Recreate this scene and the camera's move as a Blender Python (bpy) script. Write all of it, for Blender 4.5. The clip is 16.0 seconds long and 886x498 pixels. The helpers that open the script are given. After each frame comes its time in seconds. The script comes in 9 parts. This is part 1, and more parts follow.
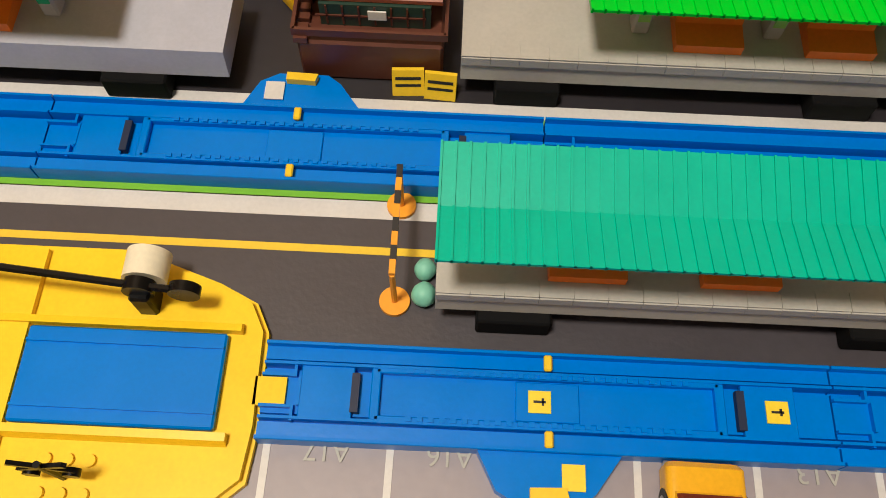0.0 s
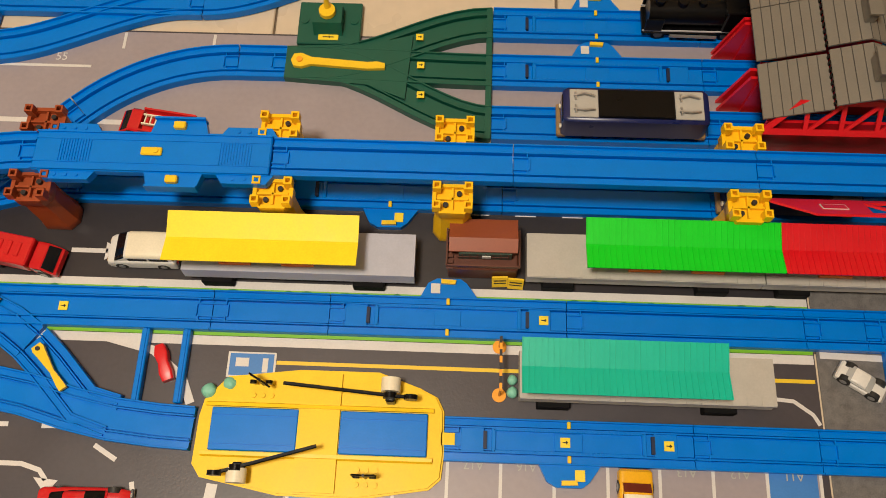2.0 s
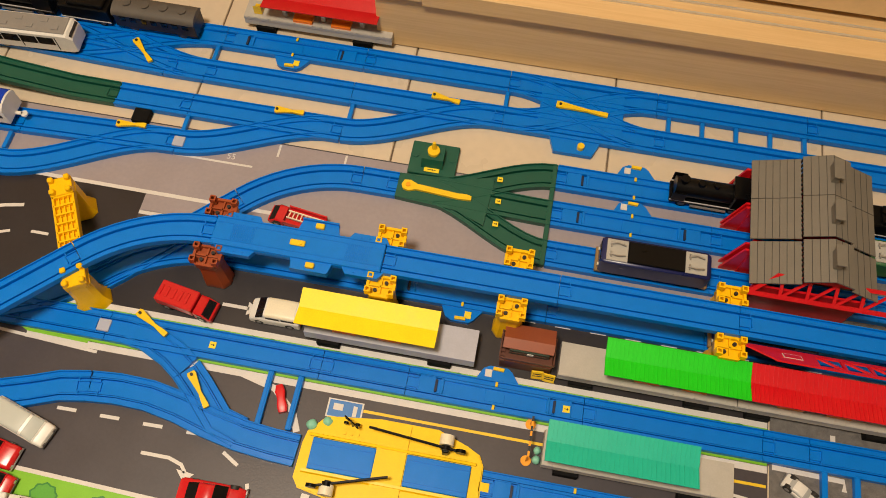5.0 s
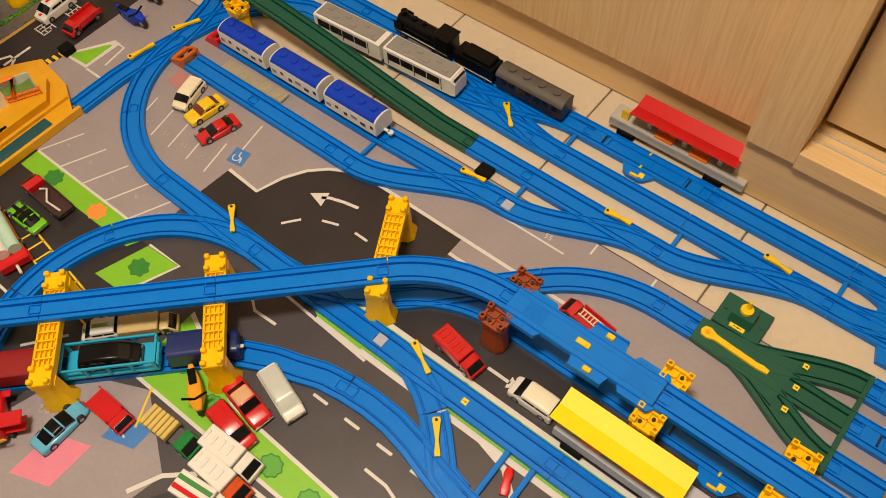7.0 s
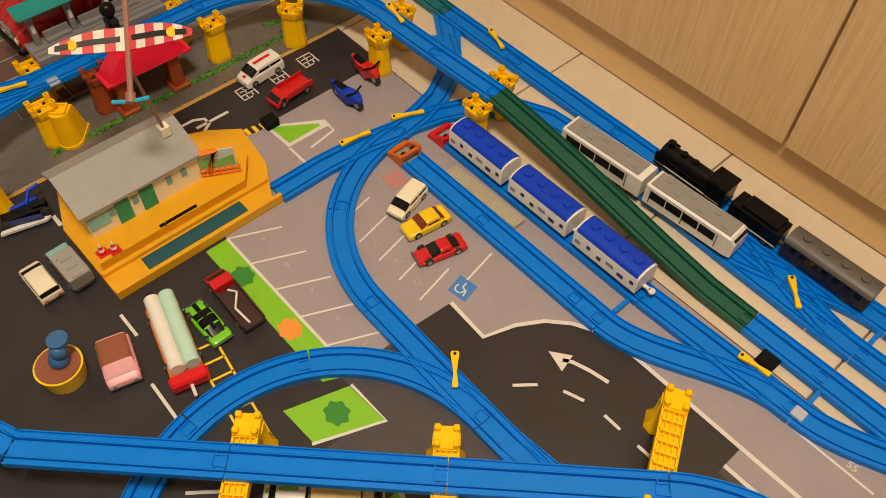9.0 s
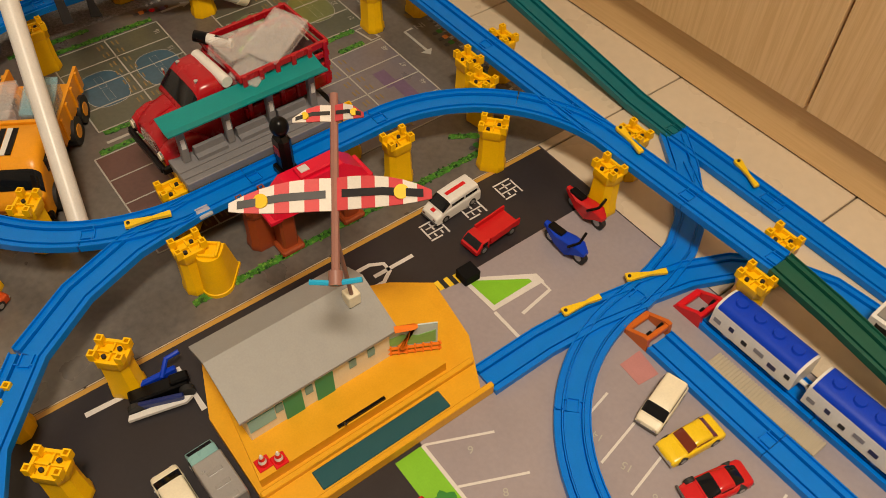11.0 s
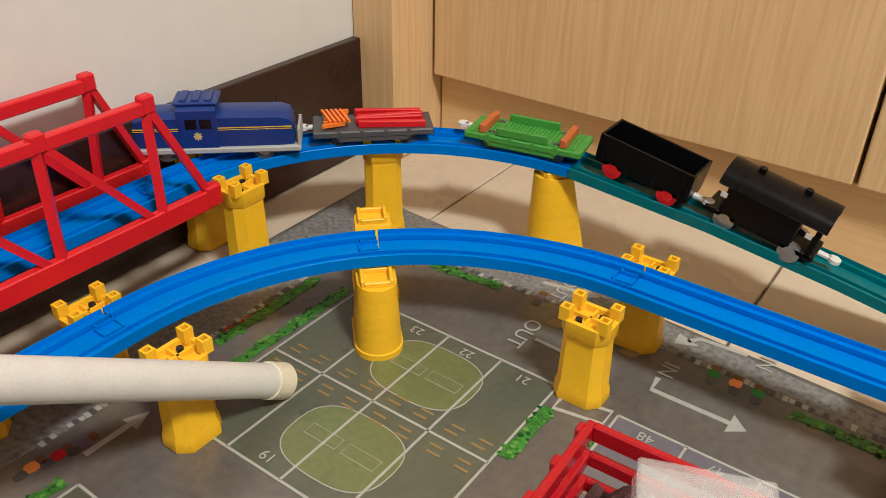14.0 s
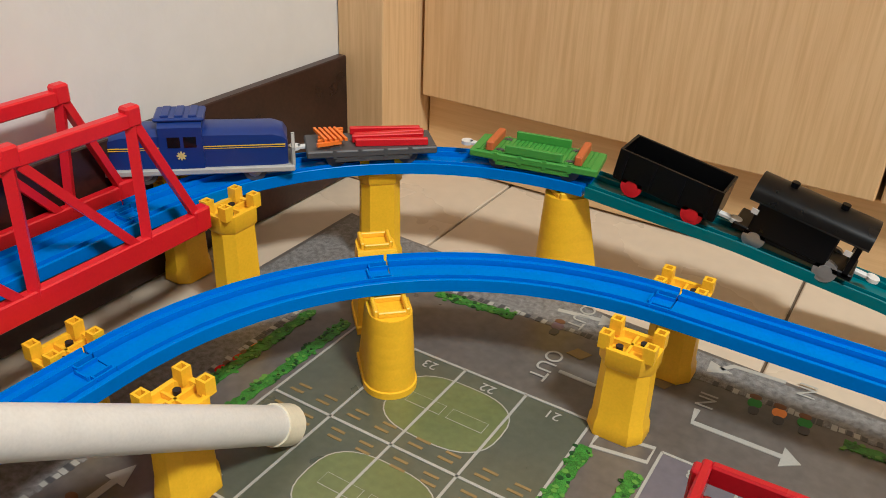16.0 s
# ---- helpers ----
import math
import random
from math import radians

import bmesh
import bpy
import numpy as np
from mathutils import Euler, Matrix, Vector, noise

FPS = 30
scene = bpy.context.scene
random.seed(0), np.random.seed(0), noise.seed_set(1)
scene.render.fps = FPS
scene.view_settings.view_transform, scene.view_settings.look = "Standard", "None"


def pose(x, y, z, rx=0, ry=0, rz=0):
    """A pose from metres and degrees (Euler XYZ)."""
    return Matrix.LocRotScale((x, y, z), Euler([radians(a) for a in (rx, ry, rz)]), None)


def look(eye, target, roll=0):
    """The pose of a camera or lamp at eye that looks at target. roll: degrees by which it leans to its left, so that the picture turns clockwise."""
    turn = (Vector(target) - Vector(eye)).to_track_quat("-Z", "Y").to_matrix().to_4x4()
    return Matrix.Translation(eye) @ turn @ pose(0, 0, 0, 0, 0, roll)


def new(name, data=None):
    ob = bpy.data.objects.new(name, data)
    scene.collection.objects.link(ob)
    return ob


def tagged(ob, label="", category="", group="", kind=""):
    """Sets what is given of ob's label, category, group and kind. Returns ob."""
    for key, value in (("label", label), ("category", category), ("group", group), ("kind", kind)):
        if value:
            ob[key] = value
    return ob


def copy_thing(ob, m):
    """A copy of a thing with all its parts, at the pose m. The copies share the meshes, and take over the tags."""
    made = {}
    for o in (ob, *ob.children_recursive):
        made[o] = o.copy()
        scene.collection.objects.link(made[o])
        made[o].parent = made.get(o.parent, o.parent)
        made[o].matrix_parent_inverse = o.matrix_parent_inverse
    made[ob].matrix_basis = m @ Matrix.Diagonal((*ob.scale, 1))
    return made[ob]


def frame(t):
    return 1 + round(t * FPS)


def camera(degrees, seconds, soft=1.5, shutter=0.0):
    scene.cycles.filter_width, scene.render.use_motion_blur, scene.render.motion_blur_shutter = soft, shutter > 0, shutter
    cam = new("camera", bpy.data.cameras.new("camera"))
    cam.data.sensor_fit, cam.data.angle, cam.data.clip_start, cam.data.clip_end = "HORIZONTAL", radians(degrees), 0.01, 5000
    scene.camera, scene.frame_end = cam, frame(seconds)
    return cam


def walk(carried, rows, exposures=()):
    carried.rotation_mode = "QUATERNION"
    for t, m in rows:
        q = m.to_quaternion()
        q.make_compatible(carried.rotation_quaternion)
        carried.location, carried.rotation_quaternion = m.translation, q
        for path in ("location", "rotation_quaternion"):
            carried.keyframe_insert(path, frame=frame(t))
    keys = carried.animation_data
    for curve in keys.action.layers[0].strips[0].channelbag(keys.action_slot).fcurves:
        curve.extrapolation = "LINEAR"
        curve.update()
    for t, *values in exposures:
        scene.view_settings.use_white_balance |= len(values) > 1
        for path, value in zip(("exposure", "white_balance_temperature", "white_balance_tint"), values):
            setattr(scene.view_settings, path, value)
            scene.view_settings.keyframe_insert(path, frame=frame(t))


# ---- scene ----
import itertools

cam = camera(56.7, 16.0, soft=0.9)
PATH = [
    (0, (-0.041, 0.09, 0.309), (-0.047, 0.951, -1.496), 2.3),
    (0.5, (-0.043, 0.098, 0.398), (-0.088, 0.893, -1.436), -0.9),
    (1, (-0.064, 0.079, 0.539), (-0.136, 0.684, -1.366), -5.6),
    (1.5, (-0.087, 0.081, 0.648), (-0.136, 0.61, -1.28), -3.8),
    (2, (-0.097, 0.074, 0.73), (-0.144, 0.782, -1.14), -1.8),
    (2.5, (-0.092, 0.064, 0.832), (-0.154, 0.877, -0.994), -2.1),
    (3, (-0.086, 0.051, 0.901), (-0.145, 0.892, -0.912), -1.7),
    (3.2, (-0.089, 0.051, 0.923), (-0.136, 0.896, -0.889), -0.9),
    (5.3, (-0.143, -0.002, 0.983), (-0.323, 0.846, -0.82), 3.5),
    (5.5, (-0.149, 0.002, 0.979), (-0.406, 0.827, -0.825), 2.4),
    (6, (-0.177, -0.003, 0.972), (-0.612, 0.824, -0.796), 0.6),
    (6.5, (-0.201, -0.012, 0.985), (-0.827, 0.812, -0.726), -3.1),
    (7, (-0.212, -0.028, 0.984), (-0.928, 0.783, -0.698), -3.6),
    (7.5, (-0.227, -0.033, 0.989), (-0.982, 0.755, -0.688), -3.4),
    (8, (-0.305, -0.028, 0.962), (-1.105, 0.767, -0.69), -2.8),
    (8.5, (-0.465, -0.043, 0.919), (-1.281, 0.795, -0.703), -0.9),
    (8.7, (-0.513, -0.046, 0.902), (-1.352, 0.791, -0.709), 0.4),
    (10.8, (-0.905, -0.006, 0.739), (-1.913, 0.784, -0.797), 2.0),
    (11, (-0.948, -0.012, 0.75), (-1.965, 0.777, -0.78), 1.1),
    (11.5, (-1.135, -0.066, 0.735), (-2.11, 0.808, -0.777), -1.3),
    (12, (-1.325, -0.112, 0.702), (-2.215, 0.852, -0.808), 0.8),
    (12.5, (-1.442, -0.023, 0.629), (-2.337, 0.998, -0.839), 0.2),
    (13, (-1.57, 0.069, 0.52), (-2.548, 1.194, -0.813), -2.1),
    (13.5, (-1.643, 0.116, 0.42), (-2.638, 1.392, -0.756), -0.2),
    (14, (-1.692, 0.137, 0.393), (-2.678, 1.521, -0.661), 1.0),
    (14.5, (-1.738, 0.143, 0.367), (-2.692, 1.574, -0.655), 1.9),
    (15, (-1.757, 0.146, 0.357), (-2.686, 1.622, -0.623), 2.5),
    (15.5, (-1.761, 0.144, 0.355), (-2.669, 1.637, -0.618), 2.5),
    (16, (-1.757, 0.142, 0.356), (-2.657, 1.642, -0.614), 2.3),
]
EXPO = [(0, -0.26, 5700, 8), (0.5, -0.38, 5750, 8), (1.5, -0.40, 5900, 9), (3, -0.38, 6350, 10), (5.5, -0.38, 6450, 10), (8.7, -0.36, 6500, 10), (11, -0.36, 6400, 10), (12, -0.10, 6000, 10), (13, 0.14, 5600, 8), (14, 0.34, 5050, 5), (16, 0.34, 4900, 5)]
walk(cam, [(t, look(eye, target, roll)) for t, eye, target, roll in PATH], EXPO)

# ---- light ----
world = bpy.data.worlds.new("room_air")
world.use_nodes = True
world.node_tree.nodes["Background"].inputs[0].default_value = (1.0, 0.93, 0.84, 1)
world.node_tree.nodes["Background"].inputs[1].default_value = 0.008
scene.world = world


def area_lamp(name, where, target, size, watts, colour):
    d = bpy.data.lights.new(name, "AREA")
    d.shape, d.size, d.energy, d.color = "DISK", size, watts, colour
    ob = new(name, d)
    ob.matrix_world = look(where, target)
    return ob


area_lamp("ceiling_lamp_light", (-0.54, -0.15, 2.34), (-0.54, -0.14, 0), 0.42, 70, (1.0, 0.83, 0.62))

# ---- materials ----
MATS = {}


def mat(name, colour, rough=0.4, metal=0.0, vary=0.06, scale=60.0, bump=0.0, spec=0.5, bump_scale=400.0):
    if name in MATS:
        return MATS[name]
    m = bpy.data.materials.new(name)
    m.use_nodes = True
    nt = m.node_tree
    b = nt.nodes["Principled BSDF"]
    tc = nt.nodes.new("ShaderNodeTexCoord")
    n1 = nt.nodes.new("ShaderNodeTexNoise")
    n1.inputs["Scale"].default_value, n1.inputs["Detail"].default_value = scale, 4
    n2 = nt.nodes.new("ShaderNodeTexNoise")
    n2.inputs["Scale"].default_value, n2.inputs["Detail"].default_value = scale * 9, 3
    ramp = nt.nodes.new("ShaderNodeMixRGB")
    ramp.blend_type = "MIX"
    lo = [max(0, c * (1 - vary)) for c in colour]
    hi = [min(1, c * (1 + vary)) for c in colour]
    ramp.inputs[1].default_value, ramp.inputs[2].default_value = (*lo, 1), (*hi, 1)
    add = nt.nodes.new("ShaderNodeMath")
    add.operation = "ADD"
    half = nt.nodes.new("ShaderNodeMath")
    half.operation = "MULTIPLY"
    half.inputs[1].default_value = 0.5
    for n in (n1, n2):
        nt.links.new(tc.outputs["Object"], n.inputs["Vector"])
    nt.links.new(n1.outputs["Fac"], add.inputs[0])
    nt.links.new(n2.outputs["Fac"], add.inputs[1])
    nt.links.new(add.outputs[0], half.inputs[0])
    spread = nt.nodes.new("ShaderNodeMapRange")
    spread.inputs["From Min"].default_value, spread.inputs["From Max"].default_value = 0.34, 0.66
    nt.links.new(half.outputs[0], spread.inputs["Value"])
    nt.links.new(spread.outputs[0], ramp.inputs[0])
    nt.links.new(ramp.outputs[0], b.inputs["Base Color"])
    rr = nt.nodes.new("ShaderNodeMapRange")
    rr.inputs["To Min"].default_value, rr.inputs["To Max"].default_value = max(0.02, rough - 0.08), min(1, rough + 0.08)
    nt.links.new(n1.outputs["Fac"], rr.inputs["Value"])
    nt.links.new(rr.outputs[0], b.inputs["Roughness"])
    b.inputs["Metallic"].default_value = metal
    b.inputs["Specular IOR Level"].default_value = spec
    if bump:
        n3 = nt.nodes.new("ShaderNodeTexNoise")
        n3.inputs["Scale"].default_value = bump_scale
        bp = nt.nodes.new("ShaderNodeBump")
        bp.inputs["Strength"].default_value, bp.inputs["Distance"].default_value = bump, 0.001
        nt.links.new(tc.outputs["Object"], n3.inputs["Vector"])
        nt.links.new(n3.outputs["Fac"], bp.inputs["Height"])
        nt.links.new(bp.outputs[0], b.inputs["Normal"])
    MATS[name] = m
    return m


def glass(name, colour, alpha_rough=0.05, mixed=0.75):
    if name in MATS:
        return MATS[name]
    m = bpy.data.materials.new(name)
    m.use_nodes = True
    nt = m.node_tree
    b = nt.nodes["Principled BSDF"]
    b.inputs["Base Color"].default_value = (*colour, 1)
    b.inputs["Roughness"].default_value = alpha_rough
    b.inputs["Alpha"].default_value = mixed
    MATS[name] = m
    return m


BLUE = mat("rail_blue_plastic", (0.0, 0.18, 0.70), 0.34, spec=0.28, vary=0.05, bump=0.05)
DKGREEN = mat("dark_green_plastic", (0.005, 0.085, 0.055), 0.4)
TEALGREEN = mat("teal_green_plastic", (0.004, 0.14, 0.17), 0.38)
YELLOW = mat("pier_yellow_plastic", (0.90, 0.53, 0.0), 0.38, bump=0.08, spec=0.3)
LEVER = mat("lever_yellow_plastic", (0.85, 0.56, 0.01), 0.35)
BROWN = mat("brick_brown_plastic", (0.30, 0.055, 0.012), 0.42)
RED = mat("red_plastic", (0.62, 0.006, 0.012), 0.35)
RED2 = mat("red_paint", (0.55, 0.012, 0.015), 0.22)
GREY = mat("platform_grey_plastic", (0.45, 0.43, 0.39), 0.5)
LILAC = mat("platform_lilac_plastic", (0.43, 0.44, 0.52), 0.45)
ORANGE = mat("orange_plastic", (0.85, 0.20, 0.01), 0.4)
BLACK = mat("black_plastic", (0.003, 0.003, 0.0035), 0.30, spec=0.22)
BLACKM = mat("black_matte_foam", (0.004, 0.004, 0.0045), 0.75, spec=0.15)
WHITE = mat("white_plastic", (0.72, 0.71, 0.68), 0.35)
CREAM = mat("cream_plastic", (0.78, 0.72, 0.55), 0.4)
LABEL = mat("yellow_label_paper", (0.88, 0.65, 0.02), 0.5)
INK = mat("black_ink", (0.015, 0.015, 0.018), 0.5)
CHROME = mat("chrome", (0.75, 0.75, 0.76), 0.18, 1.0)
SILVER = mat("silver_paint", (0.45, 0.45, 0.46), 0.3, 0.7)
DARKGREY = mat("dark_grey_plastic", (0.075, 0.075, 0.08), 0.45)
MIDGREY = mat("mid_grey_plastic", (0.20, 0.20, 0.19), 0.5)
WINDOW = mat("dark_window_plastic", (0.006, 0.007, 0.009), 0.10, spec=0.35)
TEAL = mat("mint_teal_plastic", (0.014, 0.47, 0.33), 0.40, spec=0.35)
TEAL2 = mat("deep_teal_plastic", (0.0, 0.24, 0.24), 0.42)
LIME = mat("bright_green_plastic", (0.015, 0.62, 0.01), 0.42, spec=0.3)
ROOFYEL = mat("bright_yellow_plastic", (0.92, 0.72, 0.01), 0.45, spec=0.3)
NAVY = mat("navy_paint", (0.006, 0.012, 0.085), 0.3)
ROYAL = mat("royal_blue_plastic", (0.004, 0.045, 0.52), 0.38, spec=0.25)
SKYBLUE = mat("sky_blue_plastic", (0.02, 0.40, 0.68), 0.35)
MINT = mat("mint_bush_plastic", (0.22, 0.55, 0.42), 0.5)
# printed mat inks
ASPHALT = mat("printed_road_grey", (0.058, 0.051, 0.060), 0.40, vary=0.08, scale=25, bump=0.1)
ROADDARK = mat("printed_road_dark", (0.022, 0.019, 0.023), 0.42, vary=0.12, scale=20)
LOT = mat("printed_lot_mauve", (0.31, 0.275, 0.30), 0.42, vary=0.06, scale=20)
INKWHITE = mat("printed_white", (0.64, 0.62, 0.60), 0.45)
INKYEL = mat("printed_yellow", (0.80, 0.55, 0.02), 0.45)
INKGREEN = mat("printed_green", (0.20, 0.50, 0.02), 0.45)
INKGREEN2 = mat("printed_dark_green", (0.03, 0.22, 0.03), 0.45)
INKBLUE = mat("printed_blue", (0.05, 0.20, 0.55), 0.45)
INKPINK = mat("printed_pink", (0.70, 0.22, 0.32), 0.45)
INKORANGE = mat("printed_orange", (0.80, 0.28, 0.05), 0.45)


# ---- mesh helpers ----
def empty_thing(name, label, category, where=(0, 0, 0), rz=0, group="", kind=""):
    ob = new(name)
    ob.matrix_world = pose(*where, 0, 0, rz)
    return tagged(ob, label, category, group, kind)


def mesh_of(name, bm, material):
    me = bpy.data.meshes.new(name)
    bmesh.ops.recalc_face_normals(bm, faces=bm.faces)
    bm.to_mesh(me)
    bm.free()
    for m in material if isinstance(material, (list, tuple)) else [material]:
        me.materials.append(m)
    return me


def smooth(me, angle=35):
    me.shade_smooth()
    me.set_sharp_from_angle(angle=radians(angle))
    return me


def part(name, bm, material, parent=None, label="", smoothed=True):
    me = mesh_of(name, bm, material)
    if smoothed:
        smooth(me)
    ob = new(name, me)
    if parent is not None:
        ob.parent = parent
    if label:
        ob["label"] = label
    return ob


def box(bm, cx, cy, cz, sx, sy, sz, bevel=0.0, rz=0, ry=0, rx=0, mi=0):
    """A box by centre and size, bevelled, turned in degrees."""
    r = bmesh.ops.create_cube(bm, size=1, matrix=pose(cx, cy, cz, rx, ry, rz) @ Matrix.Diagonal((sx, sy, sz, 1)))
    vs = r["verts"]
    if bevel:
        es = list({e for v in vs for e in v.link_edges})
        out = bmesh.ops.bevel(bm, geom=es, offset=bevel, segments=1, affect="EDGES")
        if mi:
            for f in out["faces"]:
                f.material_index = mi
    if mi:
        for f in {f for v in vs if v.is_valid for f in v.link_faces}:
            f.material_index = mi
    return bm


def cyl(bm, cx, cy, cz, r, h, seg=20, r2=None, axis="z", mi=0, rz=0):
    turn = {"z": (0, 0), "x": (0, 90), "y": (90, 0)}[axis]
    out = bmesh.ops.create_cone(bm, cap_ends=True, segments=seg, radius1=r, radius2=r if r2 is None else r2, depth=h, matrix=pose(cx, cy, cz, turn[0], turn[1], rz))
    if mi:
        for f in {f for v in out["verts"] for f in v.link_faces}:
            f.material_index = mi
    return bm


def prism(bm, pts, z0, z1, mi=0):
    """A flat polygon raised from z0 to z1."""
    lo = [bm.verts.new((x, y, z0)) for x, y in pts]
    hi = [bm.verts.new((x, y, z1)) for x, y in pts]
    n = len(pts)
    fs = [bm.faces.new(hi), bm.faces.new(lo[::-1])]
    fs += [bm.faces.new((lo[i], lo[(i + 1) % n], hi[(i + 1) % n], hi[i])) for i in range(n)]
    for f in fs:
        f.material_index = mi
    return bm


def extrude_y(bm, pts, y0, y1, mi=0):
    """A polygon in x, z drawn out along y."""
    a = [bm.verts.new((x, y0, z)) for x, z in pts]
    b = [bm.verts.new((x, y1, z)) for x, z in pts]
    n = len(pts)
    fs = [bm.faces.new(a), bm.faces.new(b[::-1])]
    fs += [bm.faces.new((a[i], b[i], b[(i + 1) % n], a[(i + 1) % n])) for i in range(n)]
    for f in fs:
        f.material_index = mi
    return bm


def extrude_x(bm, pts, x0, x1, mi=0):
    """A polygon in y, z drawn out along x."""
    a = [bm.verts.new((x0, y, z)) for y, z in pts]
    b = [bm.verts.new((x1, y, z)) for y, z in pts]
    n = len(pts)
    fs = [bm.faces.new(a), bm.faces.new(b[::-1])]
    fs += [bm.faces.new((a[i], b[i], b[(i + 1) % n], a[(i + 1) % n])) for i in range(n)]
    for f in fs:
        f.material_index = mi
    return bm


def tube(bm, pts, r, seg=8):
    """A round bar along points."""
    pts = [Vector(p) for p in pts]
    rings = []
    for i, p in enumerate(pts):
        d = (pts[min(i + 1, len(pts) - 1)] - pts[max(i - 1, 0)]).normalized()
        side = d.cross(Vector((0, 0, 1)))
        side = side.normalized() if side.length > 1e-4 else Vector((1, 0, 0))
        up = side.cross(d)
        rings.append([bm.verts.new(p + r * (math.cos(a) * side + math.sin(a) * up)) for a in (2 * math.pi * k / seg for k in range(seg))])
    for a, b in zip(rings, rings[1:]):
        for k in range(seg):
            bm.faces.new((a[k], a[(k + 1) % seg], b[(k + 1) % seg], b[k]))
    bm.faces.new(rings[0][::-1])
    bm.faces.new(rings[-1])
    return bm


def bar(bm, a, b, w, h):
    """A flat bar from a to b, w across and h deep."""
    a, b = Vector(a), Vector(b)
    d = (b - a).normalized()
    side = d.cross(Vector((0, 0, 1)))
    side = side.normalized() if side.length > 0.05 else Vector((1, 0, 0))
    up = side.cross(d)
    rings = [[bm.verts.new(p + side * w / 2 * s + up * h / 2 * q) for s, q in ((-1, -1), (1, -1), (1, 1), (-1, 1))] for p in (a, b)]
    for k in range(4):
        bm.faces.new((rings[0][k], rings[0][(k + 1) % 4], rings[1][(k + 1) % 4], rings[1][k]))
    bm.faces.new(rings[0][::-1]), bm.faces.new(rings[1])
    return bm


def sweep(bm, path, section):
    """Draws a closed cross-section (across, up) along a path of x, y, z."""
    pts = [Vector(p) for p in path]
    rings = []
    for i, p in enumerate(pts):
        d = pts[min(i + 1, len(pts) - 1)] - pts[max(i - 1, 0)]
        d = Vector((d.x, d.y, 0)).normalized()
        side = Vector((-d.y, d.x, 0))
        rings.append([bm.verts.new(p + u * side + Vector((0, 0, w))) for u, w in section])
    n = len(section)
    for a, b in zip(rings, rings[1:]):
        for k in range(n):
            bm.faces.new((a[k], b[k], b[(k + 1) % n], a[(k + 1) % n]))
    bm.faces.new(rings[0])
    bm.faces.new(rings[-1][::-1])
    return bm


def arc(cx, cy, r, a0, a1, z0=0.0, z1=None, n=10):
    z1 = z0 if z1 is None else z1
    return [(cx + r * math.cos(radians(a0 + (a1 - a0) * k / n)), cy + r * math.sin(radians(a0 + (a1 - a0) * k / n)), z0 + (z1 - z0) * k / n) for k in range(n + 1)]


def lerp(a, b, k):
    return tuple(p + (q - p) * k for p, q in zip(a, b))


# ---- setting ----
def wood(name, base, dark, stretch, rough=0.45):
    m = bpy.data.materials.new(name)
    m.use_nodes = True
    nt = m.node_tree
    b = nt.nodes["Principled BSDF"]
    tc = nt.nodes.new("ShaderNodeTexCoord")
    mp = nt.nodes.new("ShaderNodeMapping")
    mp.inputs["Scale"].default_value = stretch
    n = nt.nodes.new("ShaderNodeTexNoise")
    n.inputs["Scale"].default_value, n.inputs["Detail"].default_value, n.inputs["Roughness"].default_value = 1.0, 6, 0.65
    r = nt.nodes.new("ShaderNodeValToRGB")
    r.color_ramp.elements[0].position, r.color_ramp.elements[1].position = 0.36, 0.6
    r.color_ramp.elements[0].color, r.color_ramp.elements[1].color = (*dark, 1), (*base, 1)
    big = nt.nodes.new("ShaderNodeTexNoise")
    big.inputs["Scale"].default_value = 2.2
    mx = nt.nodes.new("ShaderNodeMixRGB")
    mx.blend_type = "MULTIPLY"
    mx.inputs[0].default_value = 0.10
    nt.links.new(tc.outputs["Object"], mp.inputs[0])
    nt.links.new(mp.outputs[0], n.inputs["Vector"])
    nt.links.new(tc.outputs["Object"], big.inputs["Vector"])
    nt.links.new(n.outputs["Fac"], r.inputs[0])
    nt.links.new(r.outputs[0], mx.inputs[1])
    nt.links.new(big.outputs["Fac"], mx.inputs[2])
    nt.links.new(mx.outputs[0], b.inputs["Base Color"])
    bp = nt.nodes.new("ShaderNodeBump")
    bp.inputs["Strength"].default_value, bp.inputs["Distance"].default_value = 0.15, 0.0006
    nt.links.new(n.outputs["Fac"], bp.inputs["Height"])
    nt.links.new(bp.outputs[0], b.inputs["Normal"])
    b.inputs["Roughness"].default_value = rough
    return m


WOODV = wood("pale_oak_upright_grain", (0.80, 0.55, 0.275), (0.70, 0.455, 0.21), (260, 260, 9))
WOODH = wood("pale_oak_level_grain", (0.80, 0.55, 0.27), (0.73, 0.485, 0.225), (9, 260, 260))
TILE = mat("cream_floor_tile", (0.62, 0.52, 0.39), 0.28, vary=0.05, scale=8)
GROUT = mat("tile_grout", (0.16, 0.12, 0.08), 0.8)
PAINT = mat("off_white_wall_paint", (0.74, 0.72, 0.68), 0.7, vary=0.03, scale=5, bump=0.2, bump_scale=120)
SKIRT = mat("dark_brown_marble_skirting", (0.030, 0.012, 0.009), 0.3, vary=0.45, scale=30)
ALU = mat("aluminium_strip", (0.66, 0.62, 0.54), 0.4, 0.5)

X0, X1, Y0, Y1 = -2.262, 2.4, -2.9, 0.842

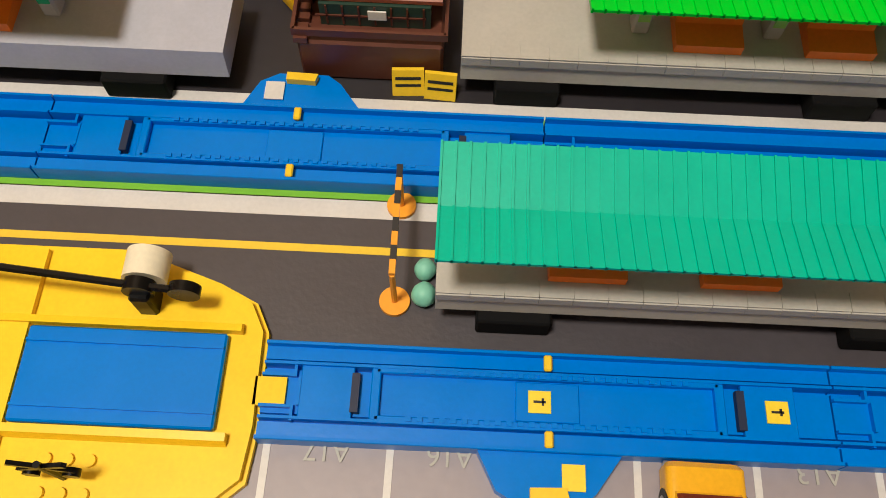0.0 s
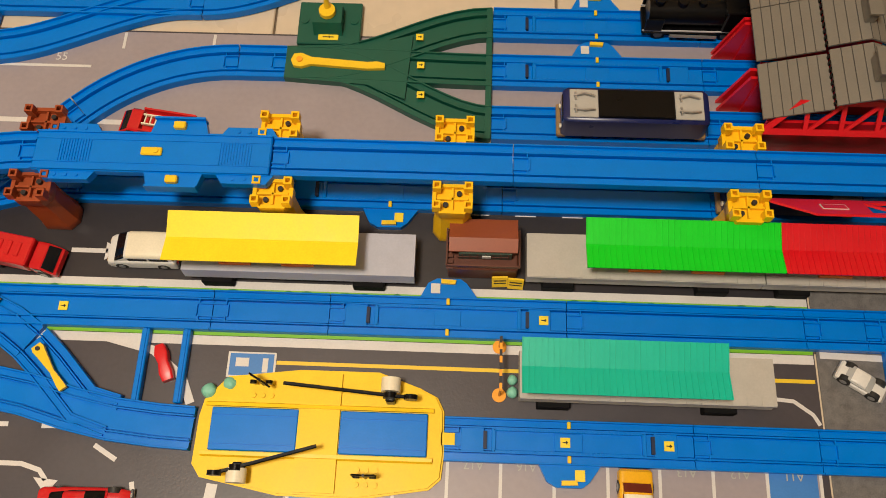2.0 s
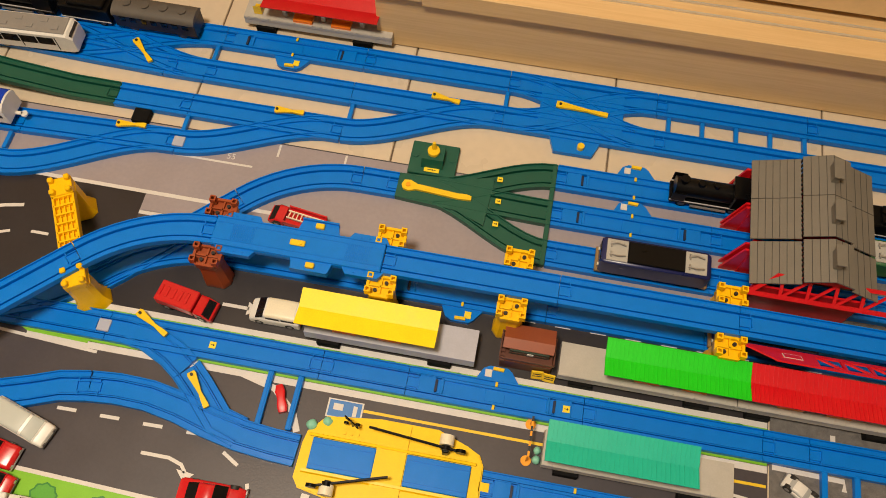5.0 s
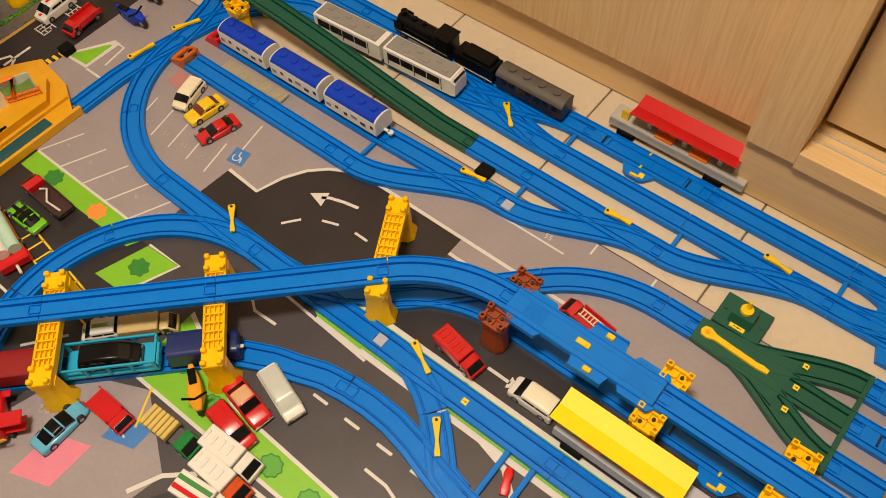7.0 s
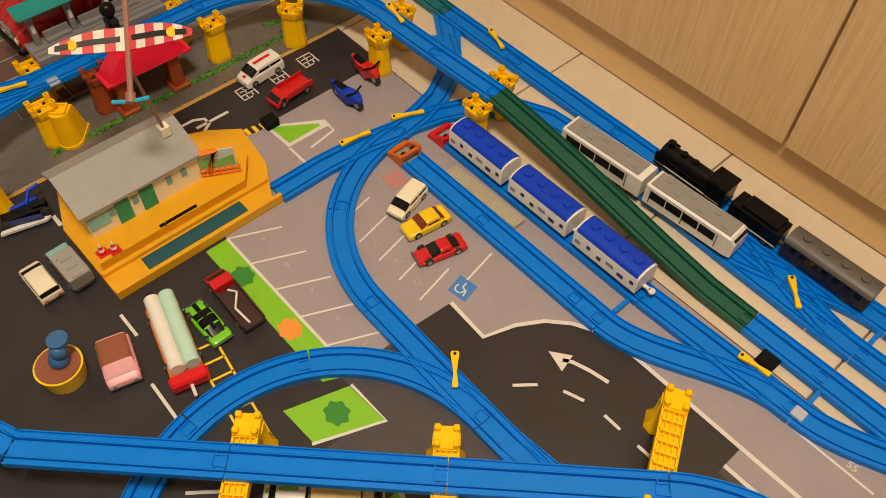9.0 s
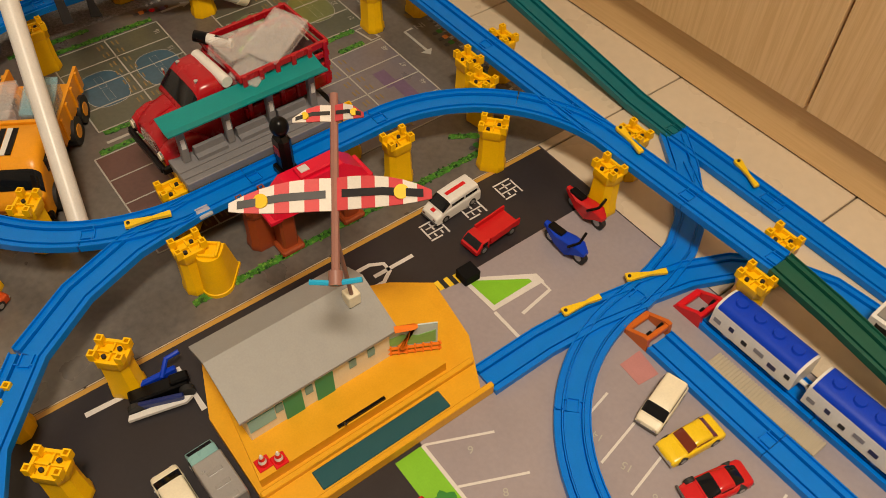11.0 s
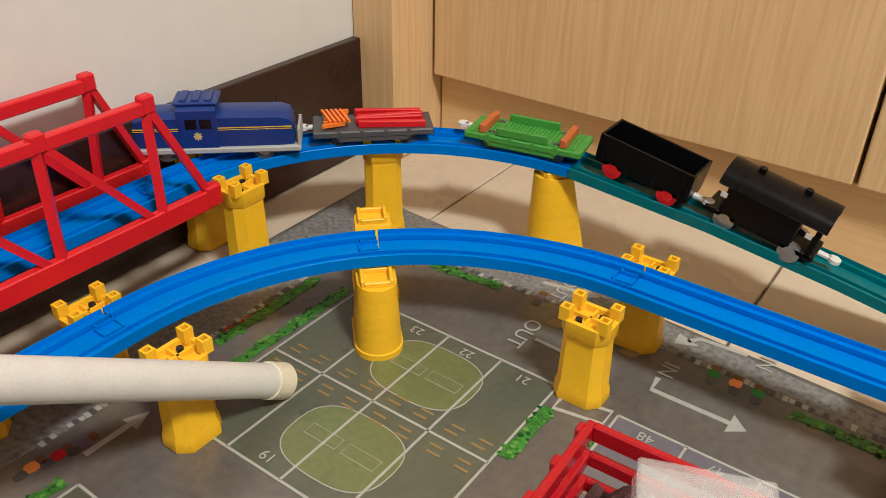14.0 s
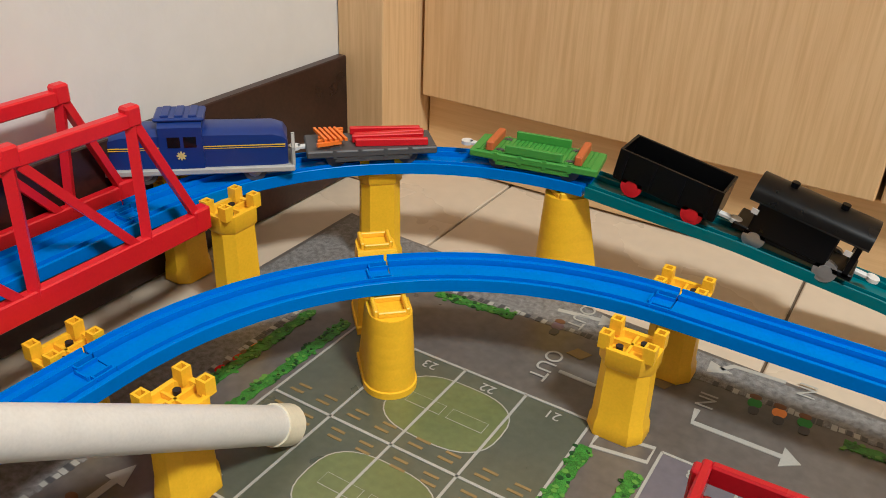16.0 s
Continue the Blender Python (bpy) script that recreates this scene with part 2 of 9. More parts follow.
bm = bmesh.new()
box(bm, (X0 + X1) / 2, (Y0 + 1.0) / 2, -0.055, X1 - X0 + 0.4, 1.0 - Y0 + 0.4, 0.1)
floor = part("floor", bm, GROUT)
tagged(floor, "cream ceramic tile floor with dark grout joints", "floor", kind="structure")
bm = bmesh.new()
box(bm, 0, 0, -0.0045, 0.2975, 0.2975, 0.006, 0.0012)
tile_mesh = smooth(mesh_of("tile", bm, TILE))
tx = -1.204 - 0.3 * 4
while tx < X1:
    for j in range(0, 13):
        o = new("tile", tile_mesh)
        o.location = (tx + 0.15, 0.862 - 0.15 - 0.3 * j, 0)
        o.parent = floor
    tx += 0.3

bm = bmesh.new()
box(bm, X0 - 0.05, (Y0 + 1.0) / 2, 1.2, 0.1, 1.0 - Y0, 2.4)
wall_west = tagged(part("wall_west", bm, PAINT), "off-white painted wall above a dark skirting", "wall", kind="structure")
bm = bmesh.new()
box(bm, X0 + 0.005, (Y0 + Y1) / 2, 0.065, 0.010, Y1 - Y0, 0.128, 0.001)
tagged(part("baseboard", bm, SKIRT), "dark brown polished stone skirting", "baseboard", kind="structure")
bm = bmesh.new()
box(bm, (X0 + X1) / 2, 1.05, 1.2, X1 - X0 + 0.3, 0.1, 2.4)
tagged(part("wall_north", bm, PAINT), "off-white wall behind the cabinets", "wall", kind="structure")
bm = bmesh.new()
box(bm, (X0 + X1) / 2, Y0 - 0.05, 1.2, X1 - X0 + 0.3, 0.1, 2.4)
tagged(part("wall_south", bm, PAINT), "off-white painted room wall", "wall", kind="structure")
bm = bmesh.new()
box(bm, X1 + 0.05, (Y0 + 1.0) / 2, 1.2, 0.1, 1.0 - Y0, 2.4)
tagged(part("wall_east", bm, PAINT), "off-white painted room wall", "wall", kind="structure")
bm = bmesh.new()
box(bm, (X0 + X1) / 2, (Y0 + 1.0) / 2, 2.45, X1 - X0 + 0.3, 1.2 - Y0, 0.1)
tagged(part("ceiling", bm, PAINT), "plain off-white ceiling", "ceiling", kind="structure")


# wardrobe with hinged doors, set back over a plinth
def wardrobe():
    w = empty_thing("wardrobe", "built-in pale oak wardrobe with plain flush doors", "wardrobe", (0, 0, 0))
    bm = bmesh.new()
    box(bm, (-2.206 - 0.367) / 2, 0.935, 0.0395, 1.839, 0.17, 0.077, 0.001)
    part("plinth", bm, WOODH, w)
    bm = bmesh.new()
    box(bm, -2.2345, 0.868, 1.1, 0.053, 0.20, 2.2, 0.001)
    part("side_panel", bm, WOODV, w)
    for a, c in ((-2.204, -1.771), (-1.767, -1.308), (-1.304, -0.839), (-0.835, -0.369)):
        bm = bmesh.new()
        box(bm, (a + c) / 2, 0.842, 1.082, c - a, 0.02, 2.0, 0.0015)
        part("door", bm, WOODV, w)
    return w


wardrobe()


def drawer_cabinet():
    w = empty_thing("sliding_door_cabinet", "pale wood cabinet with sliding panels and a metal track", "cabinet", (0, 0, 0))
    bm = bmesh.new()
    box(bm, 0.60, 0.88, 0.051, 1.93, 0.18, 0.1, 0.001)
    part("plinth", bm, WOODH, w)
    bm = bmesh.new()
    box(bm, -0.33, 0.875, 1.16, 0.07, 0.19, 2.1, 0.001)
    part("upright", bm, WOODV, w)
    bm = bmesh.new()
    box(bm, 0.635, 0.875, 0.118, 1.86, 0.19, 0.03, 0.001)
    part("sill", bm, WOODH, w)
    for y in (0.812, 0.830):
        bm = bmesh.new()
        box(bm, 0.635, y, 0.1340, 1.86, 0.0032, 0.003)
        part("sliding_track", bm, ALU, w, "metal sliding track")
    pale = mat("pale_laminate_panel", (0.72, 0.51, 0.27), 0.45, vary=0.04, scale=12)
    for a, c, y in ((-0.292, 0.11, 0.85), (0.112, 0.62, 0.85), (0.622, 1.5, 0.85)):
        bm = bmesh.new()
        box(bm, (a + c) / 2, y, 1.17, c - a - 0.003, 0.018, 2.05, 0.001)
        part("sliding_panel", bm, pale, w)
    return w


drawer_cabinet()

# ---- printed mats ----
def flat_mat(name, label, pts, material, z0=0.0, z1=0.0012):
    bm = bmesh.new()
    prism(bm, pts, z0, z1)
    return tagged(part(name, bm, material), label, "play mat", kind="structure")


road_mat = flat_mat("play_mat_road", "printed street play mat with roads and parking bays",
                    [(-1.516, -0.9), (0.223, -0.9), (0.223, 0.588), (-1.516, 0.588)], ASPHALT, -0.0013, -0.0003)
weave_mat = flat_mat("play_mat_asphalt", "dark grey asphalt-patterned play mat",
                     [(0.225, -0.9), (1.0, -0.9), (1.0, 0.588), (0.225, 0.588)], mat("woven_asphalt_print", (0.14, 0.134, 0.132), 0.5, vary=0.35, scale=120), -0.0013, -0.0003)


def ink(name, pts, material, parent=None, z=0.0):
    bm = bmesh.new()
    prism(bm, pts, -0.0006 + z, -0.0001 + z)
    return part(name, bm, material, parent or road_mat, smoothed=False)


def strip(pts, w):
    """The outline of a line of that width along points."""
    left, right = [], []
    for i, p in enumerate(pts):
        a, b = pts[max(i - 1, 0)], pts[min(i + 1, len(pts) - 1)]
        d = Vector((b[0] - a[0], b[1] - a[1])).normalized()
        left.append((p[0] - d.y * w / 2, p[1] + d.x * w / 2))
        right.append((p[0] + d.y * w / 2, p[1] - d.x * w / 2))
    return left + right[::-1]


def line(pts, w, material, parent=None, name="marking", z=0.0):
    return ink(name, strip(pts, w), material, parent, z)


def rect(x0, y0, x1, y1):
    return [(x0, y0), (x1, y0), (x1, y1), (x0, y1)]


# parking bays beside the near line
ink("parking_ground", rect(-0.244, 0.076, 0.216, 0.16), LOT)
for x in (-0.241, -0.196, -0.151, -0.105, -0.059, -0.013, 0.033, 0.0775, 0.123, 0.169, 0.2145):
    line([(x, 0.079), (x + 0.001, 0.16)], 0.0028, INKWHITE, z=0.0003)
line([(-0.243, 0.0795), (0.216, 0.077)], 0.0028, INKWHITE, z=0.0003)
for x in (-0.219, 0.1915):
    ink("bay_blue", rect(x - 0.021, 0.081, x + 0.021, 0.158), INKBLUE, z=0.0002)
for x in (-0.173, -0.128, -0.082, -0.036, 0.010, 0.055, 0.100, 0.146):
    for k in range(5):
        ink("wheel_stop_mark", rect(x - 0.018 + k * 0.0072, 0.0865, x - 0.018 + k * 0.0072 + 0.0072, 0.0895), (INKYEL, INK)[k % 2], z=0.0003)
# verge, road lines
line([(-0.7, 0.2545), (0.222, 0.2545)], 0.009, INKWHITE)
ink("verge", strip([(-0.7, 0.2645), (0.222, 0.2645)], 0.012), INKGREEN)
line([(-0.7, 0.306), (0.222, 0.306)], 0.011, INKWHITE)
line([(-0.262, 0.2355), (0.221, 0.2345)], 0.0035, INKYEL)
ink("verge", strip([(-0.7, 0.301), (0.222, 0.301)], 0.006), INKGREEN, z=0.0002)
ink("street", rect(-0.72, 0.312, 0.222, 0.435), ROADDARK)
for k in range(9):
    line([(-0.092 + 0.045 * k, 0.3875), (-0.072 + 0.045 * k, 0.3875)], 0.003, INKWHITE, z=0.0003)
line([(-0.72, 0.4465), (0.222, 0.4465)], 0.006, INKWHITE)
ink("lot_ground", rect(-0.63, 0.449, 0.222, 0.586), LOT)

# ---- rails ----
HALF = [(-0.019, 0.0), (-0.019, 0.0086), (-0.0187, 0.009), (-0.0176, 0.009), (-0.0173, 0.0060), (-0.0121, 0.0062), (-0.0119, 0.0034), (-0.0112, 0.0034), (-0.0110, 0.0082), (-0.0099, 0.0082), (-0.0097, 0.0022), (-0.0086, 0.0022), (-0.0084, 0.0048)]
RAIL = HALF + [(-u, w) for u, w in HALF[::-1]]


def rail(path, material=BLUE, name="track_rail", label="blue plastic toy train track piece", group="track pieces", studs=True):
    """One track piece along a path; the joint marks lie at its ends."""
    bm = bmesh.new()
    a, b = Vector(path[0]), Vector(path[-1])
    p = list(path)
    d0 = (Vector(p[1]) - a).normalized() * 0.0004
    d1 = (Vector(p[-2]) - b).normalized() * 0.0004
    p[0], p[-1] = tuple(a + d0), tuple(b + d1)
    sweep(bm, p, RAIL)
    ob = tagged(part(name, bm, material), label, "toy track", group)
    # coupling tongue drawn in low ridges
    bm = bmesh.new()
    d = (Vector(p[1]) - a)
    ang = math.degrees(math.atan2(d.y, d.x))
    m = pose(a.x, a.y, a.z, 0, 0, ang)
    for x, y, sx, sy in ((0.006, 0.006, 0.012, 0.0011), (0.006, -0.006, 0.012, 0.0011), (0.0125, 0.0085, 0.0011, 0.006), (0.0125, -0.0085, 0.0011, 0.006), (0.0145, 0.0, 0.0011, 0.011)):
        c = m @ Vector((x, y, 0.0058))
        box(bm, c.x, c.y, c.z, sx, sy, 0.0032, rz=ang)
    part("coupling", bm, material, ob, smoothed=False)
    if studs:
        n = len(p) - 1
        for k in (0.27, 0.73):
            bm = bmesh.new()
            i = min(int(k * n), n - 1)
            c = lerp(p[i], p[i + 1], k * n - i)
            cyl(bm, c[0], c[1], c[2] + 0.0046, 0.0028, 0.0006, 14)
            part("stud", bm, material, ob)
    return ob


def straight(x0, y0, x1, y1, z0=0.0, z1=None, **k):
    z1 = z0 if z1 is None else z1
    return rail([(x0, y0, z0), lerp((x0, y0, z0), (x1, y1, z1), 0.5), (x1, y1, z1)], **k)


def s_path(x0, y0, x1, y1, z=0.0, n=14):
    """An easy S from one line to a parallel one."""
    return [(x0 + (x1 - x0) * k / n, y0 + (y1 - y0) * (3 * (k / n) ** 2 - 2 * (k / n) ** 3), z) for k in range(n + 1)]


def lever(parent, x, y, z, rz, length=0.046):
    bm = bmesh.new()
    prism(bm, [(-0.5 * length, -0.0045), (-0.42 * length, -0.0055), (-0.3 * length, -0.0045), (0.1 * length, -0.002), (0.4 * length, -0.0035), (0.5 * length, -0.0035), (0.5 * length, 0.0035), (0.4 * length, 0.0035), (0.1 * length, 0.002), (-0.3 * length, 0.0045), (-0.42 * length, 0.0055), (-0.5 * length, 0.0045)], 0.0, 0.0035)
    cyl(bm, -0.42 * length, 0, 0.004, 0.002, 0.002, 12, mi=1)
    ob = part("switch_lever", bm, [LEVER, INK], parent, "yellow plastic switch lever")
    ob.matrix_basis = pose(x, y, z, 0, 0, rz)
    return ob


SHRINK = []


def turnout(main, branch, lever_at, label="blue plastic switch track piece with a yellow lever", z=0.0, material=BLUE):
    """A switch: a main rail and a branch that leaves it, on one plate."""
    ob = rail(main, material, "switch_track", label, "switch tracks", studs=False)
    bm = bmesh.new()
    SHRINK.append(0.955 + 0.0085 * (len(SHRINK) % 5))
    sweep(bm, branch, [(u, w * SHRINK[-1]) for u, w in RAIL])
    part("branch_rail", bm, material, ob)
    if lever_at:
        lever(ob, *lever_at)
    return ob


def stop_rail(x0, x1, y, side, label="blue plastic stop track with a side lever and labels"):
    """A track with a raised centre plate and a lever wing on one side (side: +1 away, -1 near)."""
    ob = straight(x0, y, x1, y, name="stop_track", label=label, studs=False)
    L, c = x1 - x0, (x0 + x1) / 2
    bm = bmesh.new()
    for s in (-1, 1):
        box(bm, c, y + s * 0.0096, 0.0062, L * 0.60, 0.0030, 0.0034, 0.0004)
        box(bm, c + s * L * 0.30, y, 0.0062, 0.0035, 0.0200, 0.0034, 0.0004)
        box(bm, c + s * L * 0.385, y, 0.0058, 0.0200, 0.0200, 0.0026, 0.0003)
    box(bm, c, y, 0.0054, 0.024, 0.0150, 0.0014, 0.0003)
    for s in (-1, 1):
        for k in range(26):
            box(bm, c - L * 0.24 + k * L * 0.48 / 25, y + s * 0.0092, 0.0082, 0.0021, 0.0018, 0.0012)
    part("centre_plate", bm, BLUE, ob, smoothed=False)
    for s in (-1, 1):
        bm = bmesh.new()
        box(bm, c + s * L * 0.335, y, 0.0064, 0.0030, 0.0150, 0.0036)
        part("slot", bm, mat("slot_dark_navy", (0.004, 0.012, 0.05), 0.6), ob, "dark slot across the track")
    for s in (-1, 1):
        bm = bmesh.new()
        box(bm, c, y + s * 0.0145, 0.0088, 0.0032, 0.0062, 0.0022, 0.0006)
        part("stop_pin", bm, LEVER, ob, "yellow stop pin")
    bm = bmesh.new()
    e = y + side * 0.019
    pts = [(c - 0.026, e), (c - 0.019, e + side * 0.014), (c - 0.011, e + side * 0.0185), (c + 0.011, e + side * 0.0185), (c + 0.017, e + side * 0.014), (c + 0.027, e)]
    prism(bm, pts, 0.0, 0.0065)
    part("wing", bm, BLUE, ob)
    bm = bmesh.new()
    prism(bm, [(c - 0.007, e + side * 0.013), (c + 0.006, e + side * 0.0125), (c + 0.007, e + side * 0.0165), (c - 0.007, e + side * 0.017)], 0.0062, 0.010)
    part("wing_lever", bm, LEVER, ob, "small yellow lever")
    bm = bmesh.new()
    box(bm, c + side * -0.009 if side < 0 else c - 0.012, e + side * 0.0085, 0.0072, 0.0085, 0.0095, 0.0006)
    part("label_plate", bm, LABEL if side < 0 else INKWHITE, ob, "printed label")
    return ob


def sticker(x, y, z=0.0058, rz=0, material=LABEL, s=0.0085, parent=None, sy=None):
    bm = bmesh.new()
    box(bm, x, y, z, s, sy or s, 0.0006, rz=rz)
    box(bm, x, y, z + 0.0004, s * 0.55, 0.0009, 0.0003, rz=rz, mi=1)
    box(bm, x + 0.0012, y, z + 0.0004, 0.0009, 0.0028, 0.0003, rz=rz, mi=1)
    return part("label", bm, [material, INK], parent, "yellow paper label with a black mark")


YA, YB, YE = 0.1725, 0.281, 0.406
R1, R2, R3, R4 = 0.750, 0.686, 0.622, 0.560
# near line
a_stop = stop_rail(-0.108, 0.108, YA, -1)
sticker(-0.003, YA, 0.0064, parent=a_stop)
sticker(0.086, YA, 0.0074, parent=a_stop)
straight(0.108, YA, 0.216, YA)
straight(0.216, YA, 0.324, YA)
rail(arc(0.324, YA + 0.215, 0.215, -90, -30))
# middle line
straight(-0.325, YB, -0.217, YB)
b_stop = stop_rail(-0.217, 0.0, YB, 1)
sticker(-0.021, YB, 0.0074, parent=b_stop)
straight(0.0, YB, 0.215, YB)
straight(0.215, YB, 0.27, YB, studs=False)
straight(0.27, YB, 0.485, YB)
straight(0.485, YB, 0.70, YB)
# junction of the middle line and the curve from the crossing
tb = turnout([(-0.325, YB, 0), (-0.45, YB, 0), (-0.60, YB, 0)], [(-0.575, YB, 0), (-0.545, YB - 0.004, 0), (-0.51, YB - 0.02, 0), (-0.488, YB - 0.035, 0)], (-0.545, YB + 0.012, 0.009, -28, 0.05))
sticker(-0.464, YB, 0.0055, parent=tb)
turnout([(-0.595, 0.203, 0), (-0.56, 0.206, 0), (-0.52, 0.205, 0), (-0.48, 0.198, 0), (-0.44, 0.187, 0), (-0.40, 0.179, 0), (-0.36, 0.175, 0), (-0.328, YA + 0.001, 0)], [(-0.486, YB - 0.0365, 0), (-0.465, YB - 0.055, 0), (-0.43, YB - 0.09, 0), (-0.40, 0.182, 0)], (-0.462, 0.222, 0.009, -50, 0.05))
rail([(-0.595, 0.203, 0), (-0.63, 0.197, 0), (-0.665, 0.184, 0), (-0.70, 0.173, 0), (-0.735, 0.156, 0), (-0.765, 0.134, 0)])
stop_line = straight(-0.765, 0.134, -0.915, -0.014)
straight(-0.915, -0.014, -1.065, -0.162)
straight(-0.60, YB, -0.715, YB)
turnout([(-0.715, YB, 0), (-0.78, YB, 0), (-0.835, YB, 0)], [(-0.80, YB, 0), (-0.74, YB + 0.006, 0), (-0.69, YB + 0.028, 0), (-0.637, YB + 0.064, 0)], None)
turnout([(-0.835, YB, 0), (-0.94, YB + 0.002, 0), (-1.04, YB + 0.004, 0)], arc(-0.84, YB - 0.215, 0.215, 92, 150), (-0.905, YB + 0.016, 0.009, -42, 0.048))
rail(arc(-0.84, YB - 0.215, 0.215, 150, 190))
rail(arc(-0.84, YB - 0.215, 0.215, 190, 235))
rail(arc(-1.04, YB + 0.219, 0.215, 270, 225))
turnout(arc(-1.04, YB + 0.219, 0.215, 225, 180), [(-1.274, 0.30, 0), (-1.274, 0.38, 0), (-1.268, 0.45, 0), (-1.256, 0.51, 0)], (-1.283, 0.445, 0.009, 80, 0.05))
# far curve up to the rear lines
turnout([(-1.255, 0.50, 0), (-1.262, 0.55, 0), (-1.275, 0.60, 0), (-1.30, 0.645, 0), (-1.335, 0.68, 0), (-1.38, 0.705, 0)], [(-1.258, 0.52, 0), (-1.245, 0.575, 0), (-1.22, 0.63, 0), (-1.18, 0.672, 0), (-1.13, 0.695, 0), (-1.07, 0.70, 0)], (-1.27, 0.535, 0.009, 65, 0.05))
straight(-1.07, 0.70, -0.87, 0.693)
turnout([(-0.87, 0.693, 0), (-0.77, 0.689, 0), (-0.66, R2, 0)], s_path(-0.60, R1, -0.83, 0.692), (-0.70, 0.700, 0.009, -45, 0.05))
turnout([(-1.05, R1, 0), (-0.95, R1, 0), (-0.82, R1, 0)], s_path(-0.60, R2, -0.86, R1), (-0.78, R1 + 0.012, 0.009, -20, 0.05))
straight(-0.66, R2, -0.60, R2, studs=False)
straight(-0.82, R1, -0.59, R1)
straight(-1.26, R1, -1.05, R1)
turnout([(-1.26, R1, 0), (-1.32, R1, 0), (-1.42, R1, 0)], [(-1.34, 0.683, 0), (-1.37, 0.71, 0), (-1.42, R1 - 0.006, 0)], (-1.31, R1 + 0.01, 0.009, -20, 0.05))
# rear lines
r1_stop = stop_rail(-0.59, -0.375, R1, -1)
straight(-0.375, R1, -0.159, R1)
straight(-0.60, R2, -0.381, R2)
turnout([(-0.159, R2, 0), (-0.27, R2, 0), (-0.381, R2, 0)], s_path(-0.175, R2, -0.381, R3), (-0.245, R2 + 0.014, 0.009, -8, 0.042))
turnout([(-0.381, R3, 0), (-0.49, R3, 0), (-0.603, R3, 0)], s_path(-0.395, R3, -0.603, R4), (-0.46, R3 + 0.014, 0.009, 2, 0.042))
straight(-0.603, R3, -0.712, R3)
turnout([(-0.603, R4, 0), (-0.71, R4 - 0.003, 0), (-0.825, R4 - 0.007, 0)], s_path(-0.615, R4, -0.835, 0.483), (-0.672, R4 + 0.012, 0.009, 5, 0.042))
straight(-0.825, 0.553, -1.04, 0.553)
straight(-1.04, 0.553, -1.19, 0.553)
straight(-0.835, 0.483, -0.875, 0.483, studs=False)
straight(-0.875, 0.483, -1.045, 0.483)
straight(-1.045, 0.483, -1.20, 0.483)
# double crossing on the rear lines
cross = turnout([(-0.159, R1, 0), (-0.05, R1, 0), (0.057, R1, 0)], s_path(-0.15, R1, 0.05, R2), (-0.05, (R1 + R2) / 2, 0.009, -5, 0.075), "large blue plastic double crossing track with a yellow lever")
bm = bmesh.new()
sweep(bm, [(-0.159, R2, 0), (-0.05, R2, 0), (0.057, R2, 0)], RAIL)
sweep(bm, s_path(-0.15, R2, 0.05, R1), [(u, w * 0.97) for u, w in RAIL])
box(bm, -0.05, (R1 + R2) / 2, 0.0036, 0.12, 0.07, 0.0072)
prism(bm, [(-0.09, R2 - 0.018), (-0.082, R2 - 0.042), (-0.028, R2 - 0.042), (-0.018, R2 - 0.018)], 0, 0.007)
part("crossing_plate", bm, BLUE, cross)
bm = bmesh.new()
cyl(bm, -0.045, R2 - 0.031, 0.010, 0.005, 0.008, 14)
part("knob", bm, LEVER, cross, "yellow knob")
for k in range(4):
    straight(0.057 + 0.215 * k, R1, 0.272 + 0.215 * k, R1)
    straight(0.057 + 0.215 * k, R2, 0.272 + 0.215 * k, R2)
# yard lines
for k, y in enumerate((0.603, 0.545, 0.484)):
    s = stop_rail(-0.072, 0.143, y, 1) if k < 2 else straight(-0.072, y, 0.143, y)
    straight(0.143, y, 0.358, y)
    straight(0.358, y, 0.573, y)
# loop from the yard switch to the middle line
straight(-0.285, 0.549, -0.335, 0.549, studs=False)
rail(arc(-0.335, 0.549 - 0.215, 0.215, 90, 135))
rail([(-0.487, 0.486, 0), (-0.53, 0.443, -0.0003), (-0.575, 0.398, -0.0007), (-0.615, 0.358, -0.0009), (-0.637, 0.338, -0.0009)])
# line under the viaduct
for a, c in ((0.57, 0.355), (0.355, 0.14), (0.14, -0.06)):
    straight(c, YE, a, YE)
stop_rail(-0.275, -0.06, YE, -1)
straight(-0.485, YE, -0.275, YE)
rail(arc(-0.485, YE - 0.215, 0.215, 90, 135))
# viaduct
EZ = 0.066
for a, c in ((-0.27, -0.054), (-0.054, 0.162), (0.162, 0.378), (0.378, 0.594)):
    straight(a, YE, c, YE, EZ, label="blue plastic viaduct track piece on piers")
rail(arc(-0.485, YE - 0.215, 0.215, 90, 135, EZ), label="blue plastic viaduct curve on piers")
d = (-0.637, 0.343)
for k in range(3):
    straight(d[0] - 0.16 * k, d[1] - 0.158 * k, d[0] - 0.16 * (k + 1), d[1] - 0.158 * (k + 1), EZ, label="blue plastic viaduct track piece on piers")
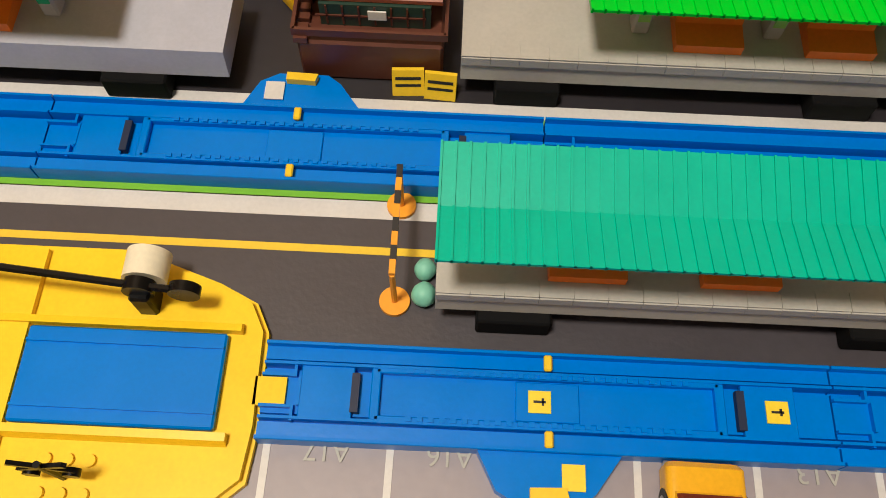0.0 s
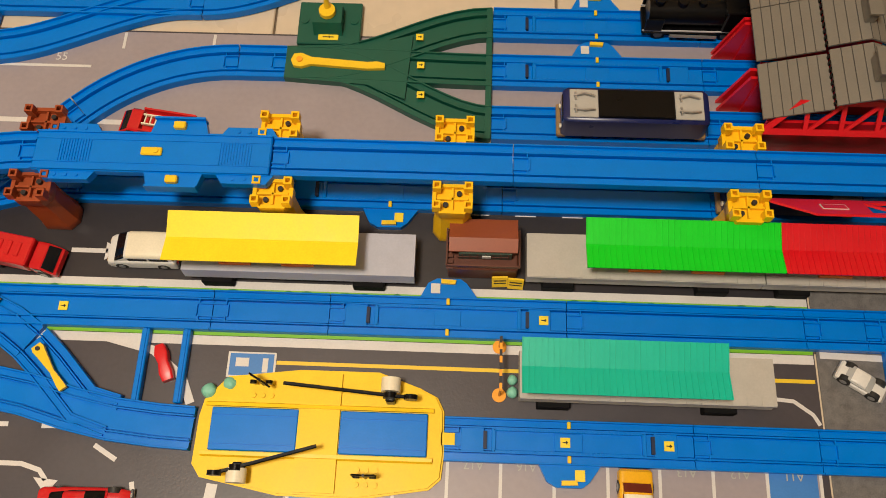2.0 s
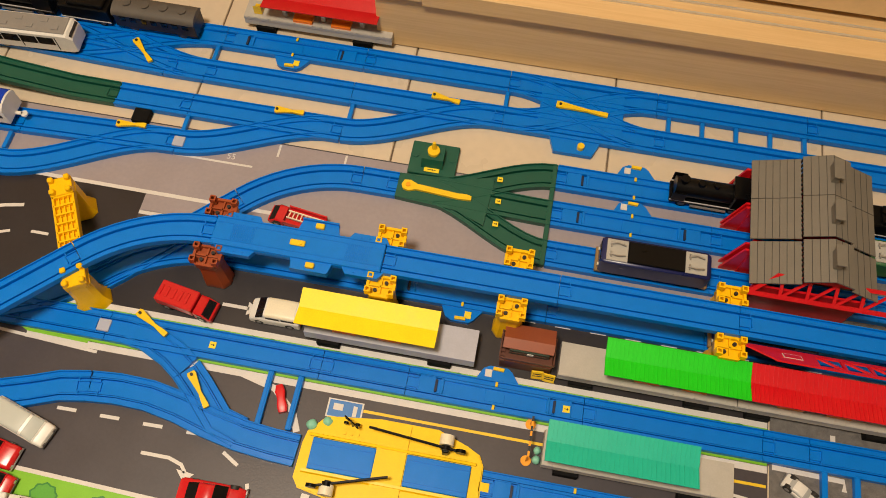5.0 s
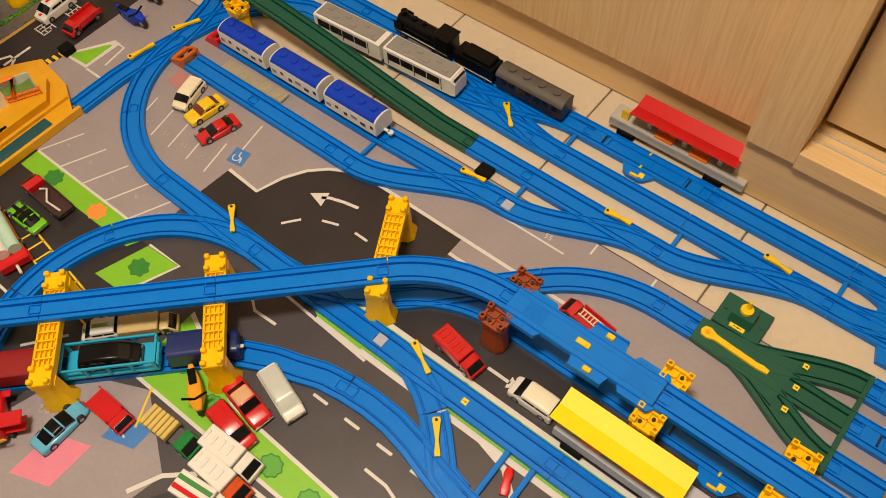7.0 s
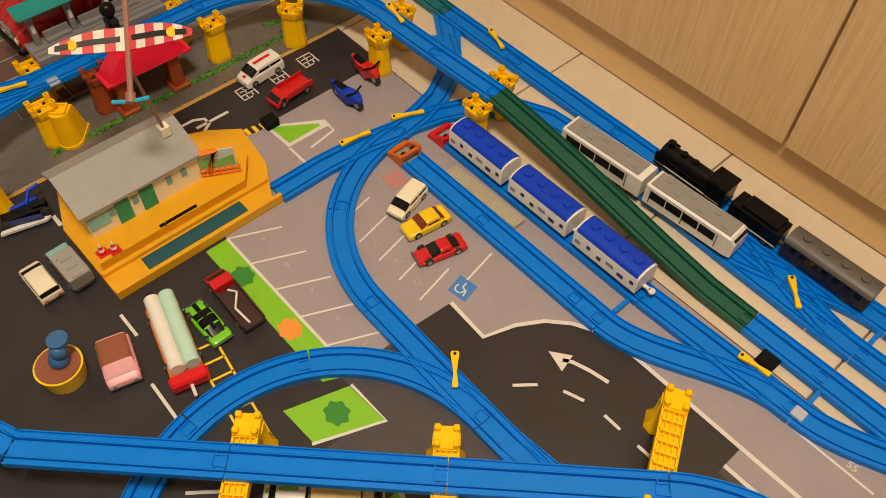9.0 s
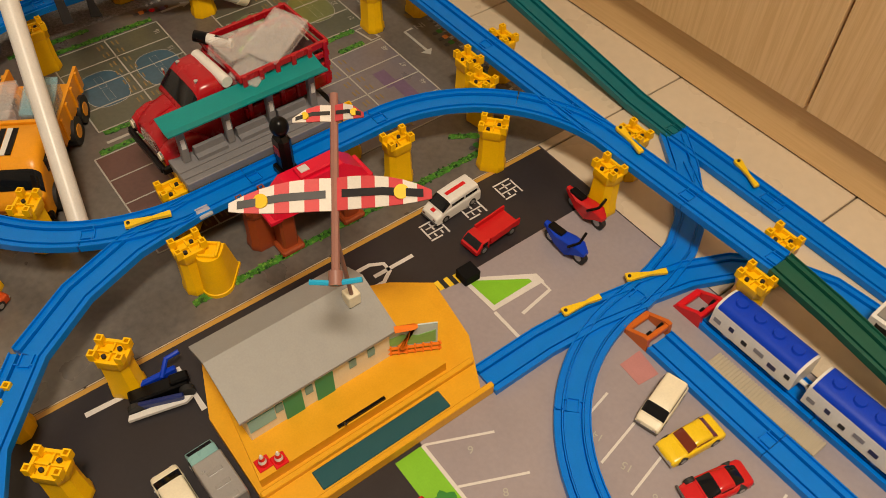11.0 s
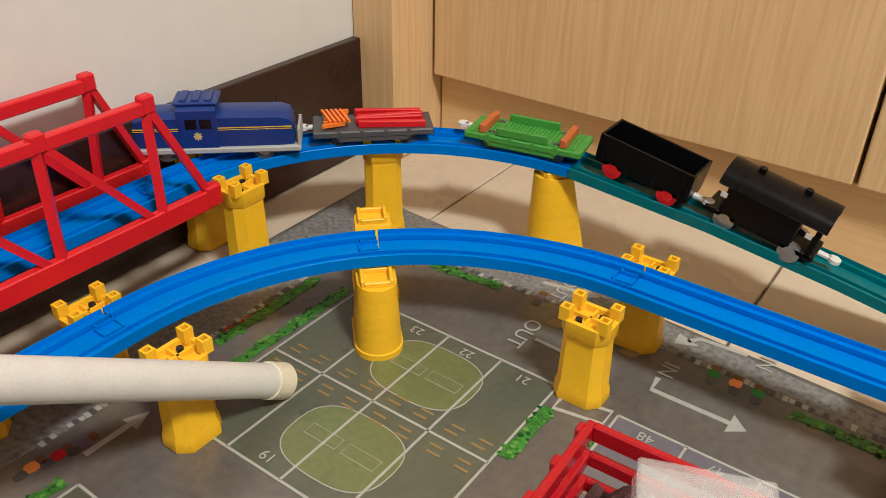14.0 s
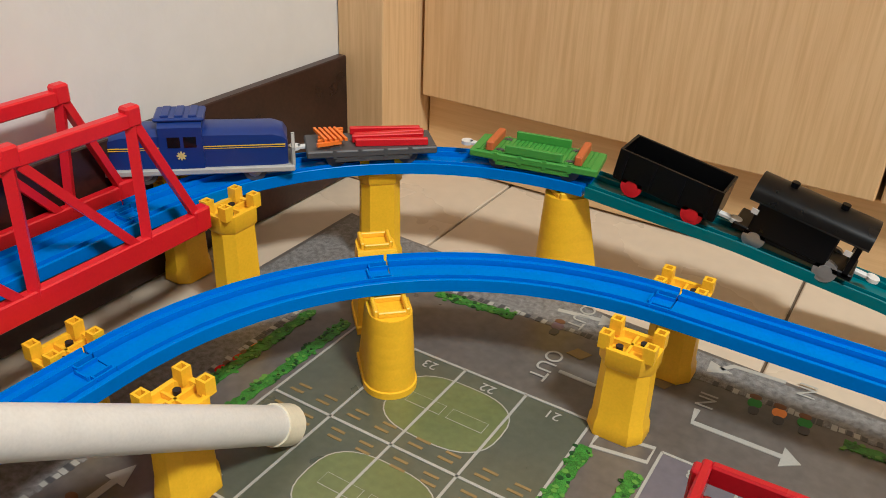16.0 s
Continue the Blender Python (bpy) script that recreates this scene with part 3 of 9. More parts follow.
# raised oval over the second mat
EL = "blue plastic raised loop track on yellow piers"
straight(-1.17, 0.617, -1.29, 0.612, EZ, label=EL)
turnout([(-1.29, 0.612, EZ), (-1.38, 0.609, EZ), (-1.48, 0.607, EZ)], arc(-1.40, 0.395, 0.215, 88, 130, EZ), (-1.40, 0.622, EZ + 0.009, -12, 0.05))
straight(-1.48, 0.607, -1.65, 0.605, EZ, label=EL)
straight(-1.65, 0.605, -1.86, 0.605, EZ, label=EL)
rail(arc(-1.86, 0.36, 0.245, 90, 135, EZ), label=EL)
rail(arc(-1.86, 0.36, 0.245, 135, 180, EZ), label=EL)
straight(-2.105, 0.36, -2.105, 0.155, EZ, label=EL)
for a in (180, 220, 260):
    rail(arc(-1.86, 0.155, 0.245, a, a + 40, EZ), label=EL)
rail(arc(-1.86, 0.155, 0.245, 300, 330, EZ), label=EL)
turnout([*arc(-1.86, 0.155, 0.245, 330, 360, EZ, n=6), (-1.615, 0.22, EZ)], [(-1.615, 0.215, EZ), (-1.614, 0.15, EZ), (-1.602, 0.07, EZ), (-1.575, 0.0, EZ), (-1.53, -0.065, EZ)], (-1.622, 0.10, EZ + 0.009, 75, 0.05))
straight(-1.615, 0.22, -1.615, 0.395, EZ, label=EL)
rail(arc(-1.40, 0.395, 0.215, 180, 130, EZ), label=EL)
rail([(-1.53, -0.065, EZ), (-1.45, -0.13, EZ), (-1.35, -0.17, EZ), (-1.24, -0.185, EZ), (-1.117, -0.131, EZ)], label=EL)
# ramps
rail([(-0.712, R3, 0), (-0.78, 0.621, 0.003), (-0.86, 0.62, 0.016), (-1.0, 0.619, 0.042), (-1.10, 0.618, 0.058), (-1.17, 0.617, EZ)], DKGREEN, "ramp_track", "dark green plastic ramp track rising to the viaduct", studs=False)
rail([(-1.42, R1, 0), (-1.50, R1, 0.003), (-1.60, R1 - 0.001, 0.018), (-1.75, R1 - 0.012, 0.049), (-1.85, R1 - 0.024, 0.069), (-1.965, 0.712, 0.086)], TEALGREEN, "ramp_track", "teal green plastic ramp track carrying wagons", studs=False)
UZ = 0.086
rail(arc(-1.965, 0.472, 0.24, 90, 135, UZ), label="blue plastic raised corner curve")
rail(arc(-1.965, 0.472, 0.24, 135, 180, UZ), label="blue plastic raised corner curve")
straight(-2.205, 0.472, -2.205, 0.29, UZ)
straight(-2.205, 0.29, -2.205, 0.08, UZ)
straight(-2.205, 0.08, -2.205, -0.13, UZ)


# ---- piers ----
def pier_mesh_parts(height, material, label):
    """A block pier of the viaduct: flared foot, eight-sided shaft, a head block and four hollow lugs."""
    p = empty_thing("viaduct_pier", label, "toy pier", group="viaduct piers")
    h = height - 0.012
    oct8 = [(-1, -0.45), (-0.62, -1), (0.62, -1), (1, -0.45), (1, 0.45), (0.62, 1), (-0.62, 1), (-1, 0.45)]
    bm = bmesh.new()
    rings = [[bm.verts.new((x * a, y * c, z)) for x, y in oct8] for z, a, c in ((0, 0.0182, 0.0146), (0.0015, 0.0188, 0.0150), (0.010, 0.0182, 0.0144), (0.0135, 0.0170, 0.0134), (h - 0.010, 0.0160, 0.0124))]
    for r, q in zip(rings, rings[1:]):
        for k in range(8):
            bm.faces.new((r[k], r[(k + 1) % 8], q[(k + 1) % 8], q[k]))
    bm.faces.new(rings[0][::-1]), bm.faces.new(rings[-1])
    part("shaft", bm, material, p)
    bm = bmesh.new()
    rings = [[bm.verts.new((x * a, y * c, z)) for x, y in oct8] for z, a, c in ((h - 0.011, 0.0160, 0.0124), (h - 0.008, 0.0178, 0.0142), (h + 0.0035, 0.0180, 0.0144), (h + 0.0035, 0.0145, 0.0110), (h - 0.001, 0.0142, 0.0106))]
    for r, q in zip(rings, rings[1:]):
        for k in range(8):
            bm.faces.new((r[k], r[(k + 1) % 8], q[(k + 1) % 8], q[k]))
    bm.faces.new(rings[0][::-1]), bm.faces.new(rings[-1])
    box(bm, 0, 0, h + 0.001, 0.0018, 0.021, 0.004)
    box(bm, 0, 0, h + 0.001, 0.028, 0.0018, 0.004)
    part("cap", bm, material, p)
    for sx in (-1, 1):
        for sy in (-1, 1):
            bm = bmesh.new()
            x, y = sx * 0.0140, sy * 0.0092
            for dx, dy, ax, ay in ((0.0029, 0, 0.0016, 0.0074), (-0.0029, 0, 0.0016, 0.0074), (0, 0.0029, 0.0044, 0.0016), (0, -0.0029, 0.0044, 0.0016)):
                box(bm, x + dx, y + dy, h + 0.0068, ax, ay, 0.0104)
            box(bm, x, y, h + 0.0030, 0.0046, 0.0046, 0.003)
            part("lug", bm, material, p)
    for sy in (-1, 1):
        bm = bmesh.new()
        cyl(bm, 0.006 * sy, sy * 0.0055, h + 0.0012, 0.0024, 0.003, 12)
        part("socket", bm, INK, p, "dark round socket")
    return p


PIER = pier_mesh_parts(0.0755, YELLOW, "yellow plastic viaduct pier with four lugs on top")
PIERB = pier_mesh_parts(0.0755, BROWN, "brick brown plastic viaduct pier with four lugs on top")
PIERU = pier_mesh_parts(0.096, YELLOW, "tall yellow plastic viaduct pier with four lugs on top")


def pier(x, y, rz=0, src=None):
    return copy_thing(src or PIER, pose(x, y, 0, 0, 0, rz))


for x in (-0.267, -0.107, 0.153, 0.378):
    pier(x, YE + 0.033)
    pier(x, YE - 0.033)
for y in (YE + 0.033, YE - 0.033):
    pier(-0.485, y, 0, PIERB)


def gantry(ax, ay, bx, by):
    """A ribbed beam across the viaduct, carried by a pier at either end."""
    d = Vector((bx - ax, by - ay))
    rz = math.degrees(math.atan2(d.y, d.x))
    L = d.length
    g = empty_thing("viaduct_gantry", "long yellow plastic ribbed beam on two piers under the viaduct", "toy pier", ((ax + bx) / 2, (ay + by) / 2, 0), rz, "viaduct gantries")
    bm = bmesh.new()
    for s in (-1, 1):
        box(bm, 0, s * 0.0125, 0.060, L, 0.003, 0.013, 0.0006)
    box(bm, 0, 0, 0.058, L, 0.022, 0.004)
    n = int(L / 0.012)
    for k in range(n + 1):
        box(bm, -L / 2 + k * L / n, 0, 0.0625, 0.0022, 0.025, 0.008)
    for s in (-1, 0, 1):
        box(bm, 0, s * 0.006, 0.0615, L, 0.0014, 0.006)
    part("beam", bm, YELLOW, g)
    for s in (-1, 1):
        bm = bmesh.new()
        oct8 = [(-1, -0.6), (-0.6, -1), (0.6, -1), (1, -0.6), (1, 0.6), (0.6, 1), (-0.6, 1), (-1, 0.6)]
        rings = [[bm.verts.new((s * (L / 2 - 0.010) + x * a, y * c, z)) for x, y in oct8] for z, a, c in ((0, 0.017, 0.022), (0.004, 0.017, 0.022), (0.014, 0.012, 0.016), (0.058, 0.011, 0.015))]
        for r, q in zip(rings, rings[1:]):
            for k in range(8):
                bm.faces.new((r[k], r[(k + 1) % 8], q[(k + 1) % 8], q[k]))
        bm.faces.new(rings[0][::-1]), bm.faces.new(rings[-1])
        part("pier_leg", bm, YELLOW, g)
        bm = bmesh.new()
        for sx in (-1, 1):
            for sy in (-1, 1):
                box(bm, s * (L / 2 - 0.012) + sx * 0.009, sy * 0.010, 0.071, 0.007, 0.007, 0.010, 0.0014)
        box(bm, s * (L / 2 - 0.012), 0, 0.067, 0.026, 0.028, 0.004, 0.001)
        part("cap", bm, YELLOW, g)
    return g


gantry(-0.628, 0.305, -0.702, 0.442)
gantry(-0.838, 0.222, -0.722, 0.108)
gantry(-0.988, 0.074, -0.873, -0.040)
PIER.matrix_world = pose(-1.172, 0.582, 0)
PIERB.matrix_world = pose(-1.585, 0.21, 0, 0, 0, 90)
PIERU.matrix_world = pose(-2.126, 0.650, 0, 0, 0, 45)
for x, y, rz in ((-1.19, 0.652, 0), (-1.385, 0.575, 0), (-1.41, 0.645, 0), (-1.525, 0.512, 40), (-1.603, 0.556, 10), (-1.868, 0.556, 0), (-1.862, 0.636, 0), (-1.65, 0.57, 0), (-1.66, 0.64, 0),
                 (-2.055, 0.365, 90), (-2.14, 0.36, 90), (-2.06, 0.12, 90), (-2.14, 0.13, 90), (-1.985, -0.015, 45), (-2.04, -0.03, 45), (-1.84, -0.055, 0), (-1.85, -0.125, 0),
                 (-1.735, 0.0, -40), (-1.70, -0.08, -40), (-1.66, 0.145, 90), (-1.57, 0.12, 90), (-1.65, 0.37, 90), (-1.575, 0.40, 90), (-1.49, 0.0, 45), (-1.41, -0.09, 45), (-1.51, -0.11, 45)):
    pier(x, y, rz)
for x, y, rz in ((-2.238, 0.535, 90), (-2.165, 0.520, 90), (-2.238, 0.28, 90), (-2.165, 0.28, 90)):
    pier(x, y, rz, PIERU)


def round_pier(x, y, h, rz=0):
    p = empty_thing("round_pier", "yellow plastic pier with a rounded stone-course face and sloping back", "toy pier", (x, y, 0), rz, "round piers")
    bm = bmesh.new()
    n = 14

    def plan(r, back):
        return [(-back, -r), *[(r * math.sin(math.pi * k / n) * 1.0, -r * math.cos(math.pi * k / n)) for k in range(n + 1)], (-back, r)]

    levels = [(0, 0.0185, 0.034), (0.005, 0.0185, 0.033)]
    m = 6
    for k in range(m):
        a = 0.0055 + (h - 0.008) * k / m
        b = 0.0055 + (h - 0.008) * (k + 1) / m
        for z, cut in ((a, 0.00004), (a + 0.0004, 0.0), (b - 0.0004, 0.0)):
            u = z / h
            levels.append((z, 0.0176 - 0.0030 * u - cut, 0.032 - 0.017 * u))
    levels.append((h, 0.0145, 0.014))
    rings = [[bm.verts.new((px, py, z)) for px, py in plan(r, back)] for z, r, back in levels]
    q = len(rings[0])
    for a, b in zip(rings, rings[1:]):
        for k in range(q):
            bm.faces.new((a[k], a[(k + 1) % q], b[(k + 1) % q], b[k]))
    bm.faces.new(rings[0][::-1])
    bm.faces.new(rings[-1])
    part("shaft", bm, YELLOW, p)
    bm = bmesh.new()
    for s in (-1, 1):
        box(bm, -0.002, s * 0.0105, h + 0.0024, 0.020, 0.0030, 0.0056, 0.0007)
        box(bm, -0.002 + s * 0.0095, 0, h + 0.0018, 0.003, 0.019, 0.0044, 0.0007)
    part("cap", bm, YELLOW, p)
    return p


round_pier(-2.016, 0.510, 0.060, -45)
round_pier(-2.080, 0.580, 0.060, 135)
round_pier(-1.984, 0.704, 0.080, -130)
round_pier(-1.555, 0.135, 0.060, -40)


# ---- stations and buildings ----
def platform(x0, x1, y0, y1, top, roof, roof_mat, body, label, z0=0.012, benches=3, green_post=None, group="station platforms"):
    """A toy platform on black feet: body with brick edge, posts, benches and a folded roof (x0, x1 of the roof)."""
    p = empty_thing("station_platform", label, "toy platform", ((x0 + x1) / 2, (y0 + y1) / 2, 0), 0, group)
    L, W = x1 - x0, y1 - y0
    bm = bmesh.new()
    extrude_x(bm, [(-W / 2, z0), (W / 2, z0), (W / 2 - 0.0015, top), (-W / 2 + 0.0015, top)], -L / 2, L / 2)
    part("body", bm, body, p)
    bm = bmesh.new()
    n = max(2, int(L / 0.0125))
    for k in range(n):
        box(bm, -L / 2 + (k + 0.5) * L / n, -W / 2 + 0.0042, top + 0.0001, L / n - 0.00025, 0.0075, 0.0005)
        box(bm, -L / 2 + (k + 0.5) * L / n, -W / 2 + 0.0002, top - 0.0028, L / n - 0.00025, 0.0007, 0.0045)
    if body is not LILAC:
        part("stone_edge", bm, body, p, smoothed=False)["kind"] = "stuff"
    for fx in (-L * 0.36, L * 0.30):
        bm = bmesh.new()
        box(bm, fx, -W * 0.12, z0 / 2, 0.029, W * 0.98, z0, 0.0008)
        part("foot", bm, BLACKM, p, "black block foot")
    if roof:
        r0, r1 = roof[0] - (x0 + x1) / 2, roof[1] - (x0 + x1) / 2
        h, half, n = roof[2], 0.0235, int((roof[1] - roof[0]) / 0.0051)
        sec = [(-half, h + 0.0052), (0, h), (half, h + 0.0052), (half, h + 0.0066), (0, h + 0.0014), (-half, h + 0.0066)]
        bm = bmesh.new()
        extrude_x(bm, sec, r0, r1)
        part("roof", bm, roof_mat, p, smoothed=False)
        bm = bmesh.new()
        for k in range(n + 1):
            x = r0 + (r1 - r0) * k / n
            extrude_x(bm, [(u, w + (0.0008 if i > 2 else -0.0004)) for i, (u, w) in enumerate(sec)], x - 0.00045, x + 0.00045)
        if roof_mat not in (ROOFYEL, RED2):
            part("roof_ribs", bm, roof_mat, p, smoothed=False)["kind"] = "stuff"
        for k in range(3):
            x = r0 + (r1 - r0) * (0.16 + 0.34 * k)
            bm = bmesh.new()
            box(bm, x, 0, (top + h) / 2, 0.0075, 0.011, h - top, 0.001)
            box(bm, x, -0.0058, (top + h) / 2, 0.005, 0.0006, 0.010, mi=1)
            part("post", bm, [body, green_post or WHITE], p)
        for k in range(benches):
            x = r0 + (r1 - r0) * (0.33 + 0.335 * k)
            if x > r1 - 0.012:
                continue
            bm = bmesh.new()
            extrude_x(bm, [(-0.0145, top), (0.0145, top), (0.0145, top + 0.005), (0.003, top + 0.0062), (0.0018, top + 0.013), (-0.0018, top + 0.013), (-0.003, top + 0.0062), (-0.0145, top + 0.005)], x - 0.0145, x + 0.0145)
            part("bench", bm, ORANGE, p, "orange plastic bench")
    return p


platform(-0.044, 0.175, 0.206, 0.249, 0.027, (-0.044, 0.1265, 0.0545), TEAL, GREY, "grey toy station platform with a folded teal roof")
platform(-0.353, -0.140, 0.311, 0.355, 0.027, (-0.360, -0.189, 0.0545), ROOFYEL, LILAC, "lilac grey toy station platform with a folded yellow roof", green_post=mat("green_poster", (0.01, 0.4, 0.2), 0.5))
platform(-0.038, 0.176, 0.316, 0.360, 0.027, (0.012, 0.1815, 0.0545), LIME, GREY, "grey toy station platform with a bright green roof", green_post=mat("lime_poster", (0.3, 0.6, 0.1), 0.5))
platform(0.177, 0.391, 0.316, 0.360, 0.027, (0.182, 0.352, 0.0545), RED, GREY, "grey toy station platform with a red roof")
platform(-0.566, -0.341, 0.778, 0.812, 0.027, (-0.533, -0.360, 0.0545), RED2, GREY, "grey toy station platform with a red roof against the wardrobe")
bm = bmesh.new()
extrude_x(bm, [(-0.007, 0.028), (0.007, 0.028), (0.007, 0.034), (0, 0.036), (-0.007, 0.044)], -0.006, 0.006)
ob = part("platform_ramp_sign", bm, LEVER)
ob.matrix_world = pose(-0.545, 0.792, 0.0)
tagged(ob, "small yellow plastic sign on the red-roofed platform", "toy sign")


def hut(x, y):
    h = empty_thing("signal_hut", "dark brown wooden toy station hut with a pitched roof", "toy building", (x, y, 0))
    brown = mat("dark_brown_plastic", (0.10, 0.028, 0.014), 0.45)
    roofm = mat("chestnut_plastic", (0.26, 0.065, 0.025), 0.42)
    bm = bmesh.new()
    box(bm, 0, 0, 0.0125, 0.064, 0.046, 0.025, 0.0012)
    for k in range(9):
        box(bm, -0.03, -0.022 + k * 0.0055, 0.0265, 0.006, 0.0035, 0.003)
    part("base", bm, brown, h)
    bm = bmesh.new()
    box(bm, 0.002, 0.002, 0.031, 0.048, 0.03, 0.014)
    part("cabin", bm, mat("cabin_dark_green", (0.02, 0.05, 0.035), 0.4), h)
    bm = bmesh.new()
    for k in range(7):
        box(bm, -0.019 + k * 0.007, -0.0132, 0.032, 0.0008, 0.0008, 0.011)
    box(bm, 0, -0.0132, 0.0315, 0.048, 0.0008, 0.0008)
    part("window_lattice", bm, brown, h, smoothed=False)
    bm = bmesh.new()
    box(bm, 0.003, -0.0138, 0.033, 0.008, 0.0008, 0.005)
    part("notice", bm, WHITE, h, "white notice", smoothed=False)
    bm = bmesh.new()
    extrude_x(bm, [(-0.0115, 0.0385), (0.0, 0.043), (0.021, 0.037), (0.021, 0.0385), (0.0, 0.0455), (-0.0115, 0.0405)], -0.031, 0.031)
    part("roof", bm, roofm, h, smoothed=False)
    bm = bmesh.new()
    for s in (-1, 1):
        box(bm, 0.033 * s, -0.004, 0.030, 0.0016, 0.036, 0.004)
    box(bm, 0, -0.0215, 0.030, 0.066, 0.0016, 0.004)
    part("railing", bm, brown, h, smoothed=False)
    return h


hut(-0.078, 0.345)
for x, y, rz in ((-0.0615, 0.320, 3), (-0.0465, 0.3185, -4)):
    bm = bmesh.new()
    extrude_x(bm, [(-0.006, 0), (0.0045, 0), (0.0005, 0.0125), (-0.0012, 0.0125)], -0.0072, 0.0072)
    for k in (0.003, 0.0065):
        box(bm, 0, -0.0045 + k * 0.33, k + 0.002, 0.0115, 0.0012, 0.0014, rx=-22, mi=1)
    ob = part("sandwich_board", bm, [LEVER, INK], smoothed=False)
    ob.matrix_world = pose(x, y, 0, 0, 0, rz)
    tagged(ob, "yellow folding sign board with black stripes", "toy sign", "sign boards")


# level crossing on the near line
def level_crossing():
    c = empty_thing("level_crossing", "yellow plastic toy level crossing with black barrier arms", "toy crossing", (-0.2175, 0.174, 0))
    yel = mat("crossing_yellow_plastic", (0.90, 0.60, 0.002), 0.4, spec=0.3)
    out = [(-0.107, 0.011), (-0.104, 0.026), (-0.085, 0.047), (-0.02, 0.055), (0.05, 0.055), (0.087, 0.042), (0.103, 0.034), (0.109, 0.022), (0.110, -0.016), (0.108, -0.036), (0.098, -0.045), (0.037, -0.055), (-0.032, -0.054), (-0.100, -0.041), (-0.108, -0.030)]
    bm = bmesh.new()
    prism(bm, out, 0, 0.003)
    prism(bm, [(x * 0.985, y * 0.97) for x, y in out], 0.003, 0.0065)
    part("base", bm, yel, c)
    bm = bmesh.new()
    prism(bm, [(-0.018, -0.051), (0.018, -0.051), (0.018, 0.051), (-0.018, 0.051)], 0.0065, 0.0095)
    part("road_deck", bm, yel, c)
    for s in (-1, 1):
        bm = bmesh.new()
        extrude_x(bm, [(s * 0.0195, 0.006), (s * 0.024, 0.006), (s * 0.0225, 0.0108), (s * 0.0195, 0.0112)], -0.1, 0.1)
        part("track_kerb", bm, yel, c)
    bm = bmesh.new()
    box(bm, 0.113, -0.002, 0.0055, 0.012, 0.011, 0.002)
    part("coupling", bm, yel, c)
    for x in (-0.056, 0.057):
        bm = bmesh.new()
        box(bm, x, 0, 0.0085, 0.076, 0.037, 0.004, 0.0008)
        for s in (-1, 1):
            box(bm, x, s * 0.0125, 0.0108, 0.075, 0.001, 0.0014)
        part("road_plate", bm, BLUE, c)

    def gate(x, y, rz, length):
        g = part("barrier_post", cyl(box(bmesh.new(), x, y, 0.013, 0.008, 0.010, 0.016, 0.001), x, y, 0.022, 0.006, 0.005, 16, axis="y"), BLACK, c, "black barrier mechanism")
        bm = bmesh.new()
        d = Vector((math.cos(radians(rz)), math.sin(radians(rz)), 0))
        a = Vector((x, y, 0.024))
        tube(bm, [a - d * 0.018, a, a + d * length * 0.5 + Vector((0, 0, 0.003)), a + d * length + Vector((0, 0, 0.006))], 0.0016, 6)
        cyl(bm, a.x - d.x * 0.018, a.y - d.y * 0.018, 0.024, 0.006, 0.004, 18, axis="y", rz=0)
        part("barrier_arm", bm, BLACK, c, "black barrier arm with counterweight")
        bm = bmesh.new()
        cyl(bm, x - d.x * 0.0, y + (0.010 if y > 0 else -0.006), 0.0185, 0.0085, 0.012, 24, axis="y")
        part("weight", bm, CREAM, c, "cream round knob")

    gate(0.062, 0.031, 176, 0.092)
    gate(-0.064, -0.034, 16, 0.070)
    for x, y, rz in ((-0.052, 0.040, -30), (0.044, -0.037, 0)):
        bm = bmesh.new()
        tube(bm, [(x, y, 0.006), (x, y, 0.030)], 0.0013, 8)
        for s in (-1, 1):
            box(bm, x, y, 0.026, 0.022, 0.0016, 0.0024, ry=s * 28, rz=rz)
            cyl(bm, x + s * 0.007, y, 0.017, 0.003, 0.003, 12, axis="y")
        part("warning_cross", bm, [BLACK, LEVER], c, "black and yellow crossing signal")
    for x in (-0.060, -0.052, -0.044, 0.036, 0.044, 0.052):
        for dy in (-0.006, 0.006):
            bm = bmesh.new()
            cyl(bm, x, (0.036 if x < 0 else -0.037) + dy, 0.0073, 0.0024, 0.0018, 12)
            part("stud", bm, yel, c)
    return c


level_crossing()


def bush(x, y, r, z=0.0):
    b = empty_thing("toy_bush", "mint green plastic toy bush", "toy bush", (x, y, z), 0, "toy bushes")
    bm = bmesh.new()
    rr = random.Random(int(1000 * abs(x + y)))
    bmesh.ops.create_icosphere(bm, subdivisions=3, radius=r)
    for v in bm.verts:
        f = 1 + 0.16 * noise.noise(v.co * 260 + Vector((x * 50, y * 50, 0))) + 0.05 * rr.random()
        v.co = Vector((v.co.x * f, v.co.y * f, v.co.z * f * 0.9 + r * 0.8))
    part("leaves", bm, MINT, b)
    return b


bush(-0.318, 0.207, 0.0065)
bush(-0.300, 0.214, 0.0058)
bush(-0.049, 0.226, 0.0045)
bush(-0.049, 0.215, 0.0050)


AMBER = mat("amber_plastic", (0.88, 0.36, 0.01), 0.42)


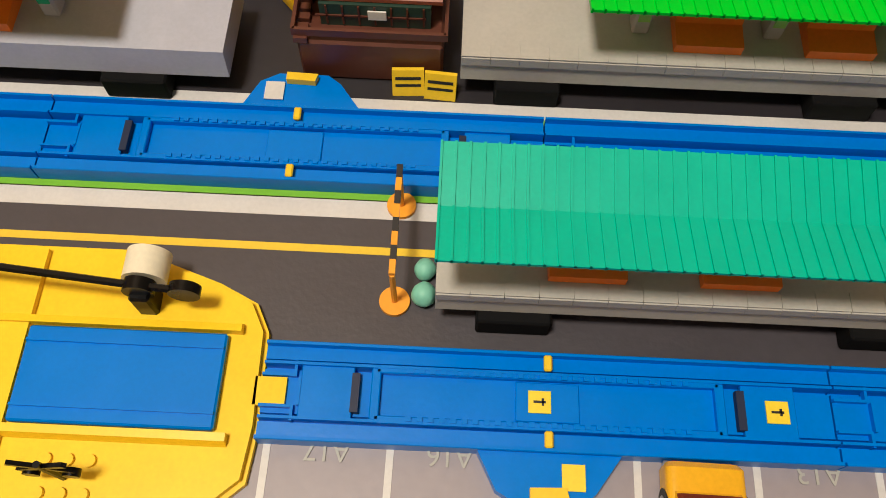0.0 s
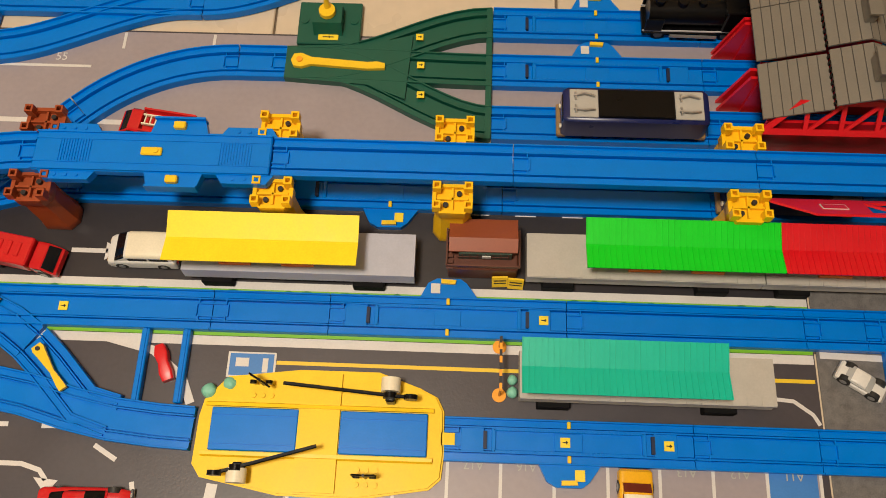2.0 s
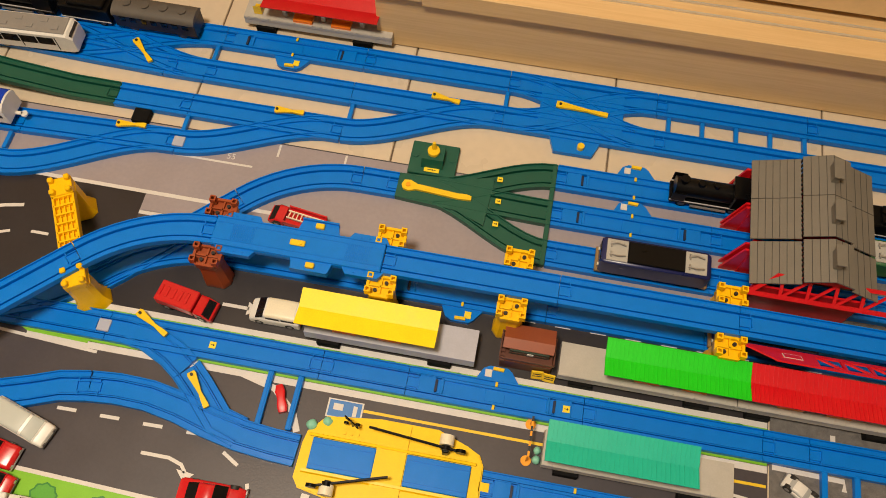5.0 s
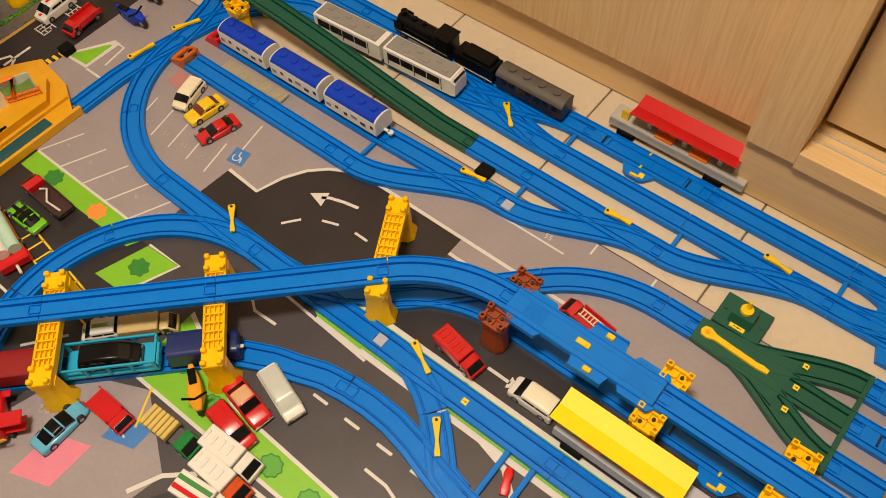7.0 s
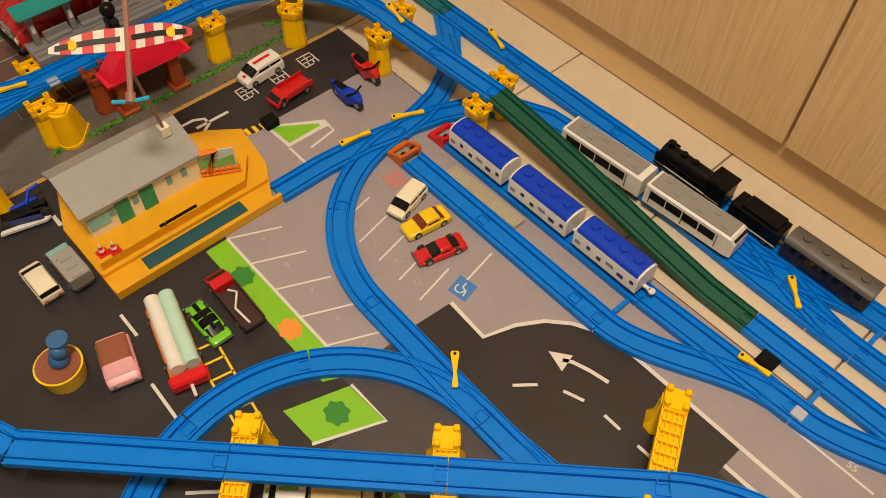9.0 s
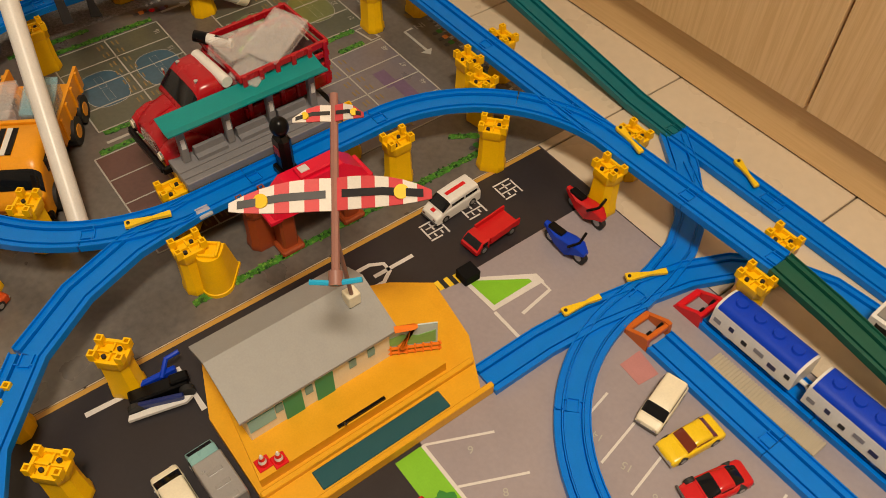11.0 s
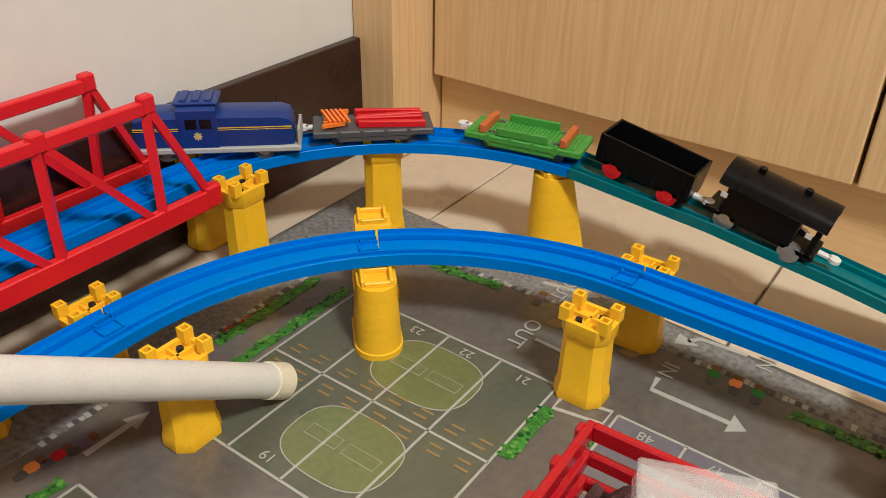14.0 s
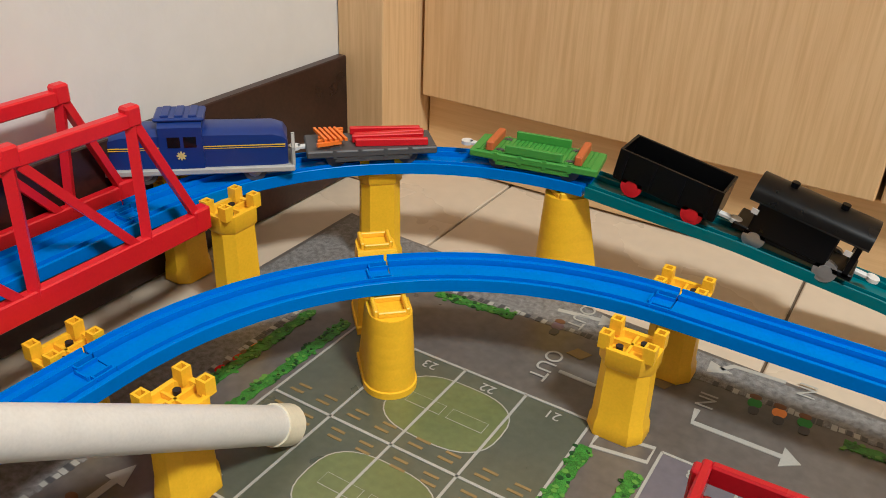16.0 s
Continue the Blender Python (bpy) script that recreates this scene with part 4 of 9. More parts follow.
def height_barrier():
    g = empty_thing("height_barrier", "orange toy gate with black stripes on round feet", "toy gate", (-0.0605, 0.236, 0))
    for y in (-0.0235, 0.0205):
        bm = bmesh.new()
        cyl(bm, 0, y, 0.001, 0.0062, 0.002, 24)
        part("foot", bm, AMBER, g)
        bm = bmesh.new()
        tube(bm, [(0, y, 0.001), (0, y, 0.028)], 0.0012)
        part("post", bm, AMBER, g)
    bm = bmesh.new()
    for k in range(8):
        box(bm, 0, -0.021 + k * 0.0059, 0.029, 0.0024, 0.006, 0.0024, mi=k % 2)
    part("bar", bm, [AMBER, INK], g, "striped bar")
    return g


height_barrier()


# lift bridge piece on the viaduct
def lift_piece():
    p = empty_thing("viaduct_platform_track", "wide blue plastic viaduct track with yellow catches", "toy track", (-0.3775, YE, EZ))
    bm = bmesh.new()
    box(bm, 0, 0, 0.005, 0.214, 0.040, 0.010, 0.0012)
    for s in (-1, 1):
        box(bm, 0, s * 0.0185, 0.0105, 0.214, 0.0016, 0.002)
        box(bm, 0, s * 0.0115, 0.0102, 0.214, 0.0008, 0.001)
        for x in (-0.075, 0.085):
            prism(bm, [(x - 0.026, s * 0.019), (x - 0.020, s * 0.028), (x + 0.020, s * 0.028), (x + 0.026, s * 0.019)], 0.0, 0.008)
        prism(bm, [(-0.005, s * 0.019), (-0.001, s * 0.033), (0.044, s * 0.033), (0.048, s * 0.019)], 0.0, 0.009)
        box(bm, 0.0215, s * 0.034, 0.0075, 0.046, 0.002, 0.011)
    for k in range(12):
        for x in (-0.07, 0.075):
            box(bm, x - 0.014 + k * 0.0025, 0, 0.0104, 0.0012, 0.024, 0.0008)
    part("deck", bm, BLUE, p)
    for s in (-1, 1):
        bm = bmesh.new()
        box(bm, 0.022, s * 0.027, 0.011, 0.011, 0.007, 0.006, 0.001)
        part("catch", bm, LEVER, p, "yellow plastic catch")
        for x in (-0.085, -0.075, -0.065, 0.075, 0.085, 0.095):
            bm = bmesh.new()
            cyl(bm, x, s * 0.0235, 0.0085, 0.0018, 0.001, 10)
            part("stud", bm, BLUE, p)
    bm = bmesh.new()
    box(bm, 0.0, 0, 0.0115, 0.019, 0.008, 0.003, 0.001)
    cyl(bm, 0.004, 0, 0.0135, 0.0028, 0.002, 12)
    part("slider", bm, LEVER, p, "yellow sliding catch")
    return p


lift_piece()


# yard switch with its turning handle
def yard_switch():
    y = empty_thing("yard_switch", "dark green plastic three-way yard switch with a yellow pointer", "toy switch", (0, 0, 0))
    bm = bmesh.new()
    sec = [(u, w * 0.98) for u, w in RAIL]
    for yy, q in ((0.603, 1.0), (0.545, 0.99), (0.484, 0.98)):
        bm = bmesh.new()
        sweep(bm, [(-0.285, 0.549, 0), (-0.25, 0.549, 0), *[(-0.25 + 0.178 * k / 10, 0.549 + (yy - 0.549) * (3 * (k / 10) ** 2 - 2 * (k / 10) ** 3), 0) for k in range(1, 11)]], [(u, w * q) for u, w in sec])
        part("road", bm, DKGREEN, y)
    bm = bmesh.new()
    prism(bm, [(-0.285, 0.530), (-0.20, 0.524), (-0.16, 0.508), (-0.155, 0.585), (-0.20, 0.572), (-0.285, 0.568)], 0, 0.0084)
    part("plate", bm, DKGREEN, y)
    bm = bmesh.new()
    box(bm, -0.0755, 0.544, 0.004, 0.006, 0.155, 0.0076)
    part("end_beam", bm, DKGREEN, y)
    bm = bmesh.new()
    box(bm, -0.2435, 0.598, 0.004, 0.066, 0.052, 0.008, 0.001)
    extrude_x(bm, [(0.582, 0.008), (0.614, 0.008), (0.609, 0.022), (0.588, 0.022)], -0.259, -0.229)
    for s in (-1, 1):
        cyl(bm, -0.2435 + s * 0.026, 0.60, 0.0085, 0.004, 0.002, 14)
    part("control_box", bm, DKGREEN, y)
    bm = bmesh.new()
    cyl(bm, -0.244, 0.600, 0.025, 0.0085, 0.005, 20)
    cyl(bm, -0.244, 0.604, 0.033, 0.004, 0.014, 12, r2=0.0022)
    part("handle", bm, LEVER, y, "yellow turning handle")
    bm = bmesh.new()
    prism(bm, [(-0.279, 0.5485), (-0.276, 0.556), (-0.268, 0.557), (-0.258, 0.5525), (-0.20, 0.548), (-0.19, 0.549), (-0.182, 0.547), (-0.182, 0.541), (-0.20, 0.540), (-0.258, 0.544), (-0.268, 0.5405), (-0.276, 0.542)], 0.0085, 0.0125)
    cyl(bm, -0.270, 0.549, 0.013, 0.0032, 0.002, 14, mi=1)
    part("pointer", bm, [LEVER, mat("amber_plastic", (0.45, 0.2, 0.01), 0.4)], y, "yellow pointer arm")
    for x, yy in ((-0.148, 0.582), (-0.1455, 0.548), (-0.144, 0.513)):
        sticker(x, yy, 0.0092, parent=y, s=0.0075)
    sticker(-0.2435, 0.5795, 0.0088, parent=y, s=0.021, sy=0.007)
    return y


yard_switch()


# engine sheds over the yard lines
def engine_shed(y, dz=0.0):
    s = empty_thing("engine_shed", "toy engine shed with a grey boarded roof and red walls", "toy shed", (0.245, y, 0), 0, "engine sheds")
    for q in (-1, 1):
        bm = bmesh.new()
        box(bm, 0, q * 0.0245, 0.034, 0.15, 0.003, 0.068)
        extrude_y(bm, [(-0.10, 0), (-0.075, 0), (-0.075, 0.06), (-0.083, 0.06)], q * 0.026 - 0.0015, q * 0.026 + 0.0015)
        part("side_wall", bm, RED, s, "red side wall")
    s.scale = (0.90, 1.0, 1.0)
    h = 0.092
    for name, pts in (("lower_roof", [(-0.083, h - 0.016), (-0.022, h + 0.004), (-0.022, h + 0.006), (-0.083, h - 0.014)]),
                      ("upper_roof", [(-0.022, h + 0.010), (0.014, h + 0.023), (0.042, h + 0.013), (0.042, h + 0.015), (0.014, h + 0.025), (-0.022, h + 0.012)]),
                      ("lower_roof", [(0.042, h + 0.006), (0.083, h - 0.010), (0.083, h - 0.008), (0.042, h + 0.008)])):
        bm = bmesh.new()
        extrude_y(bm, pts, -0.0285, 0.0285)
        roof = part(name, bm, mat("shed_roof_grey", (0.17, 0.155, 0.13), 0.55), s, smoothed=False)
        x0, x1 = pts[0][0], pts[len(pts) // 2 - 1][0]
        n = int((x1 - x0) / 0.0085)
        bm = bmesh.new()
        top = pts[len(pts) // 2:][::-1]
        for k in range(1, n):
            x = x0 + (x1 - x0) * k / n
            for (ax, az), (bx, bz) in zip(top, top[1:]):
                if ax <= x <= bx:
                    z = az + (bz - az) * (x - ax) / (bx - ax)
                    box(bm, x, 0, z + 0.0001, 0.0007, 0.057, 0.0006)
        part("board_joints", bm, mat("shed_joint_dark", (0.06, 0.055, 0.05), 0.6), roof, smoothed=False)["kind"] = "stuff"
    bm = bmesh.new()
    box(bm, 0.014, 0, h + 0.031, 0.010, 0.024, 0.014, 0.0008)
    box(bm, 0.014, 0, h + 0.0385, 0.013, 0.028, 0.002)
    part("roof_vent", bm, mat("shed_roof_grey", (0.17, 0.155, 0.13), 0.55), s)
    bm = bmesh.new()
    for k in range(8):
        box(bm, -0.022, -0.024 + k * 0.0068, h + 0.008, 0.0015, 0.003, 0.006)
    part("louvre", bm, BLACK, s, smoothed=False)["kind"] = "stuff"
    return s


for yy in (0.603, 0.545, 0.484):
    engine_shed(yy)


def girder(x0, x1, y, s):
    g = empty_thing("bridge_girder", "red plastic bridge girder clipped beside the viaduct", "toy girder", ((x0 + x1) / 2, y, EZ), 0, "bridge girders")
    L = (x1 - x0) / 2
    bm = bmesh.new()

    def p3(u, w):
        return (u, s * (0.002 + w * 0.66), 0.004 + w * 0.62)

    outer = [(-L, 0.0), (L, 0.0), (L, 0.010), (L - 0.035, 0.034), (-L + 0.03, 0.034), (-L, 0.006)]
    def slab(bm, pts):
        a = [bm.verts.new(p3(*q)) for q in pts]
        b = [bm.verts.new(Vector(p3(*q)) + Vector((0, s * 0.0016, -0.0012))) for q in pts]
        n = len(pts)
        bm.faces.new(a), bm.faces.new(b[::-1])
        for i in range(n):
            bm.faces.new((a[i], b[i], b[(i + 1) % n], a[(i + 1) % n]))
    slab(bm, [(-L, 0), (L, 0), (L, 0.006), (-L, 0.006)])
    slab(bm, [(-L + 0.026, 0.030), (L - 0.032, 0.030), (L - 0.035, 0.035), (-L + 0.03, 0.035)])
    if s < 0:
        slab(bm, [(-L, 0.006), (-L + 0.075, 0.006), (-L + 0.075, 0.030), (-L + 0.026, 0.030)])
    else:
        slab(bm, [(-L, 0.006), (-L + 0.008, 0.006), (-L + 0.032, 0.030), (-L + 0.026, 0.030)])
    x = -L + (0.075 if s < 0 else 0.036)
    while x < L - 0.04:
        slab(bm, [(x, 0.006), (x + 0.004, 0.006), (x + 0.004, 0.030), (x, 0.030)])
        slab(bm, [(x + 0.004, 0.006), (x + 0.009, 0.006), (x + 0.034, 0.030), (x + 0.029, 0.030)])
        x += 0.032
    part("frame", bm, RED, g, smoothed=False)
    if s < 0:
        bm = bmesh.new()
        box(bm, -L + 0.050, s * 0.0139, 0.0156, 0.022, 0.010, 0.0005, rx=s * 43)
        plate = part("name_plate", bm, INKWHITE, g, "pale printed name plate")
        bm = bmesh.new()
        box(bm, -L + 0.050, s * 0.0139, 0.0160, 0.020, 0.008, 0.0005, rx=s * 43)
        part("plate_field", bm, RED, plate)
    return g


girder(0.170, 0.372, YE + 0.036, 1)
girder(0.170, 0.372, YE - 0.023, -1)


# depot on the road mat
def depot():
    d = empty_thing("toy_depot", "yellow based toy depot with a grey roofed cream building", "toy building", (0, 0, 0))
    yel = mat("depot_yellow_plastic", (0.72, 0.36, 0.008), 0.42)
    bm = bmesh.new()
    prism(bm, [(-1.475, 0.075), (-1.40, 0.048), (-1.262, 0.050), (-1.262, 0.285), (-1.325, 0.318), (-1.405, 0.330), (-1.435, 0.29), (-1.475, 0.20)], 0, 0.012)
    prism(bm, [(-1.455, 0.075), (-1.305, 0.055), (-1.305, 0.272), (-1.345, 0.302), (-1.40, 0.308), (-1.42, 0.28), (-1.455, 0.20)], 0.012, 0.026)
    box(bm, -1.262, 0.175, 0.008, 0.006, 0.25, 0.016, 0.001)
    box(bm, -1.296, 0.175, 0.010, 0.006, 0.25, 0.018, 0.001)
    part("base", bm, yel, d)
    bm = bmesh.new()
    box(bm, -1.279, 0.175, 0.0085, 0.022, 0.15, 0.010, 0.001)
    part("track_plate", bm, mat("dark_teal_plastic", (0.01, 0.08, 0.10), 0.4), d)
    bm = bmesh.new()
    box(bm, -1.388, 0.150, 0.050, 0.084, 0.162, 0.052, 0.001)
    part("wall", bm, CREAM, d)
    bm = bmesh.new()
    extrude_y(bm, [(-1.445, 0.070), (-1.402, 0.095), (-1.340, 0.072), (-1.340, 0.075), (-1.402, 0.099), (-1.445, 0.074)], 0.062, 0.238)
    part("roof", bm, mat("roof_pale_grey", (0.30, 0.30, 0.29), 0.55), d, smoothed=False)
    for y, w, m in ((0.118, 0.020, "green_door"), (0.153, 0.020, "green_door")):
        bm = bmesh.new()
        box(bm, -1.3455, y, 0.045, 0.0012, w, 0.038)
        part("door", bm, mat("leaf_green_plastic", (0.01, 0.28, 0.14), 0.45), d, "green door")
    bm = bmesh.new()
    box(bm, -1.3455, 0.084, 0.050, 0.0012, 0.028, 0.020)
    part("window", bm, mat("pale_cyan_window", (0.22, 0.52, 0.55), 0.3), d)
    for y in (0.103, 0.136, 0.186, 0.208):
        bm = bmesh.new()
        box(bm, -1.3455, y, 0.054, 0.0012, 0.008, 0.013)
        part("poster", bm, mat("poster_teal", (0.18, 0.36, 0.36), 0.5), d)
    bm = bmesh.new()
    box(bm, -1.308, 0.170, 0.0275, 0.003, 0.055, 0.003)
    tube(bm, [(-1.308, 0.150, 0.027), (-1.300, 0.148, 0.040)], 0.0013, 6)
    part("lever_slot", bm, BLACK, d)
    return d


depot()


def hoarding():
    h = empty_thing("picture_hoarding", "orange framed toy hoarding with a printed landscape", "toy sign", (-1.338, 0.246, 0.026), 62)
    bm = bmesh.new()
    for z in (0.004, 0.012):
        tube(bm, [(-0.036, 0, z), (0.036, 0, z)], 0.0016, 6)
    for k in range(9):
        tube(bm, [(-0.034 + k * 0.0085, 0, 0.0), (-0.034 + k * 0.0085, 0, 0.016)], 0.0012, 6)
    tube(bm, [(-0.005, -0.002, 0.016), (0.008, -0.002, 0.05), (-0.012, -0.002, 0.048)], 0.004, 6)
    part("fence", bm, ORANGE, h)
    bm = bmesh.new()
    box(bm, 0, 0.002, 0.030, 0.064, 0.0016, 0.034)
    part("board", bm, mat("picture_pale_blue", (0.5, 0.62, 0.62), 0.5), h)
    bm = bmesh.new()
    extrude_y(bm, [(-0.030, 0.016), (0.030, 0.016), (0.030, 0.036), (0.012, 0.030), (-0.005, 0.034), (-0.03, 0.022)], 0.0006, 0.0011)
    part("picture", bm, mat("picture_green", (0.20, 0.45, 0.12), 0.5), h)
    return h


hoarding()
for x, y in ((-1.318, 0.066), (-1.312, 0.080)):
    c = empty_thing("traffic_cone", "red and white toy traffic cone on a red base", "toy cone", (x, y, 0.026), 0, "traffic cones")
    bm = bmesh.new()
    box(bm, 0, 0, 0.001, 0.014, 0.014, 0.002, 0.0005)
    part("base", bm, RED, c)
    bm = bmesh.new()
    for k, (a, b, m) in enumerate(((0.0052, 0.0042, 0), (0.0042, 0.0032, 1), (0.0032, 0.0022, 0), (0.0022, 0.001, 1))):
        cyl(bm, 0, 0, 0.004 + k * 0.004, a, 0.004, 16, r2=b, mi=m)
    part("cone", bm, [RED, WHITE], c)

bm = bmesh.new()
box(bm, -1.395, 0.372, 0.007, 0.020, 0.022, 0.014, 0.001)
tagged(part("black_block", bm, BLACKM), "small black plastic block beside the depot", "toy block")


# buffers
def buffer_stop(x, y, rz, m, label):
    b = empty_thing("buffer_stop", label, "toy buffer", (x, y, 0), rz, "buffer stops")
    bm = bmesh.new()
    for s in (-1, 1):
        extrude_y(bm, [(-0.018, 0), (0.020, 0), (0.018, 0.004), (-0.010, 0.019), (-0.016, 0.019)], s * 0.017 - 0.0025, s * 0.017 + 0.0025)
    box(bm, -0.013, 0, 0.014, 0.006, 0.036, 0.007, 0.001)
    box(bm, 0.014, 0, 0.004, 0.008, 0.036, 0.006, 0.001)
    part("frame", bm, m, b)
    bm = bmesh.new()
    for s in (-1, 1):
        cyl(bm, -0.0095, s * 0.009, 0.014, 0.005, 0.003, 14, axis="x")
    part("pad_foam", bm, BLACK, b)
    return b


buffer_stop(-1.218, 0.483, 180, mat("burnt_orange_plastic", (0.55, 0.12, 0.01), 0.42), "burnt orange plastic buffer stop at the siding end")
buffer_stop(-1.205, 0.553, 180, RED, "red plastic buffer stop behind the blue roofed wagons")


# red lattice bridge by the wall
def truss_bridge():
    t = empty_thing("lattice_bridge", "bright red plastic lattice girder bridge", "toy bridge", (-2.205, 0.365, UZ))
    y1, y0 = 0.130, -0.40
    h = 0.088
    for s in (-1, 1):
        x = s * 0.039
        side = new("lattice_side", None)
        side.parent = t
        bm = bmesh.new()
        box(bm, x, (y0 + y1) / 2, 0.002, 0.0075, y1 - y0, 0.016, 0.001)
        box(bm, x - s * 0.005, (y0 + y1) / 2, -0.005, 0.010, y1 - y0, 0.002, 0.0005)
        part("bottom_beam", bm, RED, side)
        bm = bmesh.new()
        box(bm, x * 0.88, (y0 + y1 - 0.045) / 2, h, 0.0075, y1 - y0 - 0.045, 0.0100, 0.001)
        part("top_beam", bm, RED, side)
        n = 6
        step = (y1 - y0 - 0.04) / n
        for k in range(n + 1):
            yy = y1 - 0.045 - k * step
            bm = bmesh.new()
            bar(bm, (x, yy - 0.004, 0.006), (x * 0.88, yy, h - 0.004), 0.0066, 0.0058)
            part("upright", bm, RED, side)
            bm = bmesh.new()
            if k == 0:
                bar(bm, (x, y1 - 0.006, 0.006), (x * 0.88, yy + 0.002, h - 0.002), 0.0060, 0.0056)
            else:
                bar(bm, (x, yy + step - 0.012, 0.006), (x * 0.88, yy + 0.006, h - 0.004), 0.0060, 0.0056)
            part("diagonal", bm, RED, side)
            bm = bmesh.new()
            box(bm, x * 0.88, yy + 0.001, h + 0.002, 0.0090, 0.0110, 0.0135, 0.0015)
            part("corner_block", bm, RED, side)
        bm = bmesh.new()
        box(bm, x, y1 - 0.004, 0.004, 0.0100, 0.014, 0.018, 0.0015)
        part("end_shoe", bm, RED, side)
    return t


truss_bridge()
# ladders that tie neighbouring tracks together
for x in (-0.3825, -0.345):
    bm = bmesh.new()
    box(bm, x, 0.2285, 0.004, 0.007, 0.067, 0.008, 0.0008)
    box(bm, x, 0.2285, 0.0084, 0.0025, 0.066, 0.0012)
    tagged(part("track_tie", bm, BLUE), "blue plastic bar tying two tracks together", "toy track", "track ties")
for x in (0.2865, 0.3245):
    bm = bmesh.new()
    box(bm, x, 0.2305, 0.004, 0.007, 0.069, 0.008, 0.0008)
    tagged(part("track_tie", bm, BLUE), "blue plastic bar tying two tracks together", "toy track", "track ties")
for k in range(5):
    bm = bmesh.new()
    box(bm, 0.075 + 0.048 * k, (R1 + R2) / 2, 0.004, 0.006, 0.026, 0.0075, 0.0008)
    tagged(part("track_tie", bm, BLUE), "blue plastic bar tying two tracks together", "toy track", "track ties")
for x, y in ((-0.60, (R3 + R4) / 2), (-0.375, (R2 + R3) / 2), (-0.159, (R1 + R2) / 2), (-0.595, (R1 + R2) / 2), (-0.835, 0.518)):
    bm = bmesh.new()
    box(bm, x, y, 0.004, 0.006, 0.028, 0.0075, 0.0008)
    tagged(part("track_tie", bm, BLUE), "blue plastic bar tying two tracks together", "toy track", "track ties")
bm = bmesh.new()
box(bm, -0.665, 0.591, 0.005, 0.024, 0.022, 0.010, 0.001)
tagged(part("black_block", bm, BLACKM), "small black foam block between the tracks", "toy block")
for x, y, z in ((-0.605, YB, 0.0062), (-0.600, R4, 0.0062), (-1.60, 0.155, EZ + 0.0062)):
    bm = bmesh.new()
    box(bm, x, y, z, 0.016, 0.016, 0.004, 0.0008)
    tagged(part("clear_clip", bm, glass("clear_plastic_clip", (0.75, 0.75, 0.72), 0.1, 0.55)), "clear plastic clip lying on the track", "toy clip", "clear clips")


# ---- second mat ----
campus_mat = flat_mat("play_mat_campus", "printed campus parking play mat in faded grey green",
                      [(-2.20, -0.25), (-1.518, -0.25), (-1.518, 0.655), (-2.13, 0.690), (-2.197, 0.702)], mat("printed_campus_grey", (0.125, 0.112, 0.100), 0.30, vary=0.26, scale=14, bump=0.10, spec=0.85, bump_scale=90), -0.0010, 0.0)
PALE = mat("printed_faded_white", (0.42, 0.41, 0.37), 0.42)
LAWN = mat("printed_lawn_grey", (0.100, 0.108, 0.074), 0.30, spec=0.85, vary=0.16, scale=18)
OLIVE = mat("printed_olive", (0.150, 0.175, 0.062), 0.30, spec=0.85, vary=0.16, scale=20)
BAYBLUE = mat("printed_faded_blue", (0.045, 0.110, 0.16), 0.30, spec=0.85, vary=0.16, scale=20)
BAYPURPLE = mat("printed_faded_purple", (0.13, 0.085, 0.17), 0.30, spec=0.85, vary=0.16, scale=20)
BAYRED = mat("printed_faded_red", (0.11, 0.050, 0.042), 0.30, spec=0.85, vary=0.16, scale=20)
HEDGE = mat("printed_hedge_green", (0.05, 0.19, 0.02), 0.45, vary=0.75, scale=140)
HEDGELIGHT = mat("printed_leaf_light", (0.13, 0.30, 0.04), 0.45)
HEDGEDARK = mat("printed_leaf_dark", (0.012, 0.060, 0.012), 0.45)
GRAVEL = mat("printed_gravel", (0.20, 0.195, 0.19), 0.5, vary=0.62, scale=220)
SEAT = mat("printed_seat_ochre", (0.27, 0.19, 0.07), 0.5)


def cink(pts, m, z=0.0003, name="print"):
    return ink(name, pts, m, campus_mat, z)


def cline(pts, w, m=PALE, z=0.0006):
    return ink("line", strip(pts, w), m, campus_mat, z)


def hedge(pts, w):
    """A ragged printed hedge along a line."""
    left, right = [], []
    rr = random.Random(int(abs(pts[0][0] * 1000)))
    (ax, ay), (bx, by) = pts
    d = Vector((bx - ax, by - ay))
    n = max(6, int(d.length / 0.004))
    u = Vector((-d.y, d.x)).normalized()
    for k in range(n + 1):
        c = Vector((ax, ay)) + d * k / n
        left.append(tuple(c + u * w * (0.35 + 0.3 * rr.random())))
        right.append(tuple(c - u * w * (0.35 + 0.3 * rr.random())))
    base = cink(left + right[::-1], HEDGE, 0.0007, "hedge_print")
    bm = bmesh.new()
    for k in range(int(d.length / 0.0016)):
        c = Vector((ax, ay)) + d * rr.random() + u * w * rr.uniform(-0.62, 0.62)
        r = rr.uniform(0.0010, 0.0022)
        prism(bm, [(c.x + r * rr.uniform(0.7, 1.2) * math.cos(a), c.y + r * rr.uniform(0.7, 1.2) * math.sin(a)) for a in (2 * math.pi * j / 7 for j in range(7))], 0.0002 + 0.00012 * (k % 4), 0.0008 + 0.00012 * (k % 4), rr.randrange(3))
    leaves = part("leaf_print", bm, [HEDGE, HEDGELIGHT, HEDGEDARK], base, smoothed=False)
    leaves["kind"] = "stuff"
    return base


